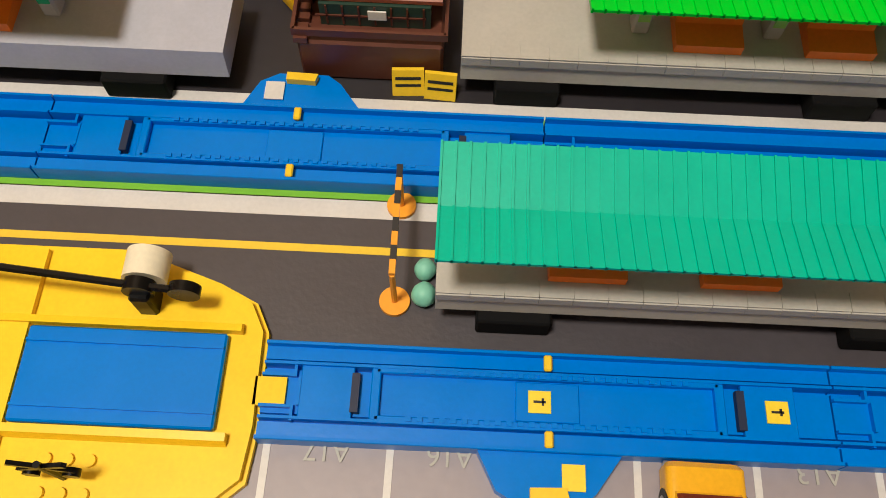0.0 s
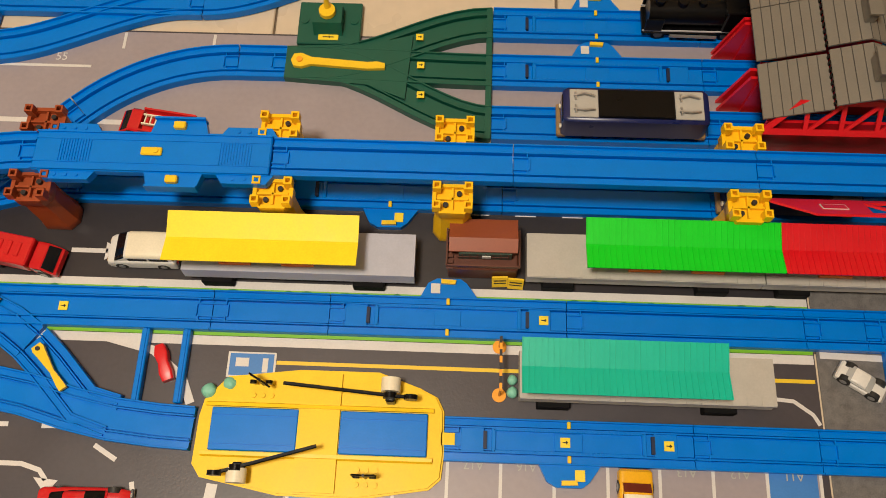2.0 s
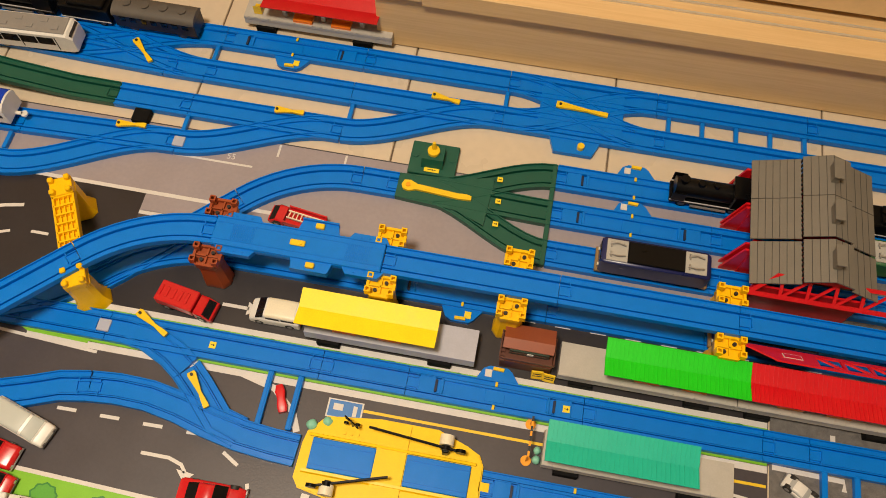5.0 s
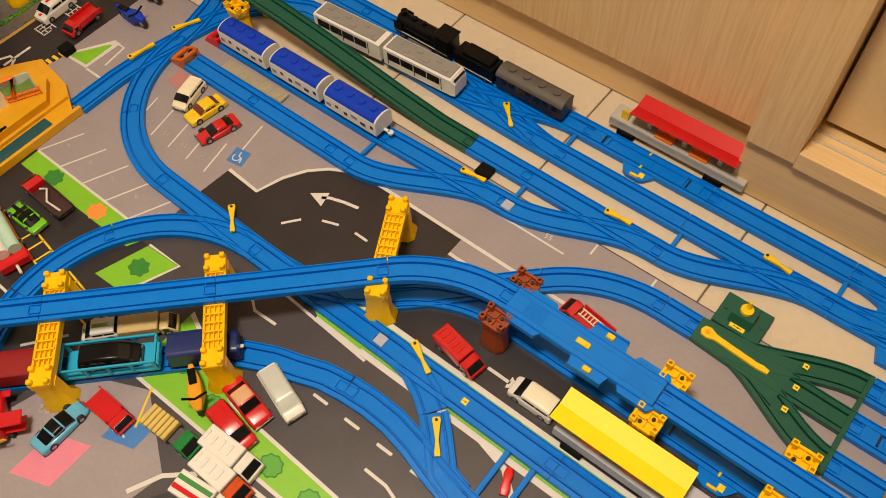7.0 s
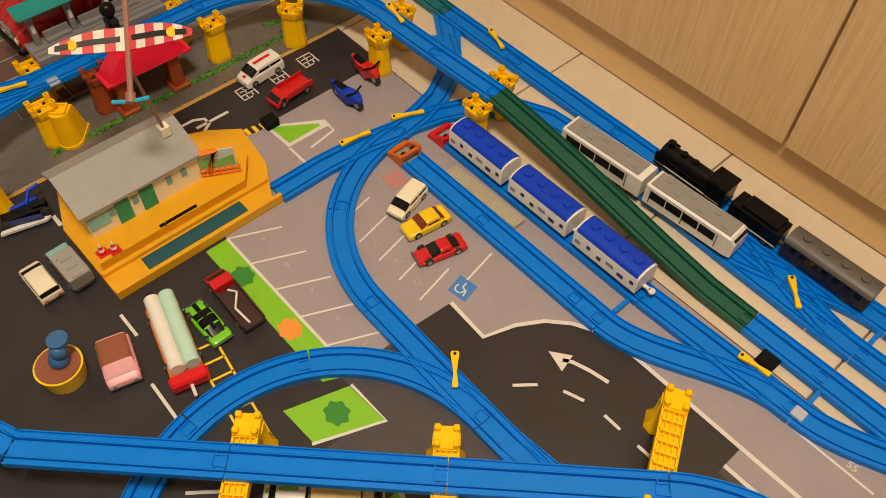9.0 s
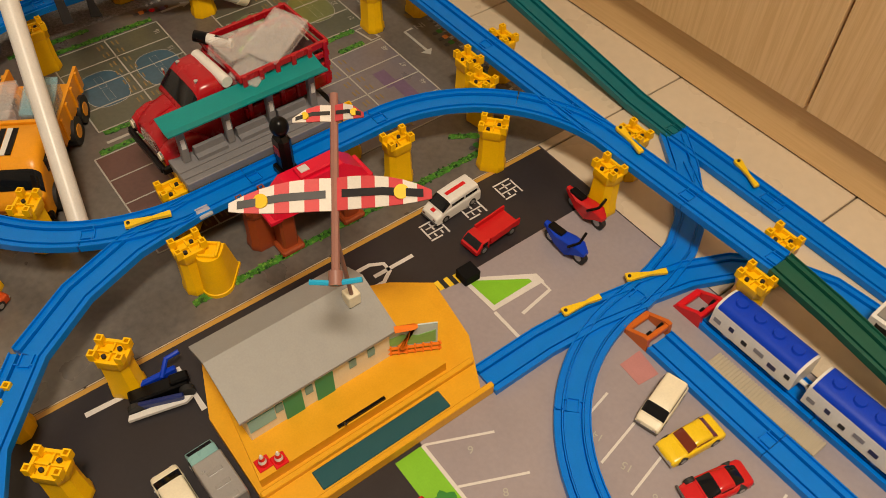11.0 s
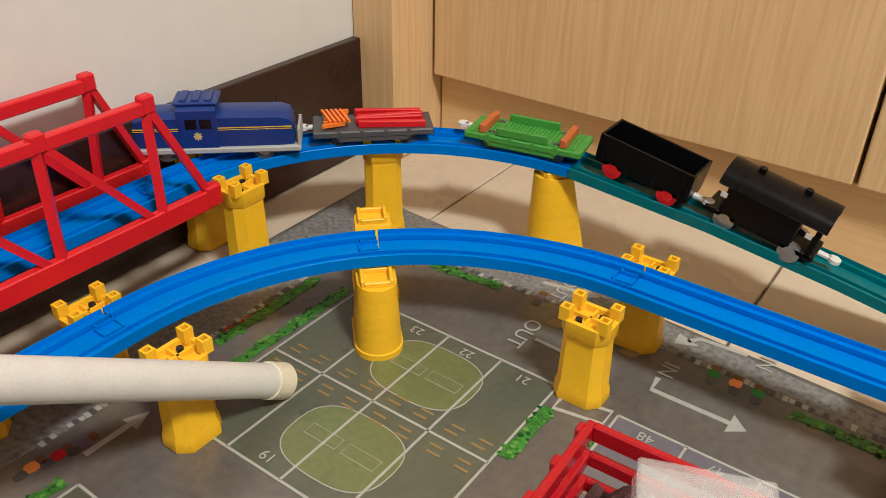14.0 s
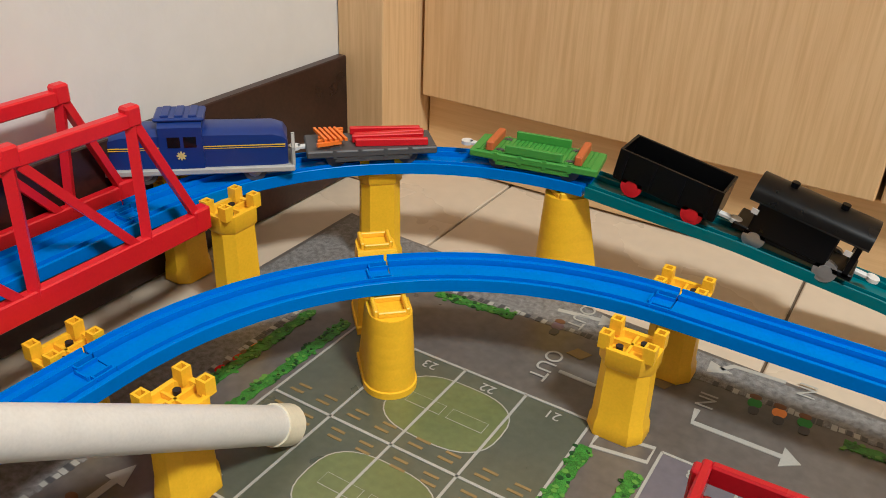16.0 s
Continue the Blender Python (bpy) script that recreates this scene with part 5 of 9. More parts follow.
def ring(cx, cy, r0, r1, a0, a1, n=18):
    o = [(cx + r1 * math.cos(radians(a0 + (a1 - a0) * k / n)), cy + r1 * math.sin(radians(a0 + (a1 - a0) * k / n))) for k in range(n + 1)]
    i = [(cx + r0 * math.cos(radians(a0 + (a1 - a0) * k / n)), cy + r0 * math.sin(radians(a0 + (a1 - a0) * k / n))) for k in range(n + 1)]
    return o + i[::-1]


def words(text, x, y, size, rz, m, parent, z=0.0004, name="lettering"):
    c = bpy.data.curves.new("lettering", "FONT")
    c.body, c.size, c.align_x, c.align_y, c.extrude = text, size, "CENTER", "CENTER", 0.0001
    tmp = bpy.data.objects.new("lettering", c)
    scene.collection.objects.link(tmp)
    me = bpy.data.meshes.new_from_object(tmp.evaluated_get(bpy.context.evaluated_depsgraph_get()))
    bpy.data.objects.remove(tmp)
    bpy.data.curves.remove(c)
    me.materials.clear()
    me.materials.append(m)
    ob = new(name, me)
    ob.parent = parent
    ob.matrix_basis = pose(x, y, z, 0, 0, rz)
    return ob


def oval(cx, cy, rx, ry, n=32, p=0.72):
    return [(cx + rx * math.copysign(abs(math.cos(a)) ** p, math.cos(a)), cy + ry * math.copysign(abs(math.sin(a)) ** p, math.sin(a))) for a in (2 * math.pi * k / n for k in range(n))]


# blocks of bays: x range, y rows, ground and garden colours
def bay_block(x0, x1, ys, ground, tint, beds="oval"):
    cink(rect(x0, ys[0], x1, ys[-1]), ground, 0.0002, "bay_ground")
    w = (x1 - x0) / 4
    for ya, yb in zip(ys, ys[1:]):
        cx, cy = x0 + 2.25 * w, (ya + yb) / 2
        if beds == "oval":
            cink(oval(cx, cy, 0.0415, 0.0315), PALE, 0.00035, "garden_edge")
            cink(oval(cx, cy, 0.0407, 0.0307), tint, 0.00045, "garden_print")
            for s in (-1, 1):
                u = cx + s * 0.016
                cink(rect(u - 0.0135, cy - 0.0052, u + 0.0135, cy + 0.0052), PALE, 0.00055, "path_print")
                cink(rect(u - 0.0132, cy - 0.0048, u + 0.0132, cy + 0.0048), tint, 0.00065, "path_print")
        elif beds == "steps":
            cink([(cx - 0.046, cy - 0.014), (cx - 0.006, cy - 0.014), (cx - 0.006, cy - 0.004), (cx + 0.034, cy - 0.004), (cx + 0.034, cy + 0.016), (cx - 0.016, cy + 0.016), (cx - 0.016, cy + 0.006), (cx - 0.046, cy + 0.006)], tint, 0.0004, "garden_print")
    for y in ys:
        cline([(x0, y), (x1, y)], 0.0020, z=0.0008)
    for k in range(5):
        x = x0 + w * k
        cline([(x, ys[0]), (x, ys[-1])], 0.0018, z=0.0008)
    for k in range(4):
        for side, q in itertools.product((-1, 1), (-1, 1)):
            cx = x0 + w * (k + 0.5) + q * 0.011
            for row in (0.008, 0.0145):
                cy = ys[1] + side * row
                ox = 0.002 * (row > 0.01)
                cink(rect(cx - 0.0052 + ox, cy - 0.0010, cx + 0.0052 + ox, cy + 0.0010), SEAT, 0.0007, "seat_print")


MAUVE = mat("printed_bay_mauve", (0.16, 0.145, 0.165), 0.30, spec=0.85, vary=0.12, scale=20)
bay_block(-2.076, -1.884, (0.370, 0.460, 0.552), LAWN, OLIVE)
bay_block(-2.076, -1.884, (0.125, 0.210, 0.294), LAWN, BAYBLUE)
bay_block(-1.836, -1.640, (0.370, 0.460, 0.550), MAUVE, BAYPURPLE, "steps")
bay_block(-1.836, -1.640, (0.10, 0.18, 0.258), BAYRED, BAYRED, "")
bay_block(-2.076, -1.884, (-0.10, -0.015, 0.07), BAYRED, mat("printed_faded_crimson", (0.16, 0.03, 0.03), 0.42))
for a, b in (((-2.086, 0.425), (-2.086, 0.552)), ((-2.116, 0.438), (-2.117, 0.548)), ((-2.052, 0.626), (-1.984, 0.633)), ((-1.741, 0.624), (-1.660, 0.623)), ((-1.878, 0.470), (-1.878, 0.528)), ((-1.843, 0.480), (-1.843, 0.523)),
             ((-2.086, 0.13), (-2.086, 0.29)), ((-1.878, 0.13), (-1.876, 0.29)), ((-1.843, 0.11), (-1.843, 0.25)), ((-2.116, 0.08), (-2.116, 0.20)), ((-1.548, 0.10), (-1.552, 0.52)), ((-1.60, 0.50), (-1.56, 0.56))):
    hedge((a, b), 0.0095)
cink([(-2.196, -0.2), (-2.126, -0.2), (-2.126, 0.56), (-2.104, 0.618), (-2.045, 0.638), (-1.916, 0.643), (-1.60, 0.634), (-1.60, 0.655), (-2.125, 0.688), (-2.193, 0.698)], GRAVEL, 0.0002, "gravel_print")
# kerb stones between gravel and path
rr = random.Random(11)
for k in range(96):
    u = k / 95
    x = -2.045 + 0.44 * u
    y = 0.6375 + (0.0045 * u / 0.3 if u < 0.3 else 0.0045 - 0.009 * (u - 0.3) / 0.7)
    cink(rect(x - 0.0019, y - 0.0028 + rr.uniform(-0.0008, 0.0008), x + 0.0019, y + 0.0028 + rr.uniform(-0.0008, 0.0008)), (PALE, GRAVEL, DARKGREY)[rr.randrange(3)], 0.0004, "kerb_stone_print")
for k in range(60):
    y = 0.30 + 0.0042 * k
    cink(rect(-2.1285 + rr.uniform(-0.001, 0.001), y - 0.0017, -2.1235 + rr.uniform(-0.001, 0.001), y + 0.0017), (PALE, GRAVEL, DARKGREY)[rr.randrange(3)], 0.0004, "kerb_stone_print")
cline([(-1.830, 0.604), (-1.829, 0.589), (-1.772, 0.589)], 0.0042)
cink([(-1.772, 0.579), (-1.772, 0.599), (-1.760, 0.588)], PALE, 0.0006, "arrow_print")
cline([(-1.786, 0.669), (-1.822, 0.667), (-1.829, 0.658)], 0.0040)
cink([(-1.820, 0.657), (-1.838, 0.664), (-1.837, 0.649)], PALE, 0.0006, "arrow_print")
cline([(-1.925, 0.589), (-1.897, 0.588)], 0.0034)
cline([(-1.876, 0.545), (-1.841, 0.551), (-1.841, 0.536), (-1.876, 0.530), (-1.876, 0.545)], 0.0032)
for x, y, rz in ((-1.930, 0.334, 180), (-2.095, 0.345, 90), (-1.858, 0.40, 90), (-1.858, 0.16, 90), (-1.926, 0.667, 10)):
    a = radians(rz)
    c, s = math.cos(a), math.sin(a)
    cink([(x + c * u - s * v, y + s * u + c * v) for u, v in ((0.016, 0), (0, 0.008), (0, 0.0024), (-0.034, 0.0024), (-0.034, -0.0024), (0, -0.0024), (0, -0.008))], PALE, 0.0006, "arrow_print")
for t, x, y in (("23", -2.004, 0.5425), ("22", -1.957, 0.5425), ("21", -1.908, 0.5425), ("18", -2.05, 0.380), ("19", -2.0, 0.380), ("20", -1.905, 0.380), ("48", -1.812, 0.541), ("47", -1.764, 0.541), ("46", -1.715, 0.541), ("45", -1.666, 0.541),
                ("16", -2.05, 0.284), ("15", -2.0, 0.284), ("14", -1.955, 0.284), ("13", -1.906, 0.284), ("32", -1.812, 0.248), ("31", -1.764, 0.248), ("30", -1.715, 0.248)):
    words(t, x, y, 0.0115, 180, PALE, campus_mat, 0.0009)
words("OUT", -1.936, 0.590, 0.0185, -90, PALE, campus_mat, 0.0008)
words("IN", -1.828, 0.616, 0.0175, -90, PALE, campus_mat, 0.0008)
words("OUT", -1.940, 0.662, 0.0175, -90, PALE, campus_mat, 0.0008)
words("IN", -1.772, 0.667, 0.0175, -90, PALE, campus_mat, 0.0008)
# small printed blobs of colour along the verges
rr = random.Random(5)
for cx, cy, n, dx, dy in ((-2.121, 0.456, 3, 0.001, 0.0165), (-1.950, 0.640, 1, 0, 0), (-1.799, 0.633, 3, 0.0165, -0.001), (-2.112, 0.285, 3, 0.004, 0.016), (-1.565, 0.52, 2, 0.012, 0.0), (-2.11, 0.10, 3, 0.002, 0.016)):
    for k in range(n):
        x, y = cx + k * dx, cy + k * dy
        m = [INKORANGE, INKGREEN2, RED2, BAYPURPLE][rr.randrange(4)]
        cink(oval(x, y, 0.0048, 0.0052, 14, 0.9), m, 0.0005, "blob_print")
        cink(oval(x + 0.001, y - 0.0085, 0.0036, 0.0045, 12, 0.8), DARKGREY, 0.0006, "blob_print")
        cink(oval(x - 0.001, y + 0.0070, 0.0042, 0.0030, 12, 0.9), mat("printed_umber", (0.16, 0.07, 0.03), 0.5), 0.0006, "blob_print")
for x, y in ((-1.922, 0.616), (-1.860, 0.618)):
    cink([(x - 0.008, y - 0.004), (x + 0.004, y - 0.006), (x + 0.009, y + 0.004), (x - 0.003, y + 0.006)], SEAT, 0.0006, "blob_print")


# ---- wheels, vehicles ----
TYRE = mat("black_tyre", (0.015, 0.015, 0.015), 0.6)


def wheel(parent, x, y, r, w, rim=SILVER):
    bm = bmesh.new()
    cyl(bm, x, y, r, r, w, 18, axis="y")
    o = part("wheel", bm, TYRE, parent)
    bm = bmesh.new()
    cyl(bm, x, y, r, r * 0.55, w + 0.0006, 12, axis="y")
    part("rim", bm, rim, o)
    return o


def loft(bm, sections, mi=0):
    """Joins cross-sections (lists of equal length) into a closed skin."""
    rings = [[bm.verts.new(p) for p in s] for s in sections]
    n = len(rings[0])
    fs = [bm.faces.new(rings[0][::-1]), bm.faces.new(rings[-1])]
    for a, b in zip(rings, rings[1:]):
        for k in range(n):
            fs.append(bm.faces.new((a[k], a[(k + 1) % n], b[(k + 1) % n], b[k])))
    for f in fs:
        f.material_index = mi
    return bm


def hull(bm, stations, mi=0):
    """A car-like skin: stations of x, half width, bottom, top, shoulder rounding."""
    secs = []
    for x, w, z0, z1, q in stations:
        secs.append([(x, -w, z0), (x, w, z0), (x, w, z1 - q), (x, w - q * 0.8, z1 - q * 0.3), (x, w - q * 2.0, z1), (x, -w + q * 2.0, z1), (x, -w + q * 0.8, z1 - q * 0.3), (x, -w, z1 - q)])
    return loft(bm, secs, mi)


def shell_ring(x, w, z0, z1, e, n=20):
    up = []
    for k in range(n + 1):
        a = math.pi * k / n
        up.append((x, w * math.copysign(abs(math.cos(a)) ** e, math.cos(a)), z0 + (z1 - z0) * max(math.sin(a), 0.0) ** e))
    return up


def shell(bm, stations, mi=0):
    """A rounded skin: stations of x, half width, bottom, top and squareness (small is boxy)."""
    return loft(bm, [shell_ring(*s) for s in stations], mi)


def shell_patch(bm, stations, x0, x1, a0, a1, off=0.0012, nx=6, na=10):
    """A pane that follows part of a shell, set proud of it, between two places along and two angles round it."""
    def at(x, a):
        for s, q in zip(stations, stations[1:]):
            if s[0] <= x <= q[0]:
                break
        k = (x - s[0]) / (q[0] - s[0])
        w, z0, z1, e = (u + (v - u) * k for u, v in zip(s[1:], q[1:]))
        c, d = math.cos(a), max(math.sin(a), 0.0)
        return Vector((x, w * math.copysign(abs(c) ** e, c), z0 + (z1 - z0) * d ** e))

    grid = []
    for i in range(nx + 1):
        x = x0 + (x1 - x0) * i / nx
        row = []
        for j in range(na + 1):
            a = radians(a0 + (a1 - a0) * j / na)
            p = at(x, a)
            du = at(min(x + 0.001, x1), a) - at(max(x - 0.001, x0), a)
            dv = at(x, a + 0.02) - at(x, a - 0.02)
            nrm = du.cross(dv).normalized()
            row.append((p, nrm))
        grid.append(row)
    top = [[bm.verts.new(p + q * off) for p, q in row] for row in grid]
    low = [[bm.verts.new(p - q * off) for p, q in row] for row in grid]
    for i in range(nx):
        for j in range(na):
            bm.faces.new((top[i][j], top[i + 1][j], top[i + 1][j + 1], top[i][j + 1]))
            bm.faces.new((low[i][j], low[i][j + 1], low[i + 1][j + 1], low[i + 1][j]))
    for i in range(nx):
        bm.faces.new((top[i][0], low[i][0], low[i + 1][0], top[i + 1][0]))
        bm.faces.new((top[i][na], top[i + 1][na], low[i + 1][na], low[i][na]))
    for j in range(na):
        bm.faces.new((top[0][j], top[0][j + 1], low[0][j + 1], low[0][j]))
        bm.faces.new((top[nx][j], low[nx][j], low[nx][j + 1], top[nx][j + 1]))
    return bm


def car(x, y, rz, body, label, L=0.070, W=0.029, H=0.024, style="sedan", roof=None, glassm=None, z=0.0, stripe=None, group="toy cars"):
    c = empty_thing("toy_car", label, "toy car", (x, y, z), rz, group)
    r = 0.0058
    g = glassm or WINDOW
    h = L / 2
    w = W / 2
    b = 0.003
    if style == "van":
        st = [(-h, w * 0.92, b, H * 0.56, 0.22), (-h * 0.96, w, b, H * 0.62, 0.22), (h * 0.62, w, b, H * 0.62, 0.24), (h * 0.84, w * 0.98, b, H * 0.54, 0.28), (h * 0.97, w * 0.93, b, H * 0.44, 0.34), (h, w * 0.84, b, H * 0.34, 0.4)]
        cab = [(-h * 0.97, w * 0.88, H * 0.52, H * 0.64, 0.26), (-h * 0.88, w * 0.88, H * 0.52, H * 0.96, 0.28), (-h * 0.30, w * 0.89, H * 0.52, H, 0.30), (h * 0.34, w * 0.88, H * 0.52, H * 0.97, 0.30), (h * 0.74, w * 0.92, H * 0.50, H * 0.60, 0.30)]
    elif style == "sports":
        st = [(-h, w * 0.86, b, H * 0.58, 0.34), (-h * 0.9, w * 0.98, b, H * 0.68, 0.32), (-h * 0.3, w, b, H * 0.62, 0.36), (h * 0.3, w, b, H * 0.56, 0.42), (h * 0.7, w * 0.97, b, H * 0.45, 0.46), (h * 0.92, w * 0.86, b, H * 0.32, 0.5), (h, w * 0.62, b, H * 0.24, 0.55)]
        cab = [(-h * 0.78, w * 0.66, H * 0.45, H * 0.62, 0.40), (-h * 0.34, w * 0.74, H * 0.45, H * 0.97, 0.42), (-h * 0.12, w * 0.75, H * 0.45, H, 0.42), (h * 0.04, w * 0.76, H * 0.45, H * 0.97, 0.42), (h * 0.50, w * 0.82, H * 0.42, H * 0.54, 0.40)]
    else:
        st = [(-h, w * 0.90, b, H * 0.48, 0.28), (-h * 0.94, w * 0.99, b, H * 0.58, 0.26), (-h * 0.3, w, b, H * 0.61, 0.26), (h * 0.35, w, b, H * 0.60, 0.28), (h * 0.88, w * 0.97, b, H * 0.52, 0.30), (h * 0.97, w * 0.92, b, H * 0.44, 0.34), (h, w * 0.86, b, H * 0.36, 0.4)]
        cab = [(-h * 0.70, w * 0.82, H * 0.52, H * 0.62, 0.28), (-h * 0.44, w * 0.80, H * 0.52, H * 0.96, 0.32), (-h * 0.16, w * 0.80, H * 0.52, H, 0.34), (h * 0.12, w * 0.80, H * 0.52, H * 0.97, 0.32), (h * 0.46, w * 0.86, H * 0.50, H * 0.61, 0.30)]
    part("body", shell(bmesh.new(), st), body, c)
    cabin = part("cabin", shell(bmesh.new(), cab), body, c)
    o = 0.0005
    d = cab[4][0] - cab[3][0]
    part("windscreen", shell_patch(bmesh.new(), cab, cab[3][0] + d * 0.10, cab[4][0] - d * 0.10, 26, 154, o, 3, 8), g, cabin, "dark windscreen")
    d = cab[1][0] - cab[0][0]
    part("rear_window", shell_patch(bmesh.new(), cab, cab[0][0] + d * 0.12, cab[1][0] - d * 0.10, 30, 150, o, 3, 8), g, cabin)
    d = cab[3][0] - cab[1][0]
    for a0, a1 in ((1.0, 9), (171, 179)):
        for k0, k1 in ((0.04, 0.47), (0.53, 0.97)):
            part("side_window", shell_patch(bmesh.new(), cab, cab[1][0] + d * k0, cab[1][0] + d * k1, a0, a1, o, 2, 4), g, cabin)
    if roof:
        part("roof", shell_patch(bmesh.new(), cab, cab[1][0] + d * 0.04, cab[3][0] - d * 0.03, 24, 156, 0.0006, 3, 8), roof, cabin)
    for fx, m, nm in ((h, CHROME, "headlight"), (-h, RED, "tail_light")):
        for s in (-1, 1):
            bm = bmesh.new()
            box(bm, fx * 0.985, s * w * 0.62, H * (0.33 if style != "sports" else 0.26), 0.0022, 0.0045, 0.0026, 0.0004)
            part(nm, bm, m, c)
    for s in (-1, 1):
        bm = bmesh.new()
        box(bm, s * h * 0.995, 0, 0.0052, 0.0022, W * 0.94, 0.0024, 0.0005)
        part("bumper", bm, SILVER if style == "sedan" else DARKGREY, c)
    if stripe:
        bm = bmesh.new()
        box(bm, -h * 0.15, 0, H + 0.0002, L * 0.42, W * 0.16, 0.0008)
        box(bm, h * 0.68, 0, H * 0.56, L * 0.20, W * 0.2, 0.0008)
        part("stripe", bm, stripe, c)
    for fx in (-h * 0.60, h * 0.60):
        for s in (-1, 1):
            wheel(c, fx, s * (w - 0.0022), r, 0.0046)
    return c


def truck(x, y, rz, cabm, boxm, label, L=0.075, W=0.030, H=0.030, load="box", z=0.0, tops=4):
    c = empty_thing("toy_truck", label, "toy truck", (x, y, z), rz, "toy trucks")
    h, w = L / 2, W / 2
    bm = bmesh.new()
    box(bm, 0, 0, 0.0065, L * 0.96, W * 0.8, 0.004, 0.0006)
    part("chassis", bm, DARKGREY, c)
    part("cab", hull(bmesh.new(), [(h * 0.42, w * 0.95, 0.004, H * 0.80, 0.0014), (h * 0.70, w * 0.95, 0.004, H * 0.82, 0.0016), (h * 0.93, w * 0.95, 0.004, H * 0.48, 0.0012), (h, w * 0.92, 0.004, H * 0.42, 0.001)]), cabm, c)
    bm = bmesh.new()
    loft(bm, [[(h * 0.735, -w * 0.8, H * 0.78), (h * 0.735, w * 0.8, H * 0.78), (h * 0.69, w * 0.8, H * 0.79), (h * 0.69, -w * 0.8, H * 0.79)], [(h * 0.945, -w * 0.86, H * 0.50), (h * 0.945, w * 0.86, H * 0.50), (h * 0.86, w * 0.86, H * 0.47), (h * 0.86, -w * 0.86, H * 0.47)]])
    for s in (-1, 1):
        box(bm, h * 0.62, s * w * 0.945, H * 0.62, L * 0.10, 0.0012, H * 0.22)
    part("cabin_glazing", bm, WINDOW, c)
    if load == "box":
        bm = bmesh.new()
        box(bm, -h * 0.30, 0, 0.009 + (H - 0.009) / 2, L * 0.68, W, H - 0.009, 0.0012)
        cargo = part("cargo_box", bm, boxm, c)
        bm = bmesh.new()
        for k in range(tops):
            box(bm, -h * 0.88 + k * L * 0.6 / tops, 0, H + 0.0004, L * 0.06, W * 0.5, 0.0018, 0.0006)
        part("roof_ribs", bm, boxm, cargo)
    elif load == "logs":
        for k in range(6):
            bm = bmesh.new()
            box(bm, -h * 0.86 + k * 0.0075, 0, 0.016, 0.0066, W * 1.02, 0.010, 0.0012)
            part("crate", bm, boxm, c)
    elif load == "flat":
        bm = bmesh.new()
        box(bm, -h * 0.30, 0, 0.011, L * 0.68, W, 0.004, 0.0008)
        for s in (-1, 1):
            box(bm, -h * 0.30, s * (w - 0.001), 0.016, L * 0.68, 0.002, 0.008)
        part("bed", bm, boxm, c)
    for fx in (-h * 0.62, h * 0.66):
        for s in (-1, 1):
            wheel(c, fx, s * (w - 0.0022), 0.0062, 0.0048)
    return c


YCAR = mat("taxi_yellow_paint", (0.80, 0.42, 0.005), 0.25)
car(0.055, 0.115, -91, YCAR, "yellow toy saloon car with a cream roof", 0.074, 0.029, 0.022, roof=CREAM, glassm=mat("red_brown_window", (0.16, 0.03, 0.015), 0.15))
car(-0.396, 0.336, 180, WHITE, "white toy people carrier with dark windows", 0.066, 0.030, 0.028, "van", roof=CREAM)
truck(-0.510, 0.328, -10, RED2, RED2, "red toy fire engine van on the street", 0.076, 0.028, 0.026, "box", tops=5)
car(-0.410, 0.106, 1, RED2, "red toy racing car with a rounded nose", 0.078, 0.030, 0.020, "sports", glassm=BLACK)
car(0.259, 0.235, -32, WHITE, "small white toy car on the grey mat", 0.044, 0.018, 0.014, glassm=mat("pale_grey_window", (0.45, 0.46, 0.46), 0.25))
car(-0.656, 0.146, -17, WHITE, "white toy lorry with a clear tank body", 0.080, 0.030, 0.026, "van", roof=glass("clear_tank", (0.55, 0.62, 0.60), 0.08, 0.45), glassm=glass("clear_tank", (0.55, 0.62, 0.60), 0.08, 0.45))
car(-0.682, 0.110, -10, RED2, "red and black toy fire pickup with tan load", 0.074, 0.030, 0.024, "sedan", roof=mat("tan_plastic", (0.62, 0.36, 0.2), 0.5), glassm=BLACK)
car(-0.674, 0.075, -8, RED2, "red toy estate car beside other cars", 0.074, 0.030, 0.024, "van")
truck(-0.646, 0.050, 3, WHITE, WHITE, "white toy tanker truck with round caps", 0.082, 0.029, 0.028)
truck(-0.634, 0.022, 0, mat("orange_red_paint", (0.55, 0.07, 0.01), 0.3), WHITE, "toy tanker truck with an orange cab and white body", 0.082, 0.029, 0.028)
iv = truck(-0.634, -0.008, 8, WHITE, WHITE, "white toy bus with red and green roof stripes", 0.078, 0.030, 0.027, tops=0)
for yy, m in ((-0.006, RED2), (0.006, INKGREEN2)):
    bm = bmesh.new()
    box(bm, -0.012, yy, 0.0274, 0.050, 0.006, 0.0008)
    part("roof_stripe", bm, m, iv)
truck(-0.728, 0.024, 3, mat("green_paint", (0.01, 0.20, 0.04), 0.28), mat("straw_plastic", (0.60, 0.45, 0.12), 0.5), "green toy truck loaded with straw coloured crates", 0.086, 0.028, 0.024, "logs")
truck(-0.812, -0.006, 0, RED2, RED2, "red toy tipper truck with an empty bed", 0.066, 0.028, 0.018, "flat")
car(-0.848, -0.058, 92, mat("sky_blue_paint", (0.12, 0.42, 0.65), 0.25), "light blue toy racing car with black bonnet", 0.074, 0.030, 0.020, "sports", roof=BLACK, glassm=BLACK)
truck(-0.866, 0.106, 46, mat("beige_paint", (0.62, 0.48, 0.22), 0.35), mat("beige_paint", (0.62, 0.48, 0.22), 0.35), "beige toy bus under the viaduct", 0.078, 0.027, 0.024, tops=0)
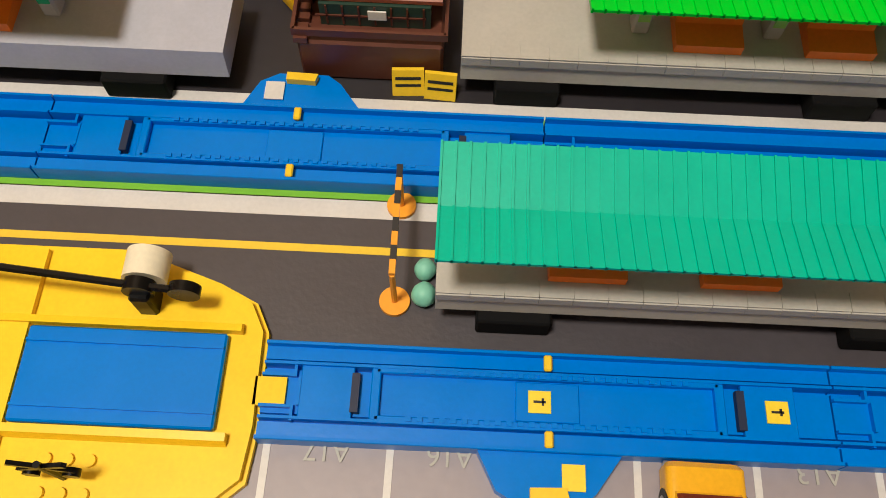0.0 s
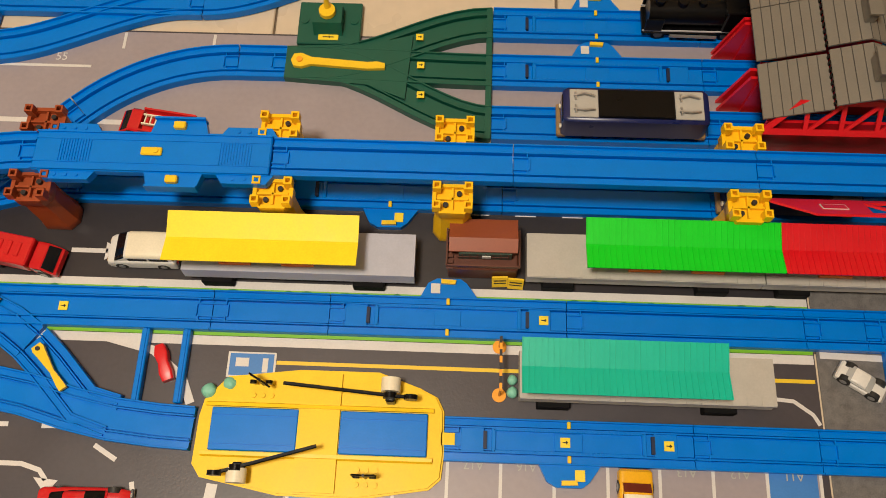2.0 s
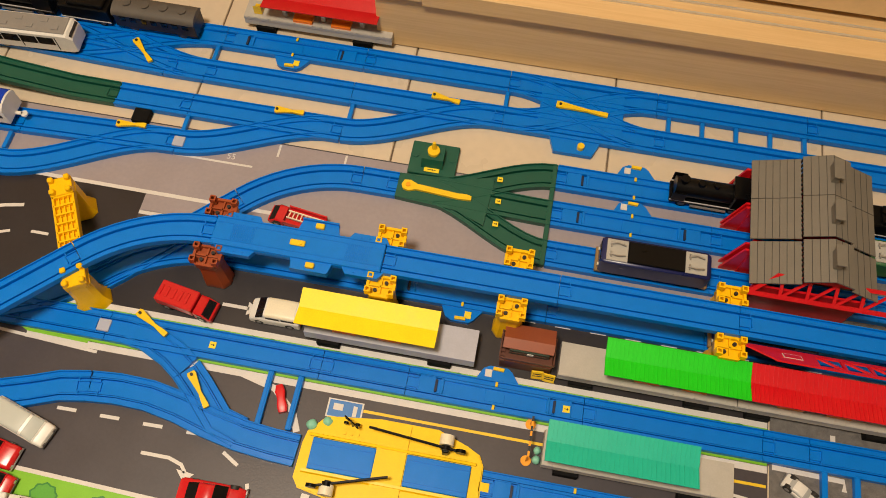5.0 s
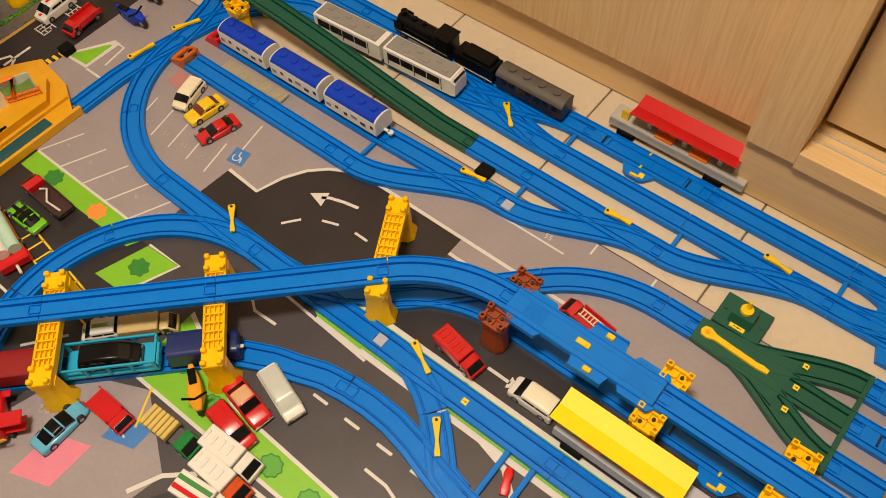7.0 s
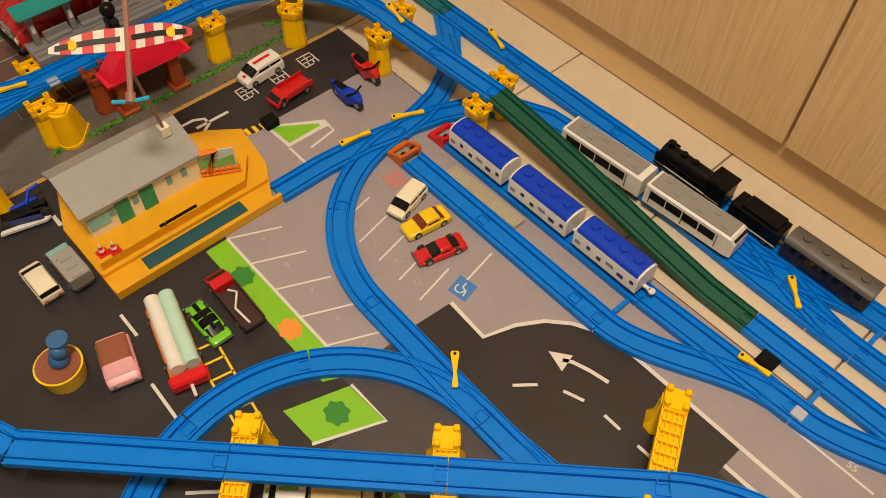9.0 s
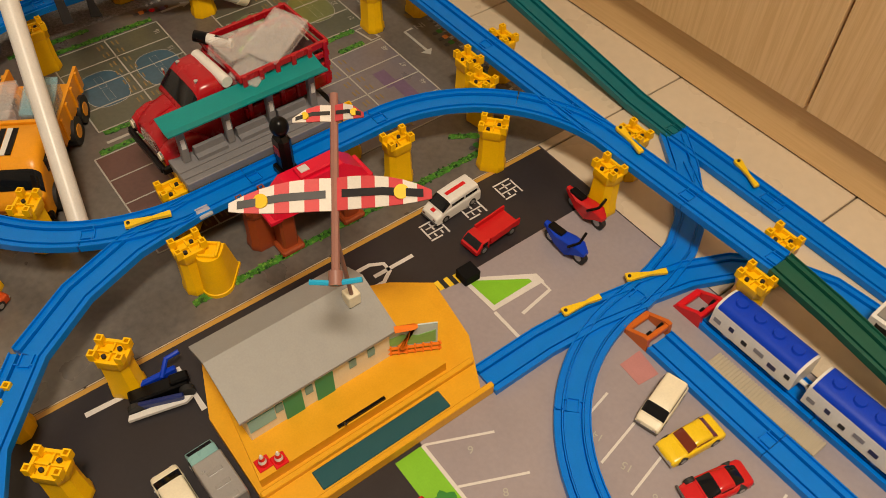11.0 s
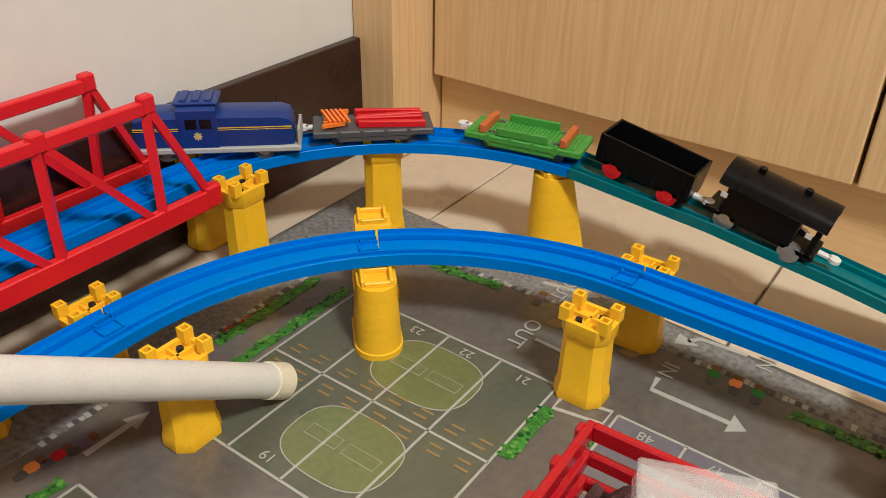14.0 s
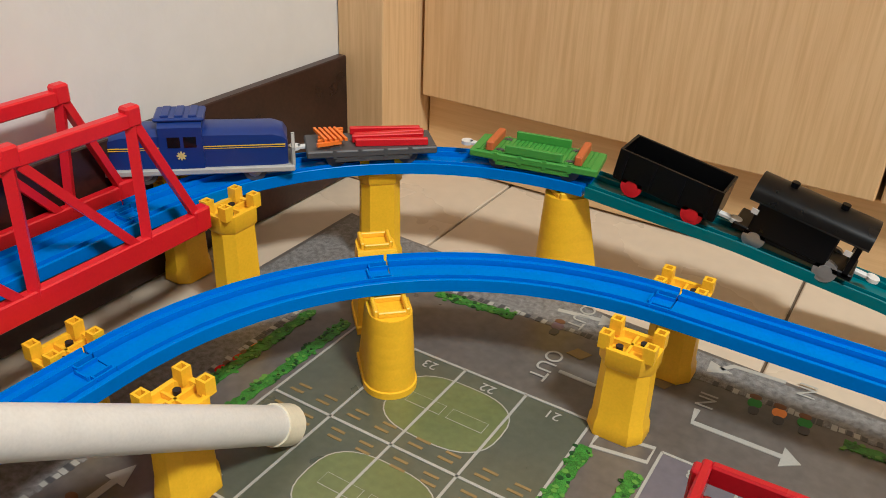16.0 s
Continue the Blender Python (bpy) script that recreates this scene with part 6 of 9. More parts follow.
car(-0.915, 0.061, -133, WHITE, "white toy car with green stickers", 0.050, 0.028, 0.022, "van", stripe=INKGREEN)
car(-1.495, 0.424, -85, WHITE, "white toy ambulance with red roof markings", 0.074, 0.030, 0.030, "van", stripe=RED)
truck(-1.428, 0.432, -85, RED2, RED2, "red toy fire pickup truck", 0.072, 0.029, 0.024, "flat")
car(-1.143, 0.426, -75, CREAM, "cream toy off-road car in a parking bay", 0.064, 0.028, 0.024, "van")
car(-1.098, 0.420, -98, mat("toy_yellow_paint", (0.80, 0.55, 0.01), 0.28), "yellow toy hatchback car in a parking bay", 0.068, 0.029, 0.022, glassm=mat("red_brown_window", (0.16, 0.03, 0.015), 0.15))
car(-1.052, 0.404, -105, RED2, "red toy sports car in a parking bay", 0.070, 0.029, 0.018, "sports")
car(-1.156, 0.114, 180, mat("lime_paint", (0.16, 0.55, 0.02), 0.25), "lime green toy racing car with black stripes", 0.072, 0.029, 0.018, "sports", roof=BLACK, glassm=BLACK, stripe=BLACK)
fe = truck(-1.160, 0.156, 178, RED2, mat("dark_chassis", (0.05, 0.02, 0.02), 0.4), "red toy fire engine with a dark ladder bed", 0.100, 0.030, 0.026, "flat")
bm = bmesh.new()
tube(bm, [(-0.045, 0.004, 0.016), (-0.02, 0.008, 0.022), (0.0, -0.006, 0.022), (0.012, 0.0, 0.018)], 0.0016, 6)
part("hose", bm, WHITE, fe, "white hose")
truck(-1.340, 0.026, -178, mat("pale_teal_paint", (0.22, 0.42, 0.42), 0.3), SILVER, "grey and teal toy dustcart", 0.078, 0.030, 0.030, tops=3)
car(-1.345, -0.012, -178, CREAM, "cream toy car behind the depot", 0.066, 0.029, 0.022, "van")


# odd toys left of the viaduct
def roller():
    r = empty_thing("toy_roller", "red and orange toy trolley carrying two paper rolls", "toy trolley", (-1.158, 0.070, 0), -14)
    bm = bmesh.new()
    box(bm, 0, 0, 0.007, 0.115, 0.040, 0.010, 0.002)
    part("tray", bm, ORANGE, r)
    bm = bmesh.new()
    box(bm, 0.060, 0, 0.011, 0.016, 0.046, 0.018, 0.003)
    cyl(bm, 0.074, 0, 0.010, 0.0022, 0.020, 10, axis="x", mi=1)
    part("end_block", bm, [RED, WHITE], r, "red end block with a white pin")
    for yy, m in ((-0.008, WHITE), (0.010, mat("pale_mint_plastic", (0.45, 0.68, 0.58), 0.45))):
        bm = bmesh.new()
        cyl(bm, -0.006, yy, 0.022, 0.0095, 0.110, 20, axis="x")
        part("roll", bm, m, r, "smooth paper roll")
    for fx in (-0.04, 0.03):
        for s in (-1, 1):
            wheel(r, fx, s * 0.020, 0.006, 0.004)
    return r


roller()
pk = car(-1.175, 0.005, -15, mat("pink_plastic", (0.75, 0.38, 0.42), 0.4), "pink toy car with a brown top", 0.062, 0.040, 0.028, "van", roof=mat("brown_plastic", (0.25, 0.08, 0.04), 0.45), glassm=mat("pink_plastic", (0.75, 0.38, 0.42), 0.4))


def bucket_toy():
    b = empty_thing("toy_tub", "yellow toy tub with a blue and white figure inside", "toy tub", (-1.205, -0.050, 0))
    bm = bmesh.new()
    cyl(bm, 0, 0, 0.014, 0.024, 0.028, 28, r2=0.028)
    part("tub", bm, LEVER, b)
    bm = bmesh.new()
    cyl(bm, 0, 0, 0.0285, 0.0255, 0.002, 28)
    part("filling", bm, mat("brown_plastic", (0.25, 0.08, 0.04), 0.45), b)
    bm = bmesh.new()
    bmesh.ops.create_uvsphere(bm, u_segments=16, v_segments=10, radius=0.012, matrix=pose(0, 0.004, 0.036))
    bmesh.ops.create_uvsphere(bm, u_segments=16, v_segments=10, radius=0.010, matrix=pose(0.002, 0.008, 0.052))
    cyl(bm, -0.004, 0.014, 0.062, 0.012, 0.006, 18)
    part("figure", bm, mat("figure_blue", (0.03, 0.12, 0.30), 0.45), b)
    return b


bucket_toy()


def moto(x, y, rz, m, label):
    b = empty_thing("toy_motorbike", label, "toy motorbike", (x, y, 0), rz, "toy motorbikes")
    for fx in (-0.022, 0.022):
        bm = bmesh.new()
        cyl(bm, fx, 0, 0.010, 0.010, 0.006, 20, axis="y")
        o = part("wheel", bm, TYRE, b)
        bm = bmesh.new()
        cyl(bm, fx, 0, 0.010, 0.005, 0.0075, 14, axis="y")
        part("rim", bm, SILVER, o)
    part("fairing", hull(bmesh.new(), [(-0.034, 0.003, 0.020, 0.026, 0.001), (-0.012, 0.008, 0.010, 0.024, 0.002), (0.006, 0.009, 0.006, 0.028, 0.002), (0.020, 0.008, 0.016, 0.030, 0.002), (0.030, 0.004, 0.018, 0.022, 0.001)]), m, b)
    bm = bmesh.new()
    tube(bm, [(0.014, -0.016, 0.032), (0.018, 0, 0.030), (0.014, 0.016, 0.032)], 0.0018, 6)
    box(bm, -0.016, 0, 0.026, 0.022, 0.010, 0.005, 0.001)
    part("handlebar_and_seat", bm, BLACK, b)
    return b


moto(-1.358, 0.490, 5, ROYAL, "blue and black toy motorbike")
moto(-1.385, 0.548, 0, RED2, "red toy motorbike beside the raised loop")
moto(-0.742, 0.080, -34, mat("orange_yellow_paint", (0.8, 0.35, 0.02), 0.35), "small yellow and black toy motorbike")

# red strip toy between the ties
bm = bmesh.new()
hull(bm, [(-0.017, 0.004, 0, 0.008, 0.001), (-0.008, 0.006, 0, 0.010, 0.001), (0.0, 0.0045, 0, 0.009, 0.001), (0.010, 0.006, 0, 0.009, 0.001), (0.017, 0.005, 0, 0.007, 0.001)])
ob = part("toy_wagon", bm, RED)
ob.matrix_world = pose(-0.3625, 0.231, 0, 0, 0, -68)
tagged(ob, "small red plastic toy wagon body between the ties", "toy car")
lt = truck(-0.404, 0.469, 172, RED2, RED2, "red toy ladder truck behind the viaduct", 0.078, 0.026, 0.020, "flat")
bm = bmesh.new()
for s in (-1, 1):
    box(bm, -0.012, s * 0.005, 0.0195, 0.050, 0.0014, 0.003)
for k in range(9):
    box(bm, -0.034 + 0.0055 * k, 0, 0.0195, 0.0012, 0.010, 0.0018)
part("ladder", bm, CREAM, lt, "cream ladder")


# ---- trains ----
def bogies(parent, L, r=0.0075, gauge=0.024, rim=SILVER, wheel_m=DARKGREY, xs=None):
    for fx in xs or (-L * 0.30, L * 0.30):
        for s in (-1, 1):
            bm = bmesh.new()
            cyl(bm, fx, s * gauge / 2, r, r, 0.004, 18, axis="y")
            o = part("wheel", bm, wheel_m, parent)
            bm = bmesh.new()
            cyl(bm, fx, s * (gauge / 2 + 0.0005), r, r * 0.6, 0.0042, 14, axis="y")
            part("rim", bm, rim, o)


def hook(parent, L, m=WHITE, z=0.012):
    bm = bmesh.new()
    box(bm, -L / 2 - 0.005, 0, z, 0.011, 0.005, 0.003, 0.0006)
    cyl(bm, -L / 2 - 0.0125, 0, z, 0.0048, 0.003, 16)
    part("coupling", bm, m, parent, "white plastic coupling")


def stock(name, label, x, y, z, rz, ry=0, cat="toy train"):
    o = empty_thing(name, label, cat, group="rolling stock")
    o.matrix_world = pose(x, y, z, 0, ry, rz)
    return o


RZ = 0.0064


def coach(x):
    c = stock("passenger_wagon", "white toy coach with a rounded royal blue roof", x, 0.556, RZ, 180)
    L = 0.107
    bm = bmesh.new()
    box(bm, 0, 0, 0.0085, L * 0.9, 0.026, 0.005, 0.0006)
    part("chassis", bm, NAVY, c)
    bm = bmesh.new()
    n = 10
    arch = [(0.019 * math.cos(math.pi * k / n), 0.037 + 0.009 * math.sin(math.pi * k / n)) for k in range(n + 1)]
    extrude_x(bm, [(-0.019, 0.011), (0.019, 0.011)] + arch, -L / 2, L / 2)
    part("body", bm, WHITE, c)
    bm = bmesh.new()
    arch2 = [(0.0186 * math.cos(math.pi * k / n), 0.0385 + 0.0090 * math.sin(math.pi * k / n)) for k in range(n + 1)]
    extrude_x(bm, arch2 + [(u * 0.93, w - 0.002) for u, w in arch2[::-1]], -L / 2 + 0.003, L / 2 - 0.003)
    part("roof", bm, ROYAL, c)
    for k in range(4):
        bm = bmesh.new()
        cyl(bm, -0.036 + 0.024 * k, 0, 0.0478, 0.0075, 0.0035, 18, r2=0.006)
        part("roof_dome", bm, ROYAL, c)
    for s in (-1, 1):
        for k, w in enumerate((0.006, 0.010, 0.012, 0.007, 0.006, 0.009)):
            bm = bmesh.new()
            box(bm, -0.045 + k * 0.018, s * 0.0192, 0.026 - 0.004 * (k % 2), w, 0.0006, 0.006)
            part("window_print", bm, [INK, NAVY, mat("grey_print", (0.25, 0.25, 0.28), 0.5)][k % 3], c)
    bogies(c, L)
    hook(c, L)
    return c


for x in (-0.886, -1.006, -1.127):
    coach(x)


def city_train(x, y, rz, nose):
    c = stock("city_train_car", "white toy city train car with a grey roof and black windows", x, y, RZ, rz)
    L = 0.140
    bm = bmesh.new()
    box(bm, 0, 0, 0.008, L * 0.92, 0.030, 0.008, 0.0006)
    part("chassis", bm, BLACK, c)
    h = L / 2
    end = [(h * 0.90, 0.0185, 0.010, 0.044, 0.0025), (h, 0.0160, 0.010, 0.036, 0.003)] if nose else [(h, 0.0185, 0.010, 0.044, 0.002)]
    part("body", hull(bmesh.new(), [(-h, 0.0185, 0.010, 0.044, 0.002), *end]), WHITE, c)
    bm = bmesh.new()
    box(bm, -0.003, 0, 0.0445, L * 0.90, 0.030, 0.002, 0.0006)
    for k in range(6):
        box(bm, -0.05 + k * 0.019, (-1) ** k * 0.006, 0.046, 0.010, 0.007, 0.0012, 0.0003)
    part("roof", bm, mat("train_roof_grey", (0.24, 0.23, 0.22), 0.5), c)
    for s in (-1, 1):
        for k in range(4):
            bm = bmesh.new()
            box(bm, -0.049 + k * 0.0262, s * 0.0187, 0.030, 0.0245, 0.0006, 0.014)
            part("window", bm, WINDOW, c)
        for k in (-0.061, -0.008, 0.045):
            bm = bmesh.new()
            box(bm, k, s * 0.0187, 0.026, 0.0012, 0.0008, 0.024)
            part("door_line", bm, BLACK, c)
    if nose:
        bm = bmesh.new()
        box(bm, h * 0.955, 0, 0.038, 0.004, 0.028, 0.005, ry=25)
        part("windscreen", bm, WINDOW, c)
    bogies(c, L)
    return c


city_train(-0.858, 0.688, 3, True)
city_train(-1.005, 0.680, 3, False)


def steam_loco(x, y, z, rz, label, L=0.118):
    c = stock("steam_locomotive", label, x, y, z, rz)
    h = L / 2
    bm = bmesh.new()
    box(bm, 0, 0, 0.0125, L, 0.030, 0.006, 0.001)
    part("running_board", bm, BLACK, c)
    bm = bmesh.new()
    cyl(bm, 0.012, 0, 0.0275, 0.0135, L * 0.72, 24, axis="x")
    part("boiler", bm, BLACK, c)
    bm = bmesh.new()
    cyl(bm, h - 0.013, 0, 0.043, 0.0048, 0.010, 16)
    cyl(bm, h - 0.013, 0, 0.0475, 0.006, 0.002, 16)
    part("chimney", bm, BLACK, c)
    for fx, r in ((h - 0.036, 0.006), (h - 0.056, 0.005)):
        bm = bmesh.new()
        cyl(bm, fx, 0, 0.0415, r, 0.006, 16, r2=r * 0.8)
        part("dome", bm, BLACK, c)
    bm = bmesh.new()
    box(bm, -h + 0.016, 0, 0.030, 0.030, 0.032, 0.030, 0.0015)
    box(bm, -h + 0.016, 0, 0.0465, 0.034, 0.034, 0.003, 0.001)
    part("cab", bm, BLACK, c)
    for s in (-1, 1):
        bm = bmesh.new()
        extrude_x(bm, [(s * 0.0150, 0.015), (s * 0.0158, 0.015), (s * 0.0158, 0.0168), (s * 0.0150, 0.0168)], -h + 0.004, h)
        part("white_line", bm, INKWHITE, c, "thin white edge line")
        bm = bmesh.new()
        box(bm, h - 0.010, s * 0.016, 0.026, 0.018, 0.0016, 0.018, 0.0006)
        part("smoke_deflector", bm, BLACK, c)
        bm = bmesh.new()
        tube(bm, [(-0.022, s * 0.0165, 0.008), (0.026, s * 0.0165, 0.009)], 0.0018, 6)
        part("connecting_rod", bm, SILVER, c, "grey connecting rod")
    bogies(c, L, xs=(-L * 0.28, -L * 0.08, L * 0.12, L * 0.34), rim=DARKGREY, wheel_m=BLACK)
    return c


def tender(x, y, z, rz, label, coal=False):
    c = stock("tender", label, x, y, z, rz)
    L = 0.078
    bm = bmesh.new()
    box(bm, 0, 0, 0.022, L, 0.032, 0.026, 0.0015)
    box(bm, -0.004, 0, 0.0375, L * 0.72, 0.026, 0.008, 0.0015)
    part("tank", bm, BLACK, c)
    for s in (-1, 1):
        bm = bmesh.new()
        extrude_x(bm, [(s * 0.0160, 0.011), (s * 0.0166, 0.011), (s * 0.0166, 0.0128), (s * 0.0160, 0.0128)], -L / 2, L / 2)
        part("white_line", bm, INKWHITE, c)
    if coal:
        bm = bmesh.new()
        q = random.Random(3)
        for k in range(60):
            box(bm, q.uniform(-0.028, 0.024), q.uniform(-0.011, 0.011), 0.042, 0.005, 0.005, 0.005, rz=q.uniform(0, 90), rx=q.uniform(0, 60))
        part("coal", bm, BLACK, c, smoothed=False)["kind"] = "stuff"
    bogies(c, L, rim=DARKGREY, wheel_m=BLACK)
    hook(c, L)
    return c


def old_coach(x, y, z, rz):
    c = stock("passenger_wagon", "dark brown toy coach with a ribbed grey roof", x, y, z, rz)
    L = 0.125
    dk = mat("very_dark_brown", (0.018, 0.012, 0.010), 0.4)
    bm = bmesh.new()
    box(bm, 0, 0, 0.022, L, 0.033, 0.026, 0.001)
    part("body", bm, dk, c)
    bm = bmesh.new()
    n = 10
    arch = [(0.0180 * math.cos(math.pi * k / n), 0.034 + 0.010 * math.sin(math.pi * k / n)) for k in range(n + 1)]
    extrude_x(bm, arch, -L / 2, L / 2)
    part("roof", bm, mat("coach_roof_dark", (0.09, 0.08, 0.07), 0.5), c)
    for k in range(4):
        bm = bmesh.new()
        cyl(bm, -0.042 + 0.028 * k, 0, 0.0445, 0.0065, 0.003, 16)
        part("roof_vent", bm, mat("coach_roof_dark", (0.09, 0.08, 0.07), 0.5), c)
    for s in (-1, 1):
        for k in range(7):
            bm = bmesh.new()
            box(bm, -0.048 + k * 0.016, s * 0.0168, 0.027, 0.009, 0.0008, 0.008)
            part("window", bm, WINDOW, c)
    bogies(c, L, rim=DARKGREY)
    hook(c, L)
    return c


steam_loco(-0.905, R1, RZ, 180, "black toy steam locomotive with a white edge line")
tender(-0.797, R1, RZ, 180, "black toy tender behind the steam locomotive")
old_coach(-0.688, R1, RZ, 0)
steam_loco(0.135, 0.603, RZ, 180, "black toy tank locomotive at the engine shed", 0.110)
tender(0.375, 0.603, RZ, 180, "black toy tender loaded with coal beyond the shed", True)


def box_loco(x, y, z, rz, body, label, roofm, panel, L=0.138):
    c = stock("electric_locomotive", label, x, y, z, rz)
    h = L / 2
    bm = bmesh.new()
    box(bm, 0, 0, 0.0095, L, 0.030, 0.007, 0.001)
    part("chassis", bm, DARKGREY, c)
    part("body", hull(bmesh.new(), [(-h, 0.0160, 0.012, 0.040, 0.002), (-h * 0.93, 0.0185, 0.012, 0.042, 0.002), (h * 0.93, 0.0185, 0.012, 0.042, 0.002), (h, 0.0160, 0.012, 0.040, 0.002)]), body, c)
    bm = bmesh.new()
    box(bm, 0, 0, 0.043, L * 0.52, 0.030, 0.004, 0.001)
    part("roof_housing", bm, roofm, c)
    for s in (-1, 1):
        p = part("roof_panel", box(bmesh.new(), s * h * 0.72, 0, 0.0425, 0.027, 0.030, 0.002, 0.0005), panel, c, "silver roof panel")
        bm = bmesh.new()
        for q in (-0.007, 0.007):
            tube(bm, [(s * h * 0.72 - 0.010, q, 0.0446), (s * h * 0.72, q * 1.3, 0.0462), (s * h * 0.72 + 0.010, q, 0.0446)], 0.0014, 6)
            tube(bm, [(s * h * 0.72 - 0.008, q - 0.004, 0.0446), (s * h * 0.72 - 0.008, q + 0.004, 0.0446)], 0.0012, 6)
        part("pantograph", bm, SILVER, p)
        bm = bmesh.new()
        box(bm, s * h * 0.985, 0, 0.034, 0.004, 0.026, 0.008, 0.0008)
        part("windscreen", bm, WINDOW, c)
        for q in (-1, 1):
            bm = bmesh.new()
            cyl(bm, s * h * 1.0, q * 0.011, 0.018, 0.0024, 0.003, 12, axis="x")
            part("headlight", bm, CREAM, c)
        bm = bmesh.new()
        box(bm, s * h * 0.98, 0, 0.0095, 0.010, 0.034, 0.006, 0.001)
        part("buffer_beam", bm, mat("bronze_plastic", (0.28, 0.18, 0.08), 0.45), c)
    bogies(c, L, rim=DARKGREY, wheel_m=BLACK)
    return c


box_loco(0.064, 0.484, RZ, 0, NAVY, "navy blue toy electric locomotive with silver roof panels", BLACK, mat("panel_silver", (0.42, 0.41, 0.38), 0.4))
box_loco(0.400, 0.545, RZ, 0, mat("loco_green", (0.02, 0.11, 0.03), 0.35), "dark green toy electric locomotive beyond the shed", mat("panel_silver", (0.42, 0.41, 0.38), 0.4), mat("panel_silver", (0.42, 0.41, 0.38), 0.4))
box_loco(0.205, YE, RZ, 0, NAVY, "navy blue toy locomotive under the viaduct", BLACK, DARKGREY, 0.12)


# works train on the upper line
def on_arc(a):
    r = radians(a)
    return -1.965 + 0.24 * math.cos(r), 0.472 + 0.24 * math.sin(r), a - 90


def diesel():
    x, y, rz = -2.214, 0.541, 42
    c = stock("diesel_locomotive", "blue toy diesel shunter with thin yellow lines", x, y, UZ + RZ, rz)
    L = 0.132
    h = L / 2
    blue = mat("shunter_blue", (0.012, 0.035, 0.20), 0.33)
    bm = bmesh.new()
    box(bm, 0, 0, 0.0105, L + 0.008, 0.036, 0.005, 0.001)
    part("frame", bm, mat("pale_grey_plastic", (0.42, 0.42, 0.40), 0.45), c)
    for s in (-1, 1):
        bm = bmesh.new()
        for q in (-1, 1):
            tube(bm, [(s * (h + 0.003), q * 0.015, 0.012), (s * (h + 0.003), q * 0.015, 0.027)], 0.0015, 6)
        box(bm, s * (h + 0.003), 0, 0.0205, 0.002, 0.032, 0.012)
        part("end_rail", bm, mat("pale_grey_plastic", (0.42, 0.42, 0.40), 0.45), c)
    part("front_hood", hull(bmesh.new(), [(0.002, 0.0150, 0.012, 0.042, 0.004), (h - 0.012, 0.0150, 0.012, 0.0415, 0.004), (h - 0.004, 0.0142, 0.012, 0.039, 0.004), (h - 0.001, 0.0130, 0.012, 0.034, 0.003)]), blue, c)
    part("rear_hood", hull(bmesh.new(), [(-h + 0.001, 0.0130, 0.012, 0.034, 0.003), (-h + 0.004, 0.0142, 0.012, 0.039, 0.004), (-h + 0.012, 0.0150, 0.012, 0.0415, 0.004), (-0.026, 0.0150, 0.012, 0.042, 0.004)]), blue, c)
    cab = part("cab", hull(bmesh.new(), [(-0.027, 0.0168, 0.012, 0.049, 0.004), (0.004, 0.0168, 0.012, 0.049, 0.004)]), blue, c)
    bm = bmesh.new()
    box(bm, -0.012, 0, 0.0498, 0.036, 0.028, 0.003, 0.0012)
    for q in (-0.022, -0.012, -0.002):
        box(bm, q, 0, 0.0518, 0.006, 0.022, 0.002, 0.0006)
    part("roof", bm, blue, cab)
    for s in (-1, 1):
        for k in (-0.0165, -0.005):
            bm = bmesh.new()
            box(bm, k, s * 0.0169, 0.034, 0.009, 0.0008, 0.008)
            part("window", bm, WINDOW, cab)
        bm = bmesh.new()
        box(bm, 0.0, s * 0.0150, 0.0295, L * 0.96, 0.0006, 0.0007)
        box(bm, 0.0, s * 0.0150, 0.0278, L * 0.96, 0.0006, 0.0004)
        part("yellow_line", bm, LEVER, c)
        bm = bmesh.new()
        for k in range(4):
            box(bm, -0.012, s * 0.0172, 0.0235, 0.0068, 0.0006, 0.0012, ry=45 * k)
        part("star", bm, mat("gold_print", (0.7, 0.55, 0.2), 0.4), c)
        bm = bmesh.new()
        cyl(bm, s * 0.034, 0, 0.0395, 0.008, 0.002, 20)
        part("roof_fan", bm, blue, c)
    bogies(c, L, r=0.009)
    return c


diesel()


def flat_wagon(a, deck, label):
    x, y, rz = on_arc(a)
    c = stock("flat_wagon", label, x, y, UZ + RZ, rz)
    bm = bmesh.new()
    box(bm, 0, 0, 0.0125, 0.104, 0.039, 0.006, 0.001)
    for s in (-1, 1):
        box(bm, 0, s * 0.0178, 0.0105, 0.060, 0.002, 0.009)
        for k in range(4):
            box(bm, -0.03 + 0.02 * k, s * 0.0186, 0.0125, 0.003, 0.002, 0.007)
    part("deck", bm, deck, c)
    bogies(c, 0.096, r=0.0085, rim=DARKGREY)
    hook(c, 0.096, z=0.013)
    return c


w = flat_wagon(134, DARKGREY, "grey toy flat wagon loaded with red and orange parts")
for k in range(4):
    bm = bmesh.new()
    box(bm, 0.016 - 0.002 * (k % 2), -0.012 + 0.008 * k, 0.0185 + 0.001 * (k % 2), 0.058, 0.0045, 0.006, 0.0006, rz=4 * (k % 3 - 1))
    part("red_beam", bm, RED, w, "red beam")
for k in range(5):
    bm = bmesh.new()
    box(bm, -0.034 + 0.001 * k, -0.014 + 0.007 * k, 0.020, 0.020, 0.0028, 0.0028, rz=15)
    box(bm, -0.040 + 0.004 * k, 0, 0.0225, 0.0022, 0.028, 0.0022, rz=15)
    part("orange_lattice", bm, ORANGE, w, "orange lattice")
g = flat_wagon(101, mat("wagon_green", (0.08, 0.30, 0.04), 0.4), "green toy flat wagon with two brown bolsters")
bm = bmesh.new()
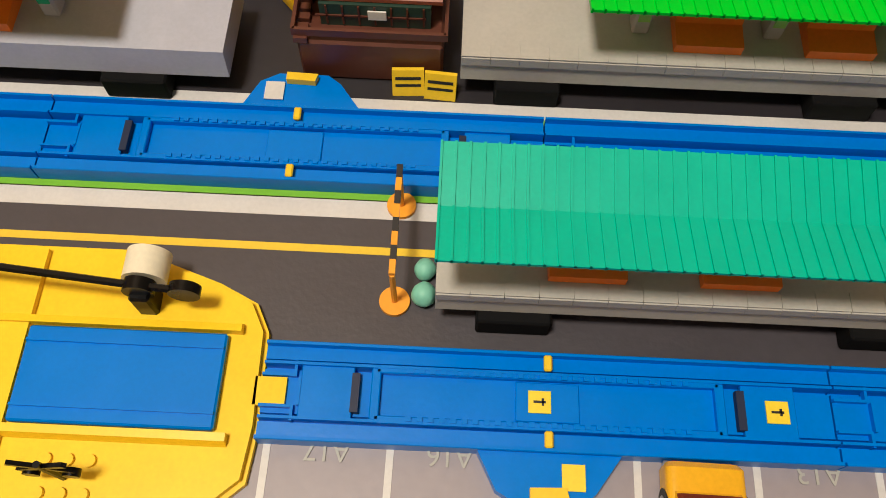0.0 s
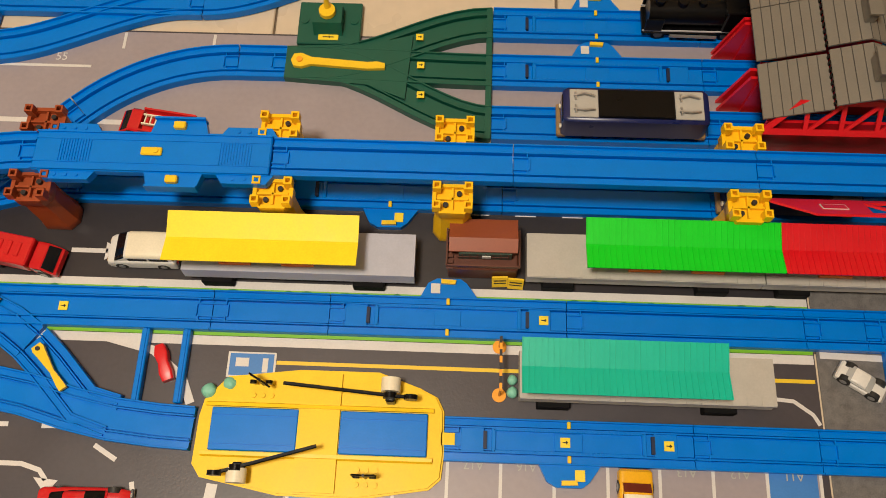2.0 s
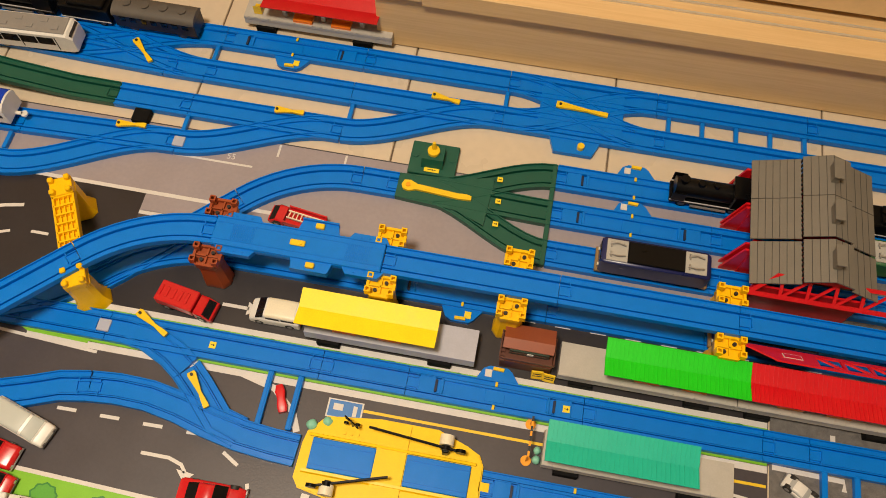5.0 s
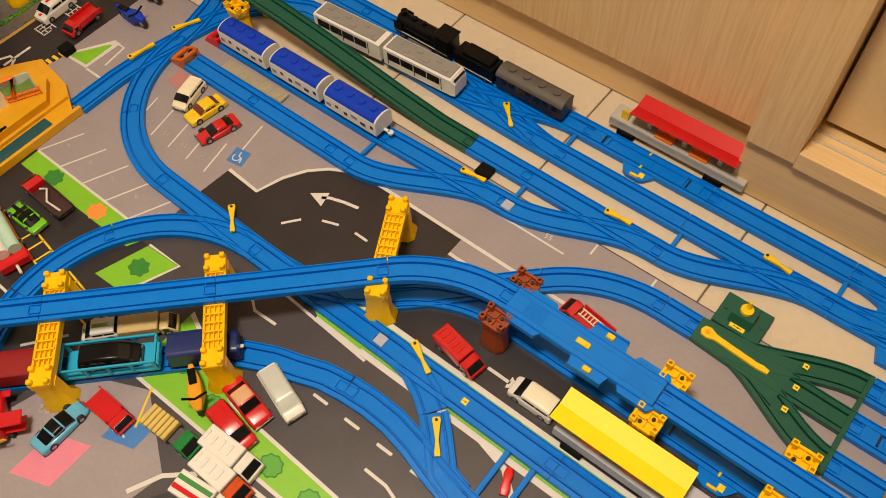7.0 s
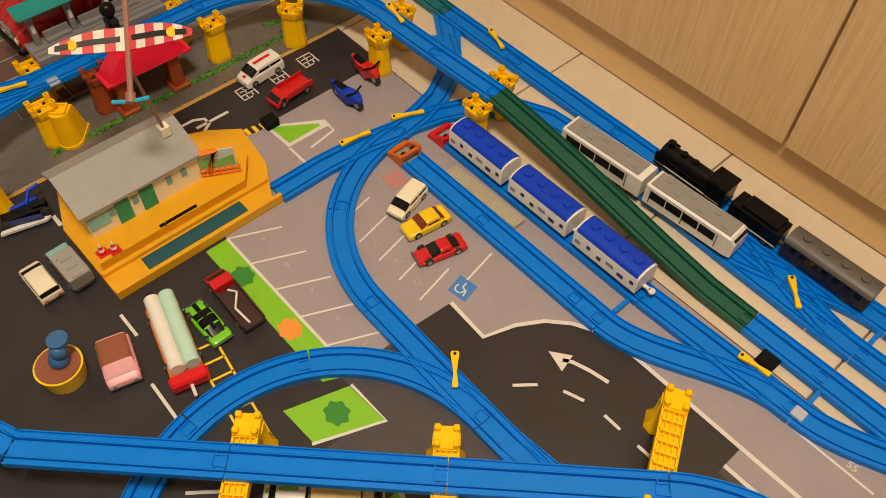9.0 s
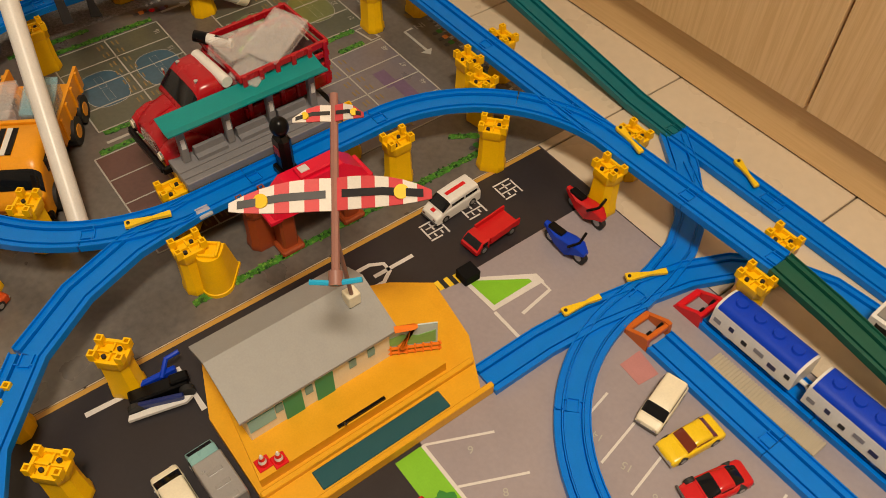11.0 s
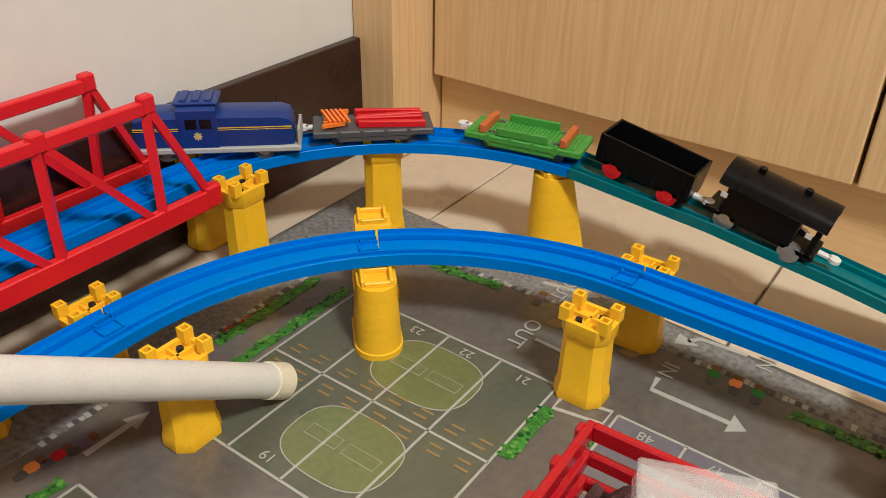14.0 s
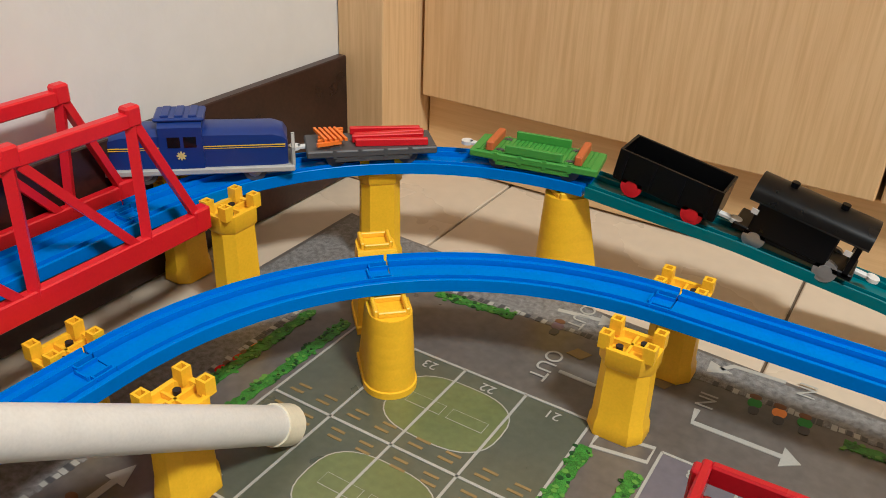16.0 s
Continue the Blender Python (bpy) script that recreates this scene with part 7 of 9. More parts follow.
for k in range(26):
    box(bm, -0.0455 + k * 0.0036, 0, 0.0158, 0.0028, 0.034, 0.0010)
part("plank_deck", bm, mat("wagon_green", (0.08, 0.30, 0.04), 0.4), g, smoothed=False)["kind"] = "stuff"
for s in (-1, 1):
    bm = bmesh.new()
    box(bm, s * 0.036, 0, 0.0195, 0.006, 0.035, 0.008, 0.001)
    part("bolster", bm, mat("rust_orange_plastic", (0.50, 0.13, 0.03), 0.45), g, "rust orange bolster")
    bm = bmesh.new()
    box(bm, 0, s * 0.0165, 0.0195, 0.046, 0.003, 0.007, 0.0006)
    part("side_rail", bm, mat("wagon_green", (0.08, 0.30, 0.04), 0.4), g)


def ramp_wagon(x, y, z, ry, closed):
    c = stock("goods_wagon", "black toy covered van with silver wheels" if closed else "black toy open wagon with red wheels", x, y, z, 180, ry)
    L = 0.088 if closed else 0.082
    bm = bmesh.new()
    box(bm, 0, 0, 0.0115, L, 0.030, 0.005, 0.0008)
    part("chassis", bm, BLACK, c)
    bm = bmesh.new()
    if closed:
        n = 10
        box(bm, 0.004, 0, 0.026, L * 0.66, 0.031, 0.028, 0.0012)
        part("body", bm, BLACK, c)
        for q in (-1, 1):
            bm = bmesh.new()
            box(bm, -L * 0.44, q * 0.013, 0.028, 0.004, 0.004, 0.034)
            part("veranda_post", bm, BLACK, c)
        bm = bmesh.new()
        box(bm, -L * 0.44, 0, 0.020, 0.003, 0.028, 0.012)
        part("veranda_rail", bm, BLACK, c)
        bm = bmesh.new()
        arch = [(0.0200 * math.cos(math.pi * k / n), 0.039 + 0.0125 * math.sin(math.pi * k / n)) for k in range(n + 1)]
        extrude_x(bm, arch + [(u * 0.93, w - 0.002) for u, w in arch[::-1]], -L * 0.50, L * 0.46)
        part("roof", bm, BLACK, c)
        for fx in (-0.018, 0.018):
            bm = bmesh.new()
            cyl(bm, fx, 0, 0.0525, 0.003, 0.005, 12)
            part("roof_vent", bm, BLACK, c)
        for s in (-1, 1):
            for fx in (-L * 0.38, L * 0.38):
                bm = bmesh.new()
                box(bm, fx, s * 0.0182, 0.030, 0.005, 0.0008, 0.004)
                part("white_mark", bm, INKWHITE, c)
    else:
        for s in (-1, 1):
            bm = bmesh.new()
            extrude_x(bm, [(s * 0.014, 0.013), (s * 0.016, 0.013), (s * 0.0185, 0.036), (s * 0.0165, 0.036)], -L / 2, L / 2)
            side = part("side_board", bm, BLACK, c)
            for k in range(4):
                bm = bmesh.new()
                box(bm, -L * 0.42 + k * L * 0.28, s * 0.0175, 0.024, 0.002, 0.0016, 0.022)
                part("stanchion", bm, BLACK, side)
            bm = bmesh.new()
            box(bm, s * (L / 2 - 0.001), 0, 0.024, 0.002, 0.032, 0.024)
            part("end_board", bm, BLACK, c)
        bm = bmesh.new()
        box(bm, 0, 0, 0.016, L - 0.003, 0.028, 0.004)
        part("bed_floor", bm, BLACK, c)
    bogies(c, L, r=0.0085, rim=SILVER if closed else RED, wheel_m=SILVER if closed else RED, gauge=0.026)
    hook(c, L, z=0.012)
    hook(c, -L - 0.002, z=0.012) if not closed else None
    return c


ramp_wagon(-1.908, 0.721, 0.0795 + RZ, -10.5, False)
ramp_wagon(-1.813, 0.729, 0.0605 + RZ, -11.5, True)

# car carrier train below the viaduct


def diag(s):
    return -0.765 - s * 0.7118, 0.134 - s * 0.7023


x, y = diag(0.012)
n1 = stock("diesel_locomotive", "navy blue toy locomotive pulling a car carrier", x, y, RZ, 45)
part("body", hull(bmesh.new(), [(-0.042, 0.018, 0.010, 0.040, 0.003), (0.010, 0.018, 0.010, 0.042, 0.003), (0.012, 0.0165, 0.010, 0.034, 0.003), (0.046, 0.016, 0.010, 0.032, 0.003)]), mat("deep_blue_plastic", (0.008, 0.02, 0.13), 0.35), n1)
bm = bmesh.new()
box(bm, 0, 0, 0.0085, 0.096, 0.034, 0.004, 0.001)
part("chassis", bm, NAVY, n1)
bogies(n1, 0.09)
hook(n1, -0.10)
x, y = diag(0.130)
n2 = stock("car_carrier_wagon", "sky blue toy car carrier wagon loaded with a black car", x, y, RZ, 45)
bm = bmesh.new()
box(bm, 0, 0, 0.012, 0.122, 0.040, 0.006, 0.001)
for s in (-1, 1):
    box(bm, 0, s * 0.0195, 0.034, 0.122, 0.003, 0.005, 0.0008)
    box(bm, s * 0.060, 0, 0.034, 0.003, 0.040, 0.005, 0.0008)
    for k in range(5):
        box(bm, -0.058 + k * 0.029, s * 0.0195, 0.023, 0.004, 0.003, 0.020)
part("frame", bm, SKYBLUE, n2)
bm = bmesh.new()
box(bm, 0, 0, 0.0085, 0.115, 0.036, 0.003)
part("pink_base", bm, INKPINK, n2)
bogies(n2, 0.12)
bc = car(x, y, 45, BLACK, "black toy car riding on the car carrier", 0.078, 0.030, 0.028, "van", z=RZ + 0.015)
x, y = diag(0.258)
n3 = stock("goods_wagon", "dark red toy covered wagon", x, y, RZ, 45)
part("body", hull(bmesh.new(), [(-0.055, 0.019, 0.010, 0.038, 0.002), (0.055, 0.019, 0.010, 0.038, 0.002)]), mat("dark_red_plastic", (0.26, 0.008, 0.010), 0.4), n3)
bogies(n3, 0.11)
hook(n3, -0.11)


# ---- large toys on the second mat ----
def red_pickup():
    t = empty_thing("toy_pickup_truck", "large red toy pickup truck with a crate bed full of boxes", "toy truck", (-1.735, 0.268, 0.049), -88)
    t.scale = (0.86, 0.86, 0.90)
    body = mat("glossy_dark_red_plastic", (0.40, 0.006, 0.012), 0.26, bump=0.04)
    part("body", shell(bmesh.new(), [(-0.020, 0.050, 0.022, 0.079, 0.22), (0.030, 0.050, 0.022, 0.081, 0.30), (0.058, 0.049, 0.022, 0.081, 0.42), (0.085, 0.047, 0.022, 0.078, 0.46), (0.110, 0.044, 0.022, 0.072, 0.48), (0.126, 0.040, 0.024, 0.064, 0.50), (0.134, 0.036, 0.026, 0.055, 0.52)]), body, t)
    cab = [(0.014, 0.043, 0.074, 0.092, 0.30), (0.020, 0.0445, 0.074, 0.110, 0.34), (0.036, 0.0445, 0.074, 0.117, 0.38), (0.058, 0.0430, 0.074, 0.116, 0.38), (0.065, 0.0425, 0.074, 0.111, 0.38), (0.088, 0.0455, 0.072, 0.080, 0.36)]
    c = part("cab", shell(bmesh.new(), cab), body, t)
    part("windscreen", shell_patch(bmesh.new(), cab, 0.0672, 0.0842, 34, 146), WINDOW, c, "dark curved windscreen")
    part("rear_window", shell_patch(bmesh.new(), cab, 0.0146, 0.0188, 50, 130), WINDOW, c)
    for a0, a1 in ((2, 14), (166, 178)):
        part("side_window", shell_patch(bmesh.new(), cab, 0.026, 0.058, a0, a1), WINDOW, c)
    bm = bmesh.new()
    tube(bm, [(0.090, 0, 0.0775), (0.110, 0, 0.0725), (0.127, 0, 0.0636)], 0.0016, 8)
    part("bonnet_ridge", bm, body, t)
    for s in (-1, 1):
        f = part("fender", shell(bmesh.new(), [(0.062, 0.006, 0.028, 0.036, 0.6), (0.072, 0.011, 0.026, 0.050, 0.6), (0.090, 0.0135, 0.024, 0.060, 0.62), (0.110, 0.0135, 0.024, 0.062, 0.62), (0.126, 0.0115, 0.026, 0.057, 0.62), (0.136, 0.0080, 0.030, 0.050, 0.62)]), body, t)
        f.location = (0, s * 0.0420, 0)
        bm = bmesh.new()
        cyl(bm, 0.1365, s * 0.0420, 0.0420, 0.0075, 0.005, 20, axis="x")
        lamp = part("headlight", bm, CHROME, t, "chrome headlight")
        bm = bmesh.new()
        cyl(bm, 0.1393, s * 0.0420, 0.0420, 0.0058, 0.002, 18, axis="x")
        part("lens", bm, CREAM, lamp)
        bm = bmesh.new()
        box(bm, 0.040, s * 0.0515, 0.062, 0.008, 0.002, 0.003, 0.0006)
        part("door_handle", bm, CHROME, t, "chrome door handle")
        bm = bmesh.new()
        tube(bm, [(0.072, s * 0.046, 0.080), (0.072, s * 0.053, 0.090)], 0.0014, 6)
        box(bm, 0.072, s * 0.0545, 0.092, 0.003, 0.006, 0.008, 0.001)
        part("wing_mirror", bm, CHROME, t)
    for k in range(5):
        bm = bmesh.new()
        box(bm, 0.1342, 0, 0.034 + k * 0.0038, 0.0036, 0.050 - 0.003 * k, 0.0014, 0.0005)
        part("grille_bar", bm, CHROME, t, "chrome grille bar")
    bm = bmesh.new()
    box(bm, 0.142, 0, 0.026, 0.008, 0.106, 0.012, 0.003)
    for s in (-1, 1):
        box(bm, 0.137, s * 0.053, 0.026, 0.014, 0.006, 0.012, 0.002)
    part("bumper", bm, BLACK, t, "black bumper")
    bm = bmesh.new()
    box(bm, -0.060, 0, 0.047, 0.140, 0.112, 0.006, 0.001)
    part("bed_floor", bm, body, t)
    for s in (-1, 1):
        for zz, hh in ((0.058, 0.016), (0.079, 0.008), (0.096, 0.008), (0.113, 0.010)):
            bm = bmesh.new()
            box(bm, -0.060, s * 0.0555, zz, 0.142, 0.0045, hh, 0.001)
            part("side_slat", bm, body, t)
            bm = bmesh.new()
            box(bm, -0.060 + s * 0.0690, 0, zz, 0.0045, 0.108, hh, 0.001)
            part("end_slat", bm, body, t)
        for k in range(6):
            bm = bmesh.new()
            box(bm, -0.124 + k * 0.0256, s * 0.0585, 0.083, 0.007, 0.004, 0.070, 0.001)
            part("stake", bm, body, t)
    for fx in (0.102, -0.100):
        for s in (-1, 1):
            bm = bmesh.new()
            cyl(bm, fx, s * 0.047, 0.016, 0.023, 0.016, 28, axis="y")
            o = part("wheel", bm, TYRE, t)
            bm = bmesh.new()
            cyl(bm, fx, s * 0.0475, 0.016, 0.013, 0.0165, 20, axis="y")
            part("hub", bm, RED, o, "red hub")
    for q in (-0.026, 0.026):
        bm = bmesh.new()
        cyl(bm, 0.058, q, 0.1150, 0.003, 0.005, 10)
        part("roof_lamp", bm, CHROME, t)
    return t


red_pickup()
for x, y in ((-1.771, 0.180), (-1.700, 0.182), (-1.771, 0.352), (-1.700, 0.354)):
    b = empty_thing("support_block", "yellow plastic block propping up the red pickup", "toy block", (x, y, 0), 0, "support blocks")
    bm = bmesh.new()
    box(bm, 0, 0, 0.0195, 0.030, 0.026, 0.039, 0.003)
    for sx in (-1, 1):
        box(bm, sx * 0.018, 0, 0.010, 0.010, 0.020, 0.020, 0.002)
    part("block", bm, YELLOW, b)
CLEAR = glass("milky_clear_plastic", (0.78, 0.75, 0.74), 0.12, 0.22)


def clear_box(x, y, z, sx, sy, sz, rx, ry, rz, tint, label, fill=None):
    b = empty_thing("storage_box", label, "plastic box", group="clear boxes")
    b.matrix_world = pose(x, y, z, rx, ry, rz)
    bm = bmesh.new()
    box(bm, 0, 0, 0, sx, sy, sz, 0.002)
    part("case", bm, tint, b)
    bm = bmesh.new()
    box(bm, 0, 0, sz / 2 + 0.001, sx * 1.02, sy * 1.02, 0.003, 0.001)
    part("lid", bm, tint, b)
    bm = bmesh.new()
    for k in (-1, 0, 1):
        box(bm, k * sx * 0.25, 0, 0.0, 0.0012, sy * 0.95, sz * 0.8)
    box(bm, 0, 0, 0.0, sx * 0.95, 0.0012, sz * 0.8)
    part("divider", bm, CLEAR, b)
    if fill:
        bm = bmesh.new()
        box(bm, sx * 0.1, sy * 0.12, -sz * 0.1, sx * 0.5, sy * 0.45, sz * 0.5, 0.002, rz=20)
        part("contents", bm, fill, b, "green wrapped contents")
    return b


clear_box(-1.721, 0.330, 0.158, 0.048, 0.072, 0.013, 14, 4, 26, CLEAR, "clear plastic divided box tipped on the load")
clear_box(-1.740, 0.296, 0.150, 0.040, 0.082, 0.018, -12, 14, 14, CLEAR, "clear plastic box with green contents", mat("neon_green_paper", (0.25, 0.75, 0.15), 0.5))
clear_box(-1.706, 0.284, 0.138, 0.036, 0.048, 0.022, 8, 14, 38, CLEAR, "small clear plastic box in the truck bed")
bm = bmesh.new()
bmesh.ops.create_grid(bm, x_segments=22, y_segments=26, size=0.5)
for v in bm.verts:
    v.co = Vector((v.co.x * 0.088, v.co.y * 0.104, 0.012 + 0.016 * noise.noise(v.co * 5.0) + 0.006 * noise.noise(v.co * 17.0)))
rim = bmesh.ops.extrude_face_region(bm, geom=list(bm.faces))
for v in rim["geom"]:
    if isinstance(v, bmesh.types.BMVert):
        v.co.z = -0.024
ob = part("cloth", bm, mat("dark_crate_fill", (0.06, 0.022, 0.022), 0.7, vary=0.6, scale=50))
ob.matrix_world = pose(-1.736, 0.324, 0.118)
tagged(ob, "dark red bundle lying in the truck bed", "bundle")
bm = bmesh.new()
cyl(bm, 0, 0, 0, 0.0062, 0.034, 18, axis="x", mi=0)
cyl(bm, -0.022, 0, 0, 0.0072, 0.016, 18, axis="x", mi=1)
box(bm, 0.004, 0, 0.0060, 0.016, 0.003, 0.0010, mi=1)
ob = part("marker_tube", bm, [WHITE, BLACK])
ob.matrix_world = pose(-1.756, 0.272, 0.160, 0, 6, 42)
tagged(ob, "white tube with a black cap on the truck load", "tube")
bm = bmesh.new()
tube(bm, [(-0.034, 0, 0), (-0.033, 0, 0), (0, 0, 0.0006), (0.033, 0, 0), (0.034, 0, 0)], 0.0070, 22)
ob = part("paper_roll", bm, WHITE)
ob.matrix_world = pose(-1.727, 0.2455, 0.150, 0, 0, 5)
tagged(ob, "white paper roll lying behind the truck cab", "paper roll")


def dump_truck():
    t = empty_thing("toy_dump_truck", "large orange yellow toy dump truck with striped roof", "toy truck", (-1.842, 0.022, 0.0), -31)
    t.scale = (1.05, 1.05, 1.05)
    y = mat("amber_yellow_plastic", (0.80, 0.33, 0.008), 0.35, bump=0.04)
    cab = [(-0.016, 0.040, 0.014, 0.078, 0.20), (-0.006, 0.0425, 0.014, 0.083, 0.22), (0.040, 0.0430, 0.014, 0.081, 0.22), (0.052, 0.0428, 0.014, 0.074, 0.22), (0.064, 0.0435, 0.014, 0.050, 0.20), (0.072, 0.0425, 0.014, 0.044, 0.20), (0.075, 0.0400, 0.014, 0.036, 0.22)]
    c = part("cab", shell(bmesh.new(), cab), y, t)
    part("windscreen", shell_patch(bmesh.new(), cab, 0.0525, 0.0635, 30, 150), WINDOW, c, "black windscreen")
    for k, m in ((0.0125, SKYBLUE), (0.004, BLACK), (-0.0035, WHITE), (-0.0095, BLACK)):
        bm = bmesh.new()
        box(bm, 0.017, -k, 0.0826, 0.044, 0.0062, 0.0014)
        part("roof_stripe", bm, m, c)
    for s in (-1, 1):
        for k, w in ((0.004, 0.018), (0.028, 0.018)):
            bm = bmesh.new()
            box(bm, k, s * 0.0428, 0.060, w, 0.0016, 0.018, 0.0006)
            part("side_window", bm, WINDOW, c)
        bm = bmesh.new()
        box(bm, 0.074, s * 0.030, 0.030, 0.003, 0.014, 0.006, 0.001)
        part("headlight", bm, CREAM, t)
    bm = bmesh.new()
    box(bm, 0.074, 0, 0.019, 0.008, 0.092, 0.012, 0.002)
    part("bumper", bm, BLACK, t, "black bumper")
    bm = bmesh.new()
    box(bm, 0.0755, 0, 0.030, 0.001, 0.026, 0.004)
    part("lettering_bar", bm, mat("brown_bumper", (0.25, 0.09, 0.01), 0.45), t)
    bm = bmesh.new()
    box(bm, -0.088, 0, 0.030, 0.118, 0.078, 0.006, 0.001)
    part("bed_floor", bm, y, t)
    for s in (-1, 1):
        bm = bmesh.new()
        extrude_y(bm, [(-0.148, 0.028), (-0.030, 0.028), (-0.028, 0.064), (-0.146, 0.060)], s * 0.041 - 0.002, s * 0.041 + 0.002)
        for k in range(4):
            box(bm, -0.132 + k * 0.030, s * 0.044, 0.045, 0.005, 0.003, 0.030)
        part("bed_side", bm, y, t)
    bm = bmesh.new()
    box(bm, -0.020, 0, 0.052, 0.005, 0.086, 0.058, 0.001)
    part("headboard", bm, y, t)
    for fx in (0.040, -0.070, -0.112):
        for s in (-1, 1):
            bm = bmesh.new()
            cyl(bm, fx, s * 0.041, 0.018, 0.018, 0.012, 26, axis="y")
            o = part("wheel", bm, TYRE, t)
            bm = bmesh.new()
            cyl(bm, fx, s * 0.0415, 0.018, 0.009, 0.0125, 18, axis="y")
            part("hub", bm, y, o)
    return t


dump_truck()
clear_box(-1.902, 0.034, 0.066, 0.062, 0.040, 0.046, 6, 8, -31, CLEAR, "clear plastic box with pale contents in the dump truck", mat("pale_pink_paper", (0.6, 0.45, 0.4), 0.5))
clear_box(-1.882, 0.074, 0.068, 0.062, 0.038, 0.046, -6, 8, -29, glass("pale_blue_clear_plastic", (0.35, 0.62, 0.72), 0.15, 0.30), "pale blue clear plastic box in the dump truck")


# raised platform with teal canopy
def raised_platform():
    p = empty_thing("raised_platform", "grey toy platform on piers with a deep teal canopy", "toy platform", (-1.668, 0.258, 0))
    g = mat("slate_grey_plastic", (0.20, 0.20, 0.215), 0.45)
    bm = bmesh.new()
    box(bm, 0, 0, 0.078, 0.062, 0.205, 0.012, 0.001)
    box(bm, 0.022, 0, 0.0850, 0.002, 0.203, 0.0012)
    box(bm, 0.010, 0, 0.0850, 0.002, 0.203, 0.0012)
    part("deck", bm, g, p)
    for yy in (-0.085, -0.028, 0.028, 0.085):
        bm = bmesh.new()
        box(bm, -0.006, yy, 0.110, 0.009, 0.009, 0.052, 0.001)
        box(bm, -0.0012, yy, 0.112, 0.0008, 0.005, 0.014, mi=1)
        part("post", bm, [g, WHITE], p)
    bm = bmesh.new()
    extrude_y(bm, [(-0.024, 0.141), (0.0, 0.136), (0.012, 0.139), (0.012, 0.141), (0.0, 0.138), (-0.024, 0.143)], -0.102, 0.102)
    part("canopy", bm, TEAL2, p, smoothed=False)
    for yy in (-0.055, 0.0, 0.055):
        bm = bmesh.new()
        extrude_y(bm, [(-0.012, 0.084), (0.004, 0.084), (0.004, 0.089), (-0.003, 0.090), (-0.003, 0.099), (-0.008, 0.099), (-0.012, 0.092)], yy - 0.019, yy + 0.019)
        part("bench", bm, g, p)
    for yy in (-0.09, 0.08):
        bm = bmesh.new()
        box(bm, -0.012, yy, 0.036, 0.026, 0.022, 0.072, 0.003)
        part("pier_leg", bm, YELLOW, p, "yellow pier under the deck")
    return p


raised_platform()


def red_station():
    p = empty_thing("red_station", "glossy red toy station roof on brown piers beside the loop", "toy building", (-1.568, 0.270, 0))
    pink = mat("crimson_plastic", (0.68, 0.004, 0.035), 0.35)
    bm = bmesh.new()
    loft(bm, [[(-0.014, -0.058, 0.066), (0.024, -0.058, 0.066), (0.020, -0.052, 0.078), (-0.010, -0.052, 0.078)], [(-0.018, -0.035, 0.066), (0.027, -0.035, 0.066), (0.018, -0.030, 0.098), (-0.010, -0.030, 0.098)],
              [(-0.018, 0.045, 0.066), (0.027, 0.045, 0.066), (0.018, 0.040, 0.098), (-0.010, 0.040, 0.098)], [(-0.014, 0.070, 0.066), (0.024, 0.070, 0.066), (0.020, 0.062, 0.080), (-0.010, 0.062, 0.080)]])
    part("roof", bm, pink, p)
    bm = bmesh.new()
    box(bm, 0.004, 0.012, 0.1005, 0.020, 0.050, 0.006, 0.0015)
    part("roof_ridge", bm, pink, p)
    for yy in (-0.055, 0.066):
        bm = bmesh.new()
        box(bm, 0.005, yy, 0.0655, 0.040, 0.016, 0.006, 0.001)
        part("eave", bm, pink, p)
    bm = bmesh.new()
    box(bm, 0.004, -0.004, 0.1040, 0.010, 0.011, 0.001)
    part("label_plate", bm, INKWHITE, p, "white printed label")
    for yy in (-0.040, 0.045):
        bm = bmesh.new()
        box(bm, 0.006, yy, 0.033, 0.024, 0.020, 0.066, 0.003)
        box(bm, 0.006, yy, 0.004, 0.034, 0.030, 0.008, 0.002)
        part("pier_leg", bm, BROWN, p, "brick brown pier")
    return p


red_station()


def signal_toy():
    s = empty_thing("toy_signal", "black plastic toy signal standing on the loop track", "toy signal", (-1.600, 0.262, EZ + 0.0064))
    s.scale = (1.15, 1.15, 1.25)
    bm = bmesh.new()
    box(bm, 0, 0, 0.004, 0.022, 0.020, 0.008, 0.001)
    box(bm, 0, 0, 0.027, 0.020, 0.014, 0.040, 0.004)
    box(bm, -0.011, 0, 0.024, 0.008, 0.010, 0.026, 0.002)
    bmesh.ops.create_uvsphere(bm, u_segments=16, v_segments=10, radius=0.0095, matrix=pose(0, 0, 0.056))
    part("case", bm, BLACK, s)
    bm = bmesh.new()
    box(bm, 0, -0.0074, 0.030, 0.010, 0.0008, 0.008)
    part("plate", bm, mat("dull_red_print", (0.3, 0.03, 0.03), 0.5), s)
    return s


signal_toy()


# ---- pipe stand with webbing ----
def pipe(a, b, r, label):
    bm = bmesh.new()
    tube(bm, [a, lerp(a, b, 0.5), b], r, 24)
    ob = tagged(part("white_pipe", bm, WHITE), label, "pipe", "white pipes")
    bm = bmesh.new()
    d = (Vector(b) - Vector(a)).normalized()
    tube(bm, [tuple(Vector(a) - d * 0.0005), tuple(Vector(a) + d * 0.016)], r * 1.09, 24)
    part("end_cap", bm, CREAM, ob, "cream end cap")
    return ob


pipe((-1.702, 0.037, 0.012), (-2.15, 0.153, 0.408), 0.0115, "white plastic pipe leaning over the toy loop")
pipe((-2.035, 0.428, 0.0125), (-2.0275, 0.164, 0.200), 0.0120, "white plastic pipe resting on the play mat")


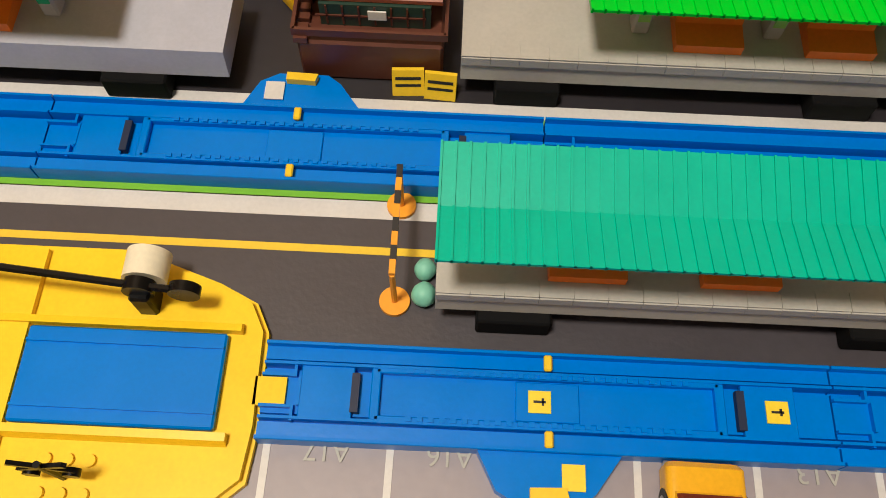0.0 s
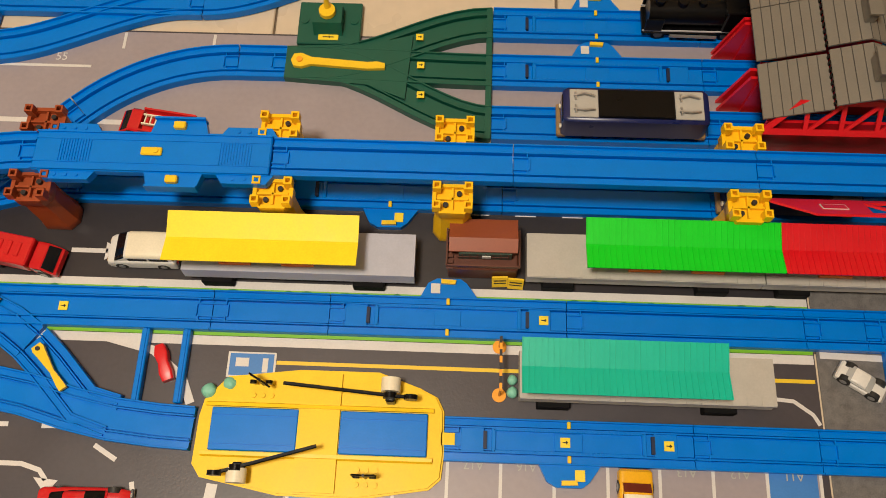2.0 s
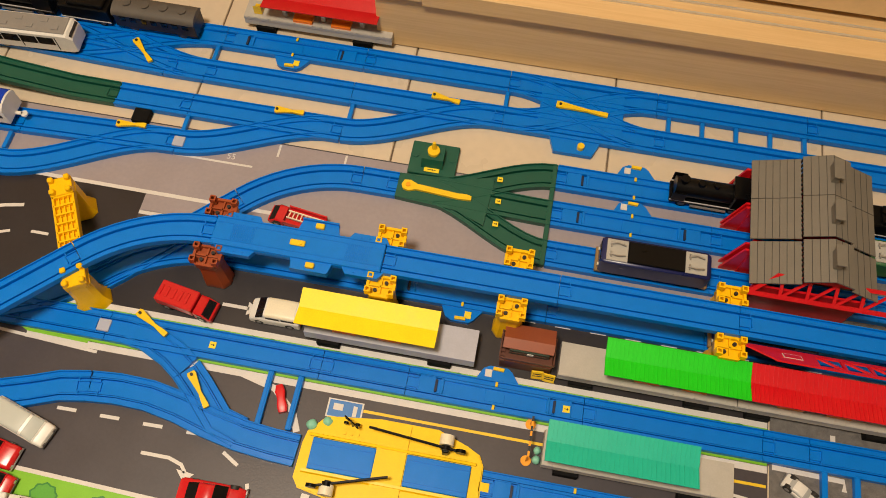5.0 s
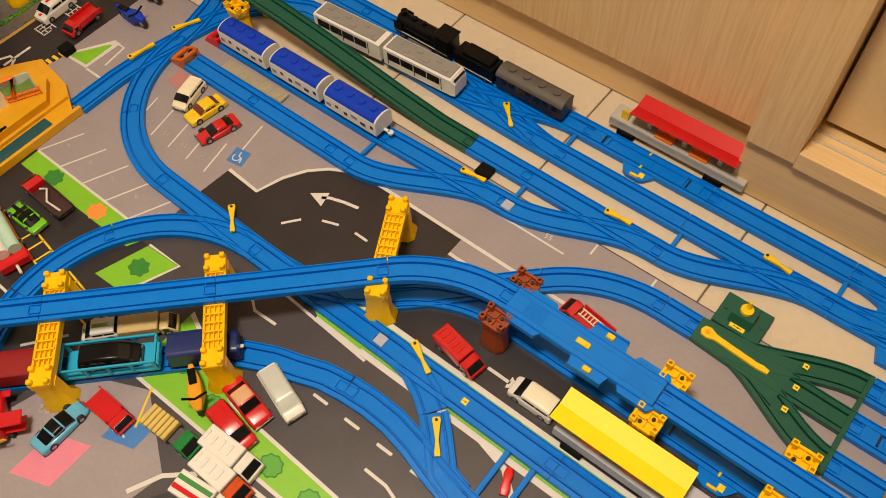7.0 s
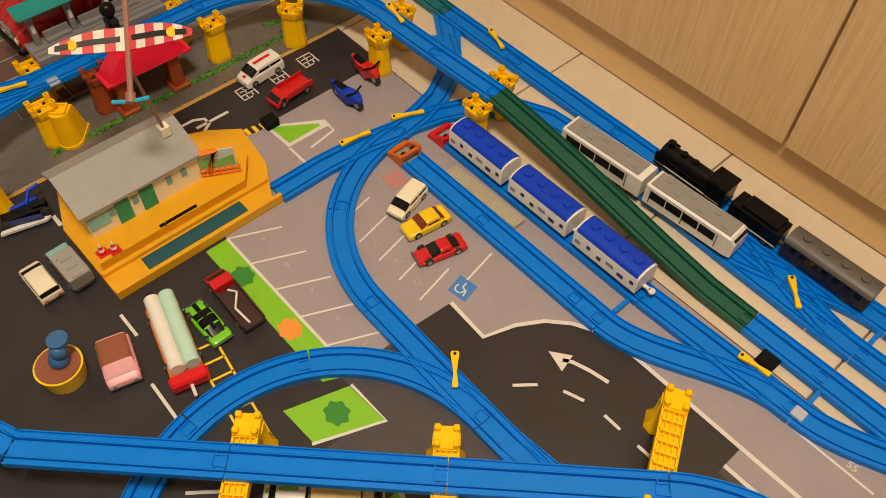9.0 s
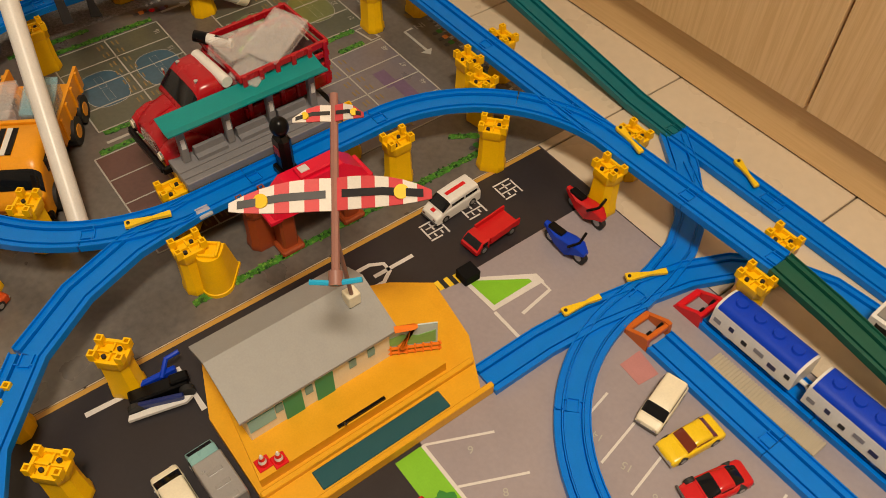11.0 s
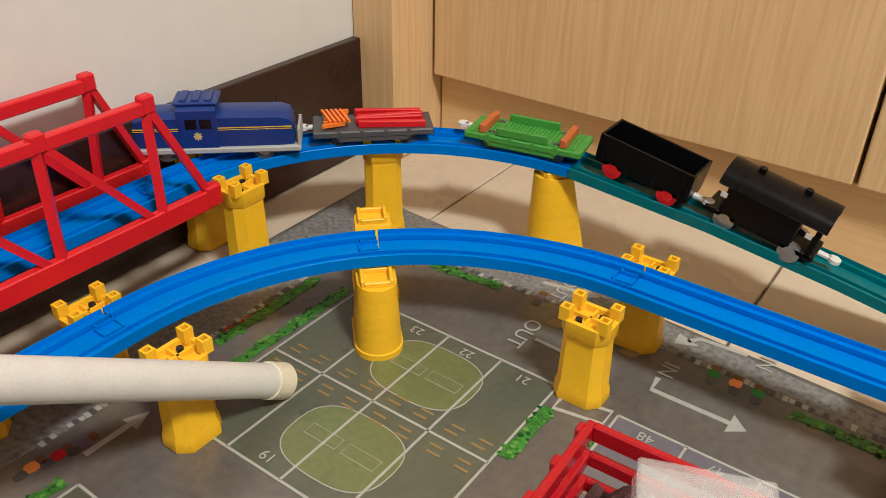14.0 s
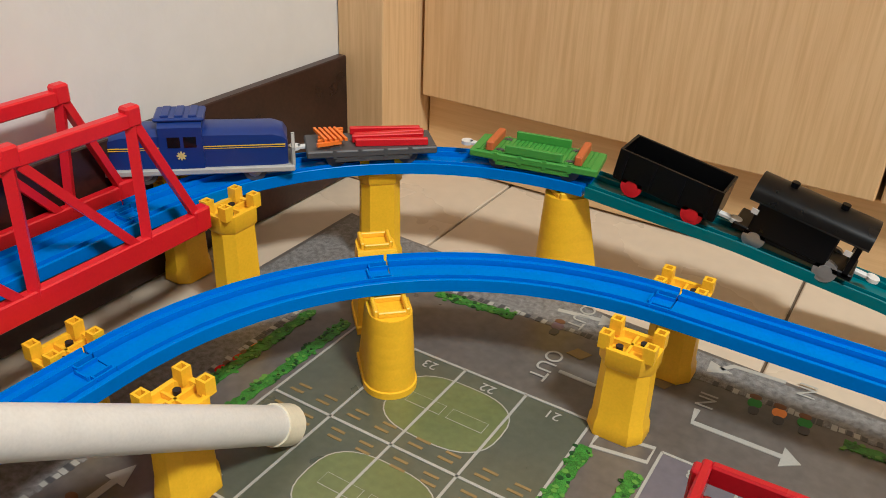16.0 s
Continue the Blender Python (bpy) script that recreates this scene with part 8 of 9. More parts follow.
def strap():
    s = empty_thing("webbing_strap", "black webbing strap hanging from the crossed pipes", "strap", (0, 0, 0))
    web = mat("black_webbing", (0.012, 0.012, 0.014), 0.75, vary=0.3, scale=300)

    def ribbon(pts, w):
        bm = bmesh.new()
        view = Vector((0.55, -0.35, 0.6)).normalized()
        rows = []
        for i, p in enumerate(pts):
            d = (Vector(pts[min(i + 1, len(pts) - 1)]) - Vector(pts[max(i - 1, 0)])).normalized()
            side = d.cross(view).normalized()
            wd = w[i] if isinstance(w, (list, tuple)) else w
            rows.append([bm.verts.new(Vector(p) + side * wd / 2 * q + view * t) for q, t in ((-1, 0), (1, 0), (1, 0.0016), (-1, 0.0016))])
        for a, b in zip(rows, rows[1:]):
            for k in range(4):
                bm.faces.new((a[k], a[(k + 1) % 4], b[(k + 1) % 4], b[k]))
        bm.faces.new(rows[0]), bm.faces.new(rows[-1][::-1])
        return part("webbing", bm, web, s)

    j = (-1.917, 0.149, 0.281)
    ribbon([(-1.905, 0.190, 0.46), (-1.905, 0.178, 0.36), j], [0.030, 0.028, 0.024])
    ribbon([(-2.000, 0.105, 0.45), (-1.962, 0.128, 0.35), j], [0.030, 0.028, 0.024])
    ribbon([j, (-1.905, 0.143, 0.24), (-1.892, 0.141, 0.195), (-1.886, 0.141, 0.164)], [0.020, 0.012, 0.010, 0.013])
    ribbon([j, (-1.925, 0.168, 0.21), (-1.941, 0.184, 0.155), (-1.942, 0.186, 0.125)], [0.012, 0.005, 0.007, 0.015])
    ribbon([(-1.925, 0.146, 0.298), j, (-1.910, 0.146, 0.262)], 0.028)
    return s


strap()


# ---- rubber band plane ----
def plane():
    p = empty_thing("toy_aeroplane", "striped foam toy aeroplane standing nose down on a stick", "toy aeroplane", (0, 0, 0))
    nose, tail = Vector((-1.330, 0.174, 0.225)), Vector((-1.440, 0.249, 0.300))
    up = (tail - nose).normalized()
    span = Vector((0.70, 0.73, 0.10))
    span = (span - up * span.dot(up)).normalized()
    nrm = span.cross(up).normalized()
    stick = mat("brown_pink_stick", (0.30, 0.14, 0.11), 0.5)
    bm = bmesh.new()
    tube(bm, [tuple(nose), tuple(lerp(nose, tail, 0.5)), tuple(tail)], 0.0035, 8)
    part("fuselage", bm, stick, p, "slim brown stick fuselage")
    foam_w, foam_r = mat("foam_white", (0.72, 0.68, 0.62), 0.6), mat("foam_red", (0.60, 0.06, 0.07), 0.6)

    def wing(c, half, chord, stripes, name):
        bm = bmesh.new()
        for k in range(stripes):
            u0, u1 = -1 + 2 * k / stripes, -1 + 2 * (k + 1) / stripes
            quad = []
            for u, e in ((u0, -1), (u1, -1), (u1, 1), (u0, 1)):
                ch = chord * (1 - 0.75 * abs(u) ** 3) / 2
                lift = 0.018 * abs(u)
                bow = -0.010 * u * u
                quad.append(c + span * half * u + up * (ch * e + bow) + nrm * lift)
            a = [bm.verts.new(q) for q in quad]
            b = [bm.verts.new(q + nrm * 0.0018) for q in quad]
            fs = [bm.faces.new(a), bm.faces.new(b[::-1])] + [bm.faces.new((a[i], b[i], b[(i + 1) % 4], a[(i + 1) % 4])) for i in range(4)]
            for f in fs:
                f.material_index = k % 2
        o = part(name, bm, [foam_w, foam_r], p, "red and white striped foam", smoothed=False)
        bm = bmesh.new()
        for sgn in (-1, 1):
            for u0, u1 in ((0.08, 0.5), (0.5, 0.92)):
                quad = []
                for u, e in ((u0, -0.12), (u1, -0.12), (u1, 0.12), (u0, 0.12)):
                    quad.append(c + span * half * u * sgn + up * (chord * e - 0.010 * u * u) + nrm * (0.018 * u + 0.0024))
                quad2 = [c + (q - c) - nrm * (0.0054 + 0.0) for q in quad]
                bm.faces.new([bm.verts.new(q) for q in quad])
                bm.faces.new([bm.verts.new(q) for q in quad2])
        part("black_band", bm, INK, o, smoothed=False)
        for sgn in (-1, 1):
            bm = bmesh.new()
            m = Matrix.Translation(c + span * half * 0.70 * sgn - up * 0.005 + nrm * 0.0126) @ Matrix((span, up, nrm)).transposed().to_4x4()
            bmesh.ops.create_cone(bm, cap_ends=True, segments=20, radius1=chord * 0.22, radius2=chord * 0.22, depth=0.0064, matrix=m)
            part("roundel", bm, INKYEL, o, "yellow roundel")
        return o

    wing(nose + (tail - nose) * 0.42, 0.084, 0.028, 14, "wing")
    wing(nose + (tail - nose) * 0.88, 0.030, 0.0145, 6, "tailplane")
    bm = bmesh.new()
    d = (Vector((-1.373, 0.206, 0.119)) - nose)
    tube(bm, [tuple(nose + span * 0.0), tuple(nose - up * 0.012)], 0.006, 12)
    part("nose_block", bm, stick, p)
    bm = bmesh.new()
    tube(bm, [tuple(nose - span * 0.022 - up * 0.008), tuple(nose - up * 0.010), tuple(nose + span * 0.022 - up * 0.008)], 0.0025, 6)
    part("propeller", bm, SKYBLUE, p, "blue propeller")
    bm = bmesh.new()
    tube(bm, [tuple(nose + (tail - nose) * 0.2), (-1.384, 0.214, 0.102)], 0.0022, 8)
    part("stand_stick", bm, stick, p)
    bm = bmesh.new()
    box(bm, -1.385, 0.214, 0.0995, 0.014, 0.014, 0.016, 0.001)
    part("stand_block", bm, CREAM, p, "cream block on the depot roof")
    return p


plane()


# ---- printing on the road mat ----
ink("lot_ground", [(-1.400, 0.205), (-0.99, 0.205), (-0.983, 0.362), (-0.919, 0.358), (-0.895, 0.42), (-0.86, 0.455), (-0.80, 0.478), (-0.63, 0.478), (-0.63, 0.586), (-1.400, 0.586)], LOT)
ink("street", [(-0.99, 0.27), (-0.72, 0.27), (-0.72, 0.312), (-0.62, 0.312), (-0.62, 0.478), (-0.80, 0.478), (-0.86, 0.455), (-0.895, 0.42), (-0.919, 0.358), (-0.983, 0.362)], ROADDARK, z=0.0001)
ink("street", [(-1.514, -0.3), (-0.93, -0.3), (-0.93, 0.19), (-1.25, 0.205), (-1.40, 0.205), (-1.40, 0.586), (-1.514, 0.586)], ROADDARK)
line([(-0.983, 0.362), (-0.919, 0.358), (-0.905, 0.40), (-0.885, 0.432), (-0.86, 0.455), (-0.83, 0.471), (-0.80, 0.478), (-0.42, 0.477)], 0.0055, INKWHITE, z=0.0004)
line([(-1.512, -0.3), (-1.512, 0.585)], 0.006, mat("printed_ochre", (0.50, 0.28, 0.05), 0.5), z=0.0003)
# curved lane arrow and dashes
line([(-0.775, 0.427), (-0.80, 0.422), (-0.822, 0.415), (-0.832, 0.408)], 0.005, INKWHITE, z=0.0004)
ink("arrow_head", [(-0.852, 0.404), (-0.828, 0.422), (-0.822, 0.396)], INKWHITE, z=0.0004)
for a, b in (((-0.848, 0.338), (-0.829, 0.361)), ((-0.803, 0.378), (-0.778, 0.387)), ((-0.750, 0.391), (-0.726, 0.391)), ((-0.700, 0.391), (-0.676, 0.391)), ((-0.650, 0.390), (-0.626, 0.390))):
    line([a, b], 0.004, INKWHITE, z=0.0004)


def glyph(x, y, s, rz, m=INKWHITE, parent=None, z=0.0004):
    """Unreadable lettering as plain bars."""
    a = radians(rz)
    c, q = math.cos(a), math.sin(a)

    def put(u0, v0, u1, v1):
        ink("lettering_bar", [(x + c * u * s - q * v * s, y + q * u * s + c * v * s) for u, v in ((u0, v0), (u1, v0), (u1, v1), (u0, v1))], m, parent, z)

    put(-0.45, 0.40, 0.45, 0.47)
    put(-0.30, 0.14, 0.32, 0.20)
    put(-0.38, -0.14, 0.38, -0.08)
    put(-0.45, -0.48, 0.10, -0.41)
    put(-0.45, -0.34, -0.38, 0.34)
    put(0.40, -0.48, 0.47, 0.34)
    put(-0.04, -0.02, 0.03, 0.36)
    put(-0.16, -0.36, -0.09, -0.18)
    put(0.16, -0.38, 0.23, -0.18)


for k in range(2):
    glyph(-0.655 + 0.028 * k, 0.372, 0.024, 180)
for k in range(3):
    glyph(-1.478, 0.385 + 0.058 * k, 0.030, 90)
# wheelchair mark on the blue bay
wc = (-0.989, 0.388)
ink("bay_symbol", ring(wc[0] - 0.002, wc[1] - 0.003, 0.0055, 0.0072, 150, 400, 18), INKWHITE, z=0.0007)
line([(wc[0] - 0.003, wc[1] + 0.009), (wc[0] - 0.001, wc[1] + 0.001), (wc[0] + 0.006, wc[1]), (wc[0] + 0.009, wc[1] - 0.008)], 0.002, INKWHITE, z=0.0009)
# lot lines
for k in range(6):
    x = -1.254 + 0.0545 * k
    line([(x, 0.207), (x + 0.030, 0.272)], 0.0026, INKWHITE, z=0.0004)
    words(str((9, 8, 7, 6, 5, 4)[k]), x + 0.032, 0.240, 0.012, 60, PALE, road_mat, 0.0005)
line([(-1.255, 0.205), (-0.985, 0.205)], 0.004, INKWHITE, z=0.0005)
ink("verge", [(-1.255, 0.172), (-1.0, 0.172), (-0.985, 0.203), (-1.255, 0.203)], INKGREEN, z=0.0003)
ink("verge", [(-1.0, 0.115), (-0.945, 0.118), (-0.912, 0.196), (-0.975, 0.192)], INKGREEN, z=0.0003)
line([(-0.975, 0.195), (-0.912, 0.197), (-0.945, 0.116)], 0.004, INKWHITE, z=0.0004)
for x, y in ((-1.19, 0.187), (-1.085, 0.186), (-0.957, 0.160)):
    ink("tree_print", [(x + 0.016 * (1 + 0.12 * math.sin(7 * a)) * math.cos(a), y + 0.014 * (1 + 0.12 * math.sin(7 * a)) * math.sin(a)) for a in (2 * math.pi * k / 28 for k in range(28))], INKGREEN2 if x != -1.085 else INKORANGE, z=0.0005)
for k in range(5):
    x = -1.176 + 0.041 * k
    line([(x, 0.335), (x - 0.012, 0.395)], 0.0026, INKWHITE, z=0.0004)
    if k < 4:
        words(str(14 + k), x + 0.018, 0.352, 0.012, 200, PALE, road_mat, 0.0005)
line([(-0.995, 0.40), (-1.005, 0.455)], 0.0026, INKWHITE, z=0.0004)
ink("bay_blue", [(-1.000, 0.372), (-0.972, 0.376), (-0.978, 0.404), (-1.006, 0.400)], INKBLUE, z=0.0005)
ink("bay_pink", [(-1.205, 0.43), (-1.175, 0.428), (-1.172, 0.455), (-1.205, 0.46)], mat("printed_rose", (0.45, 0.2, 0.2), 0.5), z=0.0004)
# green corner with a white rim
ink("verge", [(-1.400, 0.363), (-1.340, 0.366), (-1.338, 0.440), (-1.352, 0.440)], INKWHITE, z=0.0003)
ink("verge", [(-1.391, 0.3685), (-1.346, 0.3715), (-1.346, 0.428), (-1.351, 0.428)], INKGREEN, z=0.0005)
line([(-1.338, 0.366), (-1.28, 0.366)], 0.004, INKWHITE, z=0.0004)
line([(-1.345, 0.437), (-1.325, 0.437), (-1.318, 0.39)], 0.004, INKWHITE, z=0.0004)
for k in range(5):
    ink("kerb_stripe", rect(-1.412 + 0.001 * k, 0.335 + 0.006 * k, -1.398 + 0.001 * k, 0.341 + 0.006 * k), (INKYEL, INK)[k % 2], z=0.0004)
line([(-1.46, 0.285), (-1.46, 0.34)], 0.005, INKWHITE, z=0.0004)
line([(-1.42, 0.05), (-1.48, 0.05), (-1.485, -0.05)], 0.006, INKWHITE, z=0.0004)
line([(-1.447, 0.245), (-1.447, 0.29), (-1.457, 0.305), (-1.470, 0.305), (-1.478, 0.29), (-1.478, 0.255)], 0.005, INKWHITE, z=0.0004)
ink("arrow_head", [(-1.490, 0.258), (-1.466, 0.258), (-1.478, 0.236)], INKWHITE, z=0.0004)
# ladder marks between the roads
for k in range(9):
    line([(-1.135 + 0.024 * k, 0.082 - 0.003 * k), (-1.130 + 0.024 * k, 0.108 - 0.003 * k)], 0.003, INKYEL, z=0.0004)
for o in (0.080, 0.108):
    line([(-1.145, o + 0.002), (-0.93, o - 0.028)], 0.003, INKYEL, z=0.0004)
line([(-1.13, 0.02), (-1.05, 0.018)], 0.004, INKWHITE, z=0.0004)
line([(-1.24, 0.04), (-1.20, 0.04)], 0.004, INKWHITE, z=0.0004)
line([(-0.99, -0.02), (-0.95, 0.03)], 0.004, INKWHITE, z=0.0004)
# middle road: dashes, turning arrow, planted island
for x in (-0.626, -0.572, -0.518, -0.464):
    line([(x, 0.172), (x + 0.024, 0.1725)], 0.0042, INKWHITE)
line([(-0.414, 0.157), (-0.393, 0.145)], 0.0042, INKWHITE)
line([(-0.376, 0.127), (-0.370, 0.105)], 0.0042, INKWHITE)
line([(-0.362, 0.075), (-0.365, 0.045)], 0.0042, INKWHITE)
line([(-0.306, 0.128), (-0.309, 0.098)], 0.0095, INKWHITE)
for k in range(6):
    ink("kerb_stripe", rect(-0.314, 0.080 - 0.006 * (k + 1), -0.302, 0.080 - 0.006 * k), (INKYEL, INK)[k % 2])
line([(-0.509, 0.139), (-0.475, 0.139), (-0.458, 0.134), (-0.451, 0.126)], 0.0042, INKWHITE)
ink("arrow_head", [(-0.462, 0.128), (-0.440, 0.126), (-0.449, 0.114)], INKWHITE)
isl = [(-0.84, 0.045), (-0.455, 0.048)] + [(-0.455 + 0.022 * math.cos(radians(a)), 0.070 + 0.022 * math.sin(radians(a))) for a in range(-80, 81, 16)] + [(-0.455, 0.092), (-0.70, 0.100), (-0.84, 0.160)]
ink("verge", [(x, y) for x, y in isl], INKWHITE)
ink("verge", [(-0.84, 0.050), (-0.455, 0.053)] + [(-0.455 + 0.017 * math.cos(radians(a)), 0.070 + 0.017 * math.sin(radians(a))) for a in range(-80, 81, 16)] + [(-0.455, 0.087), (-0.70, 0.095), (-0.84, 0.153)], INKGREEN, z=0.0002)
for x, y in ((-0.603, 0.071), (-0.535, 0.068), (-0.470, 0.070), (-0.72, 0.080), (-0.79, 0.10)):
    ink("tree_print", [(x + 0.0165 * (1 + 0.07 * math.sin(9 * a)) * math.cos(a), y + 0.0145 * (1 + 0.07 * math.sin(9 * a)) * math.sin(a)) for a in (2 * math.pi * k / 36 for k in range(36))], INKGREEN2, z=0.0004)
    ink("tree_print", [(x + 0.0142 * (1 + 0.07 * math.sin(9 * a)) * math.cos(a), y + 0.0124 * (1 + 0.07 * math.sin(9 * a)) * math.sin(a)) for a in (2 * math.pi * k / 36 for k in range(36))], mat("printed_mid_green", (0.09, 0.36, 0.03), 0.45), z=0.0006)
ink("street", [(-0.62, -0.20), (-0.40, -0.20), (-0.40, 0.02), (-0.46, 0.035), (-0.58, 0.03), (-0.66, 0.0), (-0.70, -0.06)], ROADDARK)
line([(-0.72, -0.06), (-0.70, -0.02), (-0.66, 0.015), (-0.60, 0.036), (-0.50, 0.040)], 0.006, INKWHITE, z=0.0004)
ink("lot_ground", [(-0.99, -0.30), (-0.76, -0.30), (-0.70, -0.02), (-0.80, 0.045), (-0.90, 0.0)], LOT)
ink("bay_pink", [(-0.855, -0.135), (-0.80, -0.115), (-0.80, -0.05), (-0.855, -0.07)], INKPINK, z=0.0003)
ink("bay_blue", [(-0.80, -0.035), (-0.755, -0.02), (-0.755, 0.012), (-0.80, 0.0)], INKBLUE, z=0.0003)
words("P", -0.782, -0.012, 0.026, 75, INKWHITE, road_mat, 0.0006)
line([(-0.80, 0.05), (-0.775, 0.0)], 0.003, INKYEL, z=0.0004)
words("B2", -0.888, -0.055, 0.016, 215, PALE, road_mat, 0.0005)
# lane between the middle line and the lower curve
line([(-0.764, 0.256), (-0.604, 0.247)], 0.004, INKWHITE, z=0.0008)
line([(-0.736, 0.214), (-0.775, 0.212), (-0.792, 0.224), (-0.786, 0.240)], 0.0042, INKWHITE)
ink("arrow_head", [(-0.797, 0.237), (-0.774, 0.241), (-0.783, 0.254)], INKWHITE)
ink("verge", [(-0.77, 0.290), (-0.70, 0.258), (-0.62, 0.256), (-0.62, 0.268), (-0.76, 0.30)], INKGREEN, z=0.0005)
line([(-0.42, 0.254), (-0.375, 0.243), (-0.345, 0.218), (-0.335, 0.196)], 0.008, INKWHITE, z=0.0007)
# blue sign and bay numbers
ink("sign_print", rect(-0.3065, 0.221, -0.2625, 0.2445), INKWHITE)
ink("sign_print", rect(-0.3045, 0.223, -0.2645, 0.2430), INKBLUE, z=0.0002)
ink("sign_print", rect(-0.299, 0.231, -0.287, 0.239), INKWHITE, z=0.0004)
ink("sign_print", rect(-0.2745, 0.226, -0.2695, 0.239), INKWHITE, z=0.0004)
for k, t in enumerate(("A17", "A16", "A15", "A14", "A13", "A12", "A11")):
    words(t, -0.0815 + 0.0457 * k, 0.1520, 0.0105, 180, PALE, road_mat, 0.0006)
# wheelchair marks
for cx in (0.1915, -0.219):
    ink("bay_symbol", ring(cx - 0.003, 0.122, 0.0085, 0.0108, -60, 190, 18), INKWHITE, z=0.0005)
    ink("bay_symbol", [(cx - 0.003 + 0.0036 * math.cos(a), 0.099 + 0.0036 * math.sin(a)) for a in (2 * math.pi * k / 14 for k in range(14))], INKWHITE, z=0.0005)
    line([(cx - 0.002, 0.105), (cx - 0.001, 0.116), (cx + 0.010, 0.117), (cx + 0.016, 0.129)], 0.0028, INKWHITE, z=0.0005)
line([(0.176, 0.2185), (0.200, 0.2165), (0.216, 0.205), (0.221, 0.196)], 0.0035, INKWHITE)
# street under the platforms: arrow and mats' far side
line([(-0.47, 0.338), (-0.435, 0.338)], 0.0045, INKWHITE, z=0.0004)
ink("arrow_head", [(-0.437, 0.347), (-0.437, 0.329), (-0.420, 0.338)], INKWHITE, z=0.0004)
words("55", -0.523, 0.553, 0.013, 0, INKWHITE, road_mat, 0.0005)
line([(-0.62, 0.5425), (-0.49, 0.5425)], 0.003, INKWHITE, z=0.0004)
for x in (-0.555, -0.46, -0.365, -0.15, 0.05):
    line([(x, 0.565), (x, 0.585)], 0.003, INKWHITE, z=0.0004)
# weave mat lines
for pts in ([(0.228, 0.259), (0.312, 0.257), (0.312, 0.245)], [(0.30, 0.31), (0.30, 0.262)]):
    ink("marking", strip(pts, 0.006), INKWHITE, weave_mat)
# ragged hedge along the street verge
q = random.Random(8)
for base, sgn in ((0.300, 1), (0.268, -1)):
    for k in range(34):
        x = -0.66 + 0.0265 * k + q.uniform(-0.006, 0.006)
        w, h = q.uniform(0.004, 0.009), q.uniform(0.0025, 0.005)
        ink("hedge_print", [(x + w * math.cos(a), base + sgn * h * 0.9 * abs(math.sin(a)) * (1 if math.sin(a) > 0 else 0.2)) for a in (2 * math.pi * j / 12 for j in range(12))], INKGREEN2, z=0.0005)


# ---- small toys by the depot ----
def folded_robot(x, y, rz):
    """A blue transforming toy lying on the road print."""
    r = empty_thing("toy_robot_vehicle", "blue and black folding toy with white wings lying on the mat", "toy vehicle", (x, y, 0), rz)
    dark = mat("deep_blue_plastic", (0.008, 0.02, 0.13), 0.35)
    bm = bmesh.new()
    box(bm, 0, 0, 0.010, 0.060, 0.016, 0.012, 0.002)
    box(bm, 0.022, 0, 0.017, 0.020, 0.012, 0.010, 0.002)
    part("body", bm, BLACK, r)
    for s in (-1, 1):
        bm = bmesh.new()
        box(bm, -0.004, s * 0.014, 0.010, 0.052, 0.006, 0.010, 0.0015, rz=s * 9)
        part("side_panel", bm, ROYAL if s > 0 else dark, r, "blue side panel")
        bm = bmesh.new()
        cyl(bm, s * 0.026, -0.012, 0.008, 0.008, 0.006, 18, axis="y")
        part("wheel", bm, TYRE, r)
    bm = bmesh.new()
    prism(bm, [(-0.036, -0.022), (0.022, -0.024), (0.030, -0.019), (0.020, -0.016), (-0.034, -0.016)], 0.004, 0.008)
    part("white_wing", bm, WHITE, r, "white wing")
    bm = bmesh.new()
    tube(bm, [(0.006, 0.012, 0.012), (0.016, 0.024, 0.024), (0.030, 0.026, 0.026)], 0.0028, 8)
    part("arm", bm, ROYAL, r)
    return r


folded_robot(-1.462, 0.022, 78)


def rocket_toy():
    r = empty_thing("toy_ladder_boom", "cream plastic toy ladder boom lying behind the depot", "toy part", (-1.481, 0.142, 0), 92)
    bm = bmesh.new()
    prism(bm, [(-0.042, -0.003), (-0.012, -0.005), (0.024, -0.007), (0.036, -0.009), (0.042, -0.004), (0.042, 0.004), (0.036, 0.009), (0.024, 0.007), (-0.012, 0.005), (-0.042, 0.003)], 0.0008, 0.008)
    part("boom", bm, CREAM, r)
    for k in range(4):
        bm = bmesh.new()
        box(bm, -0.020 + 0.013 * k, 0, 0.0086, 0.003, 0.006, 0.0014)
        part("rung", bm, DARKGREY, r)
    return r


rocket_toy()
car(-1.745, -0.100, -28, RED2, "red toy coupe below the raised loop", 0.070, 0.029, 0.020, "sports")
car(-1.668, -0.098, -58, mat("orange_red_paint", (0.55, 0.07, 0.01), 0.3), "orange red toy saloon beside the raised loop", 0.070, 0.029, 0.022)


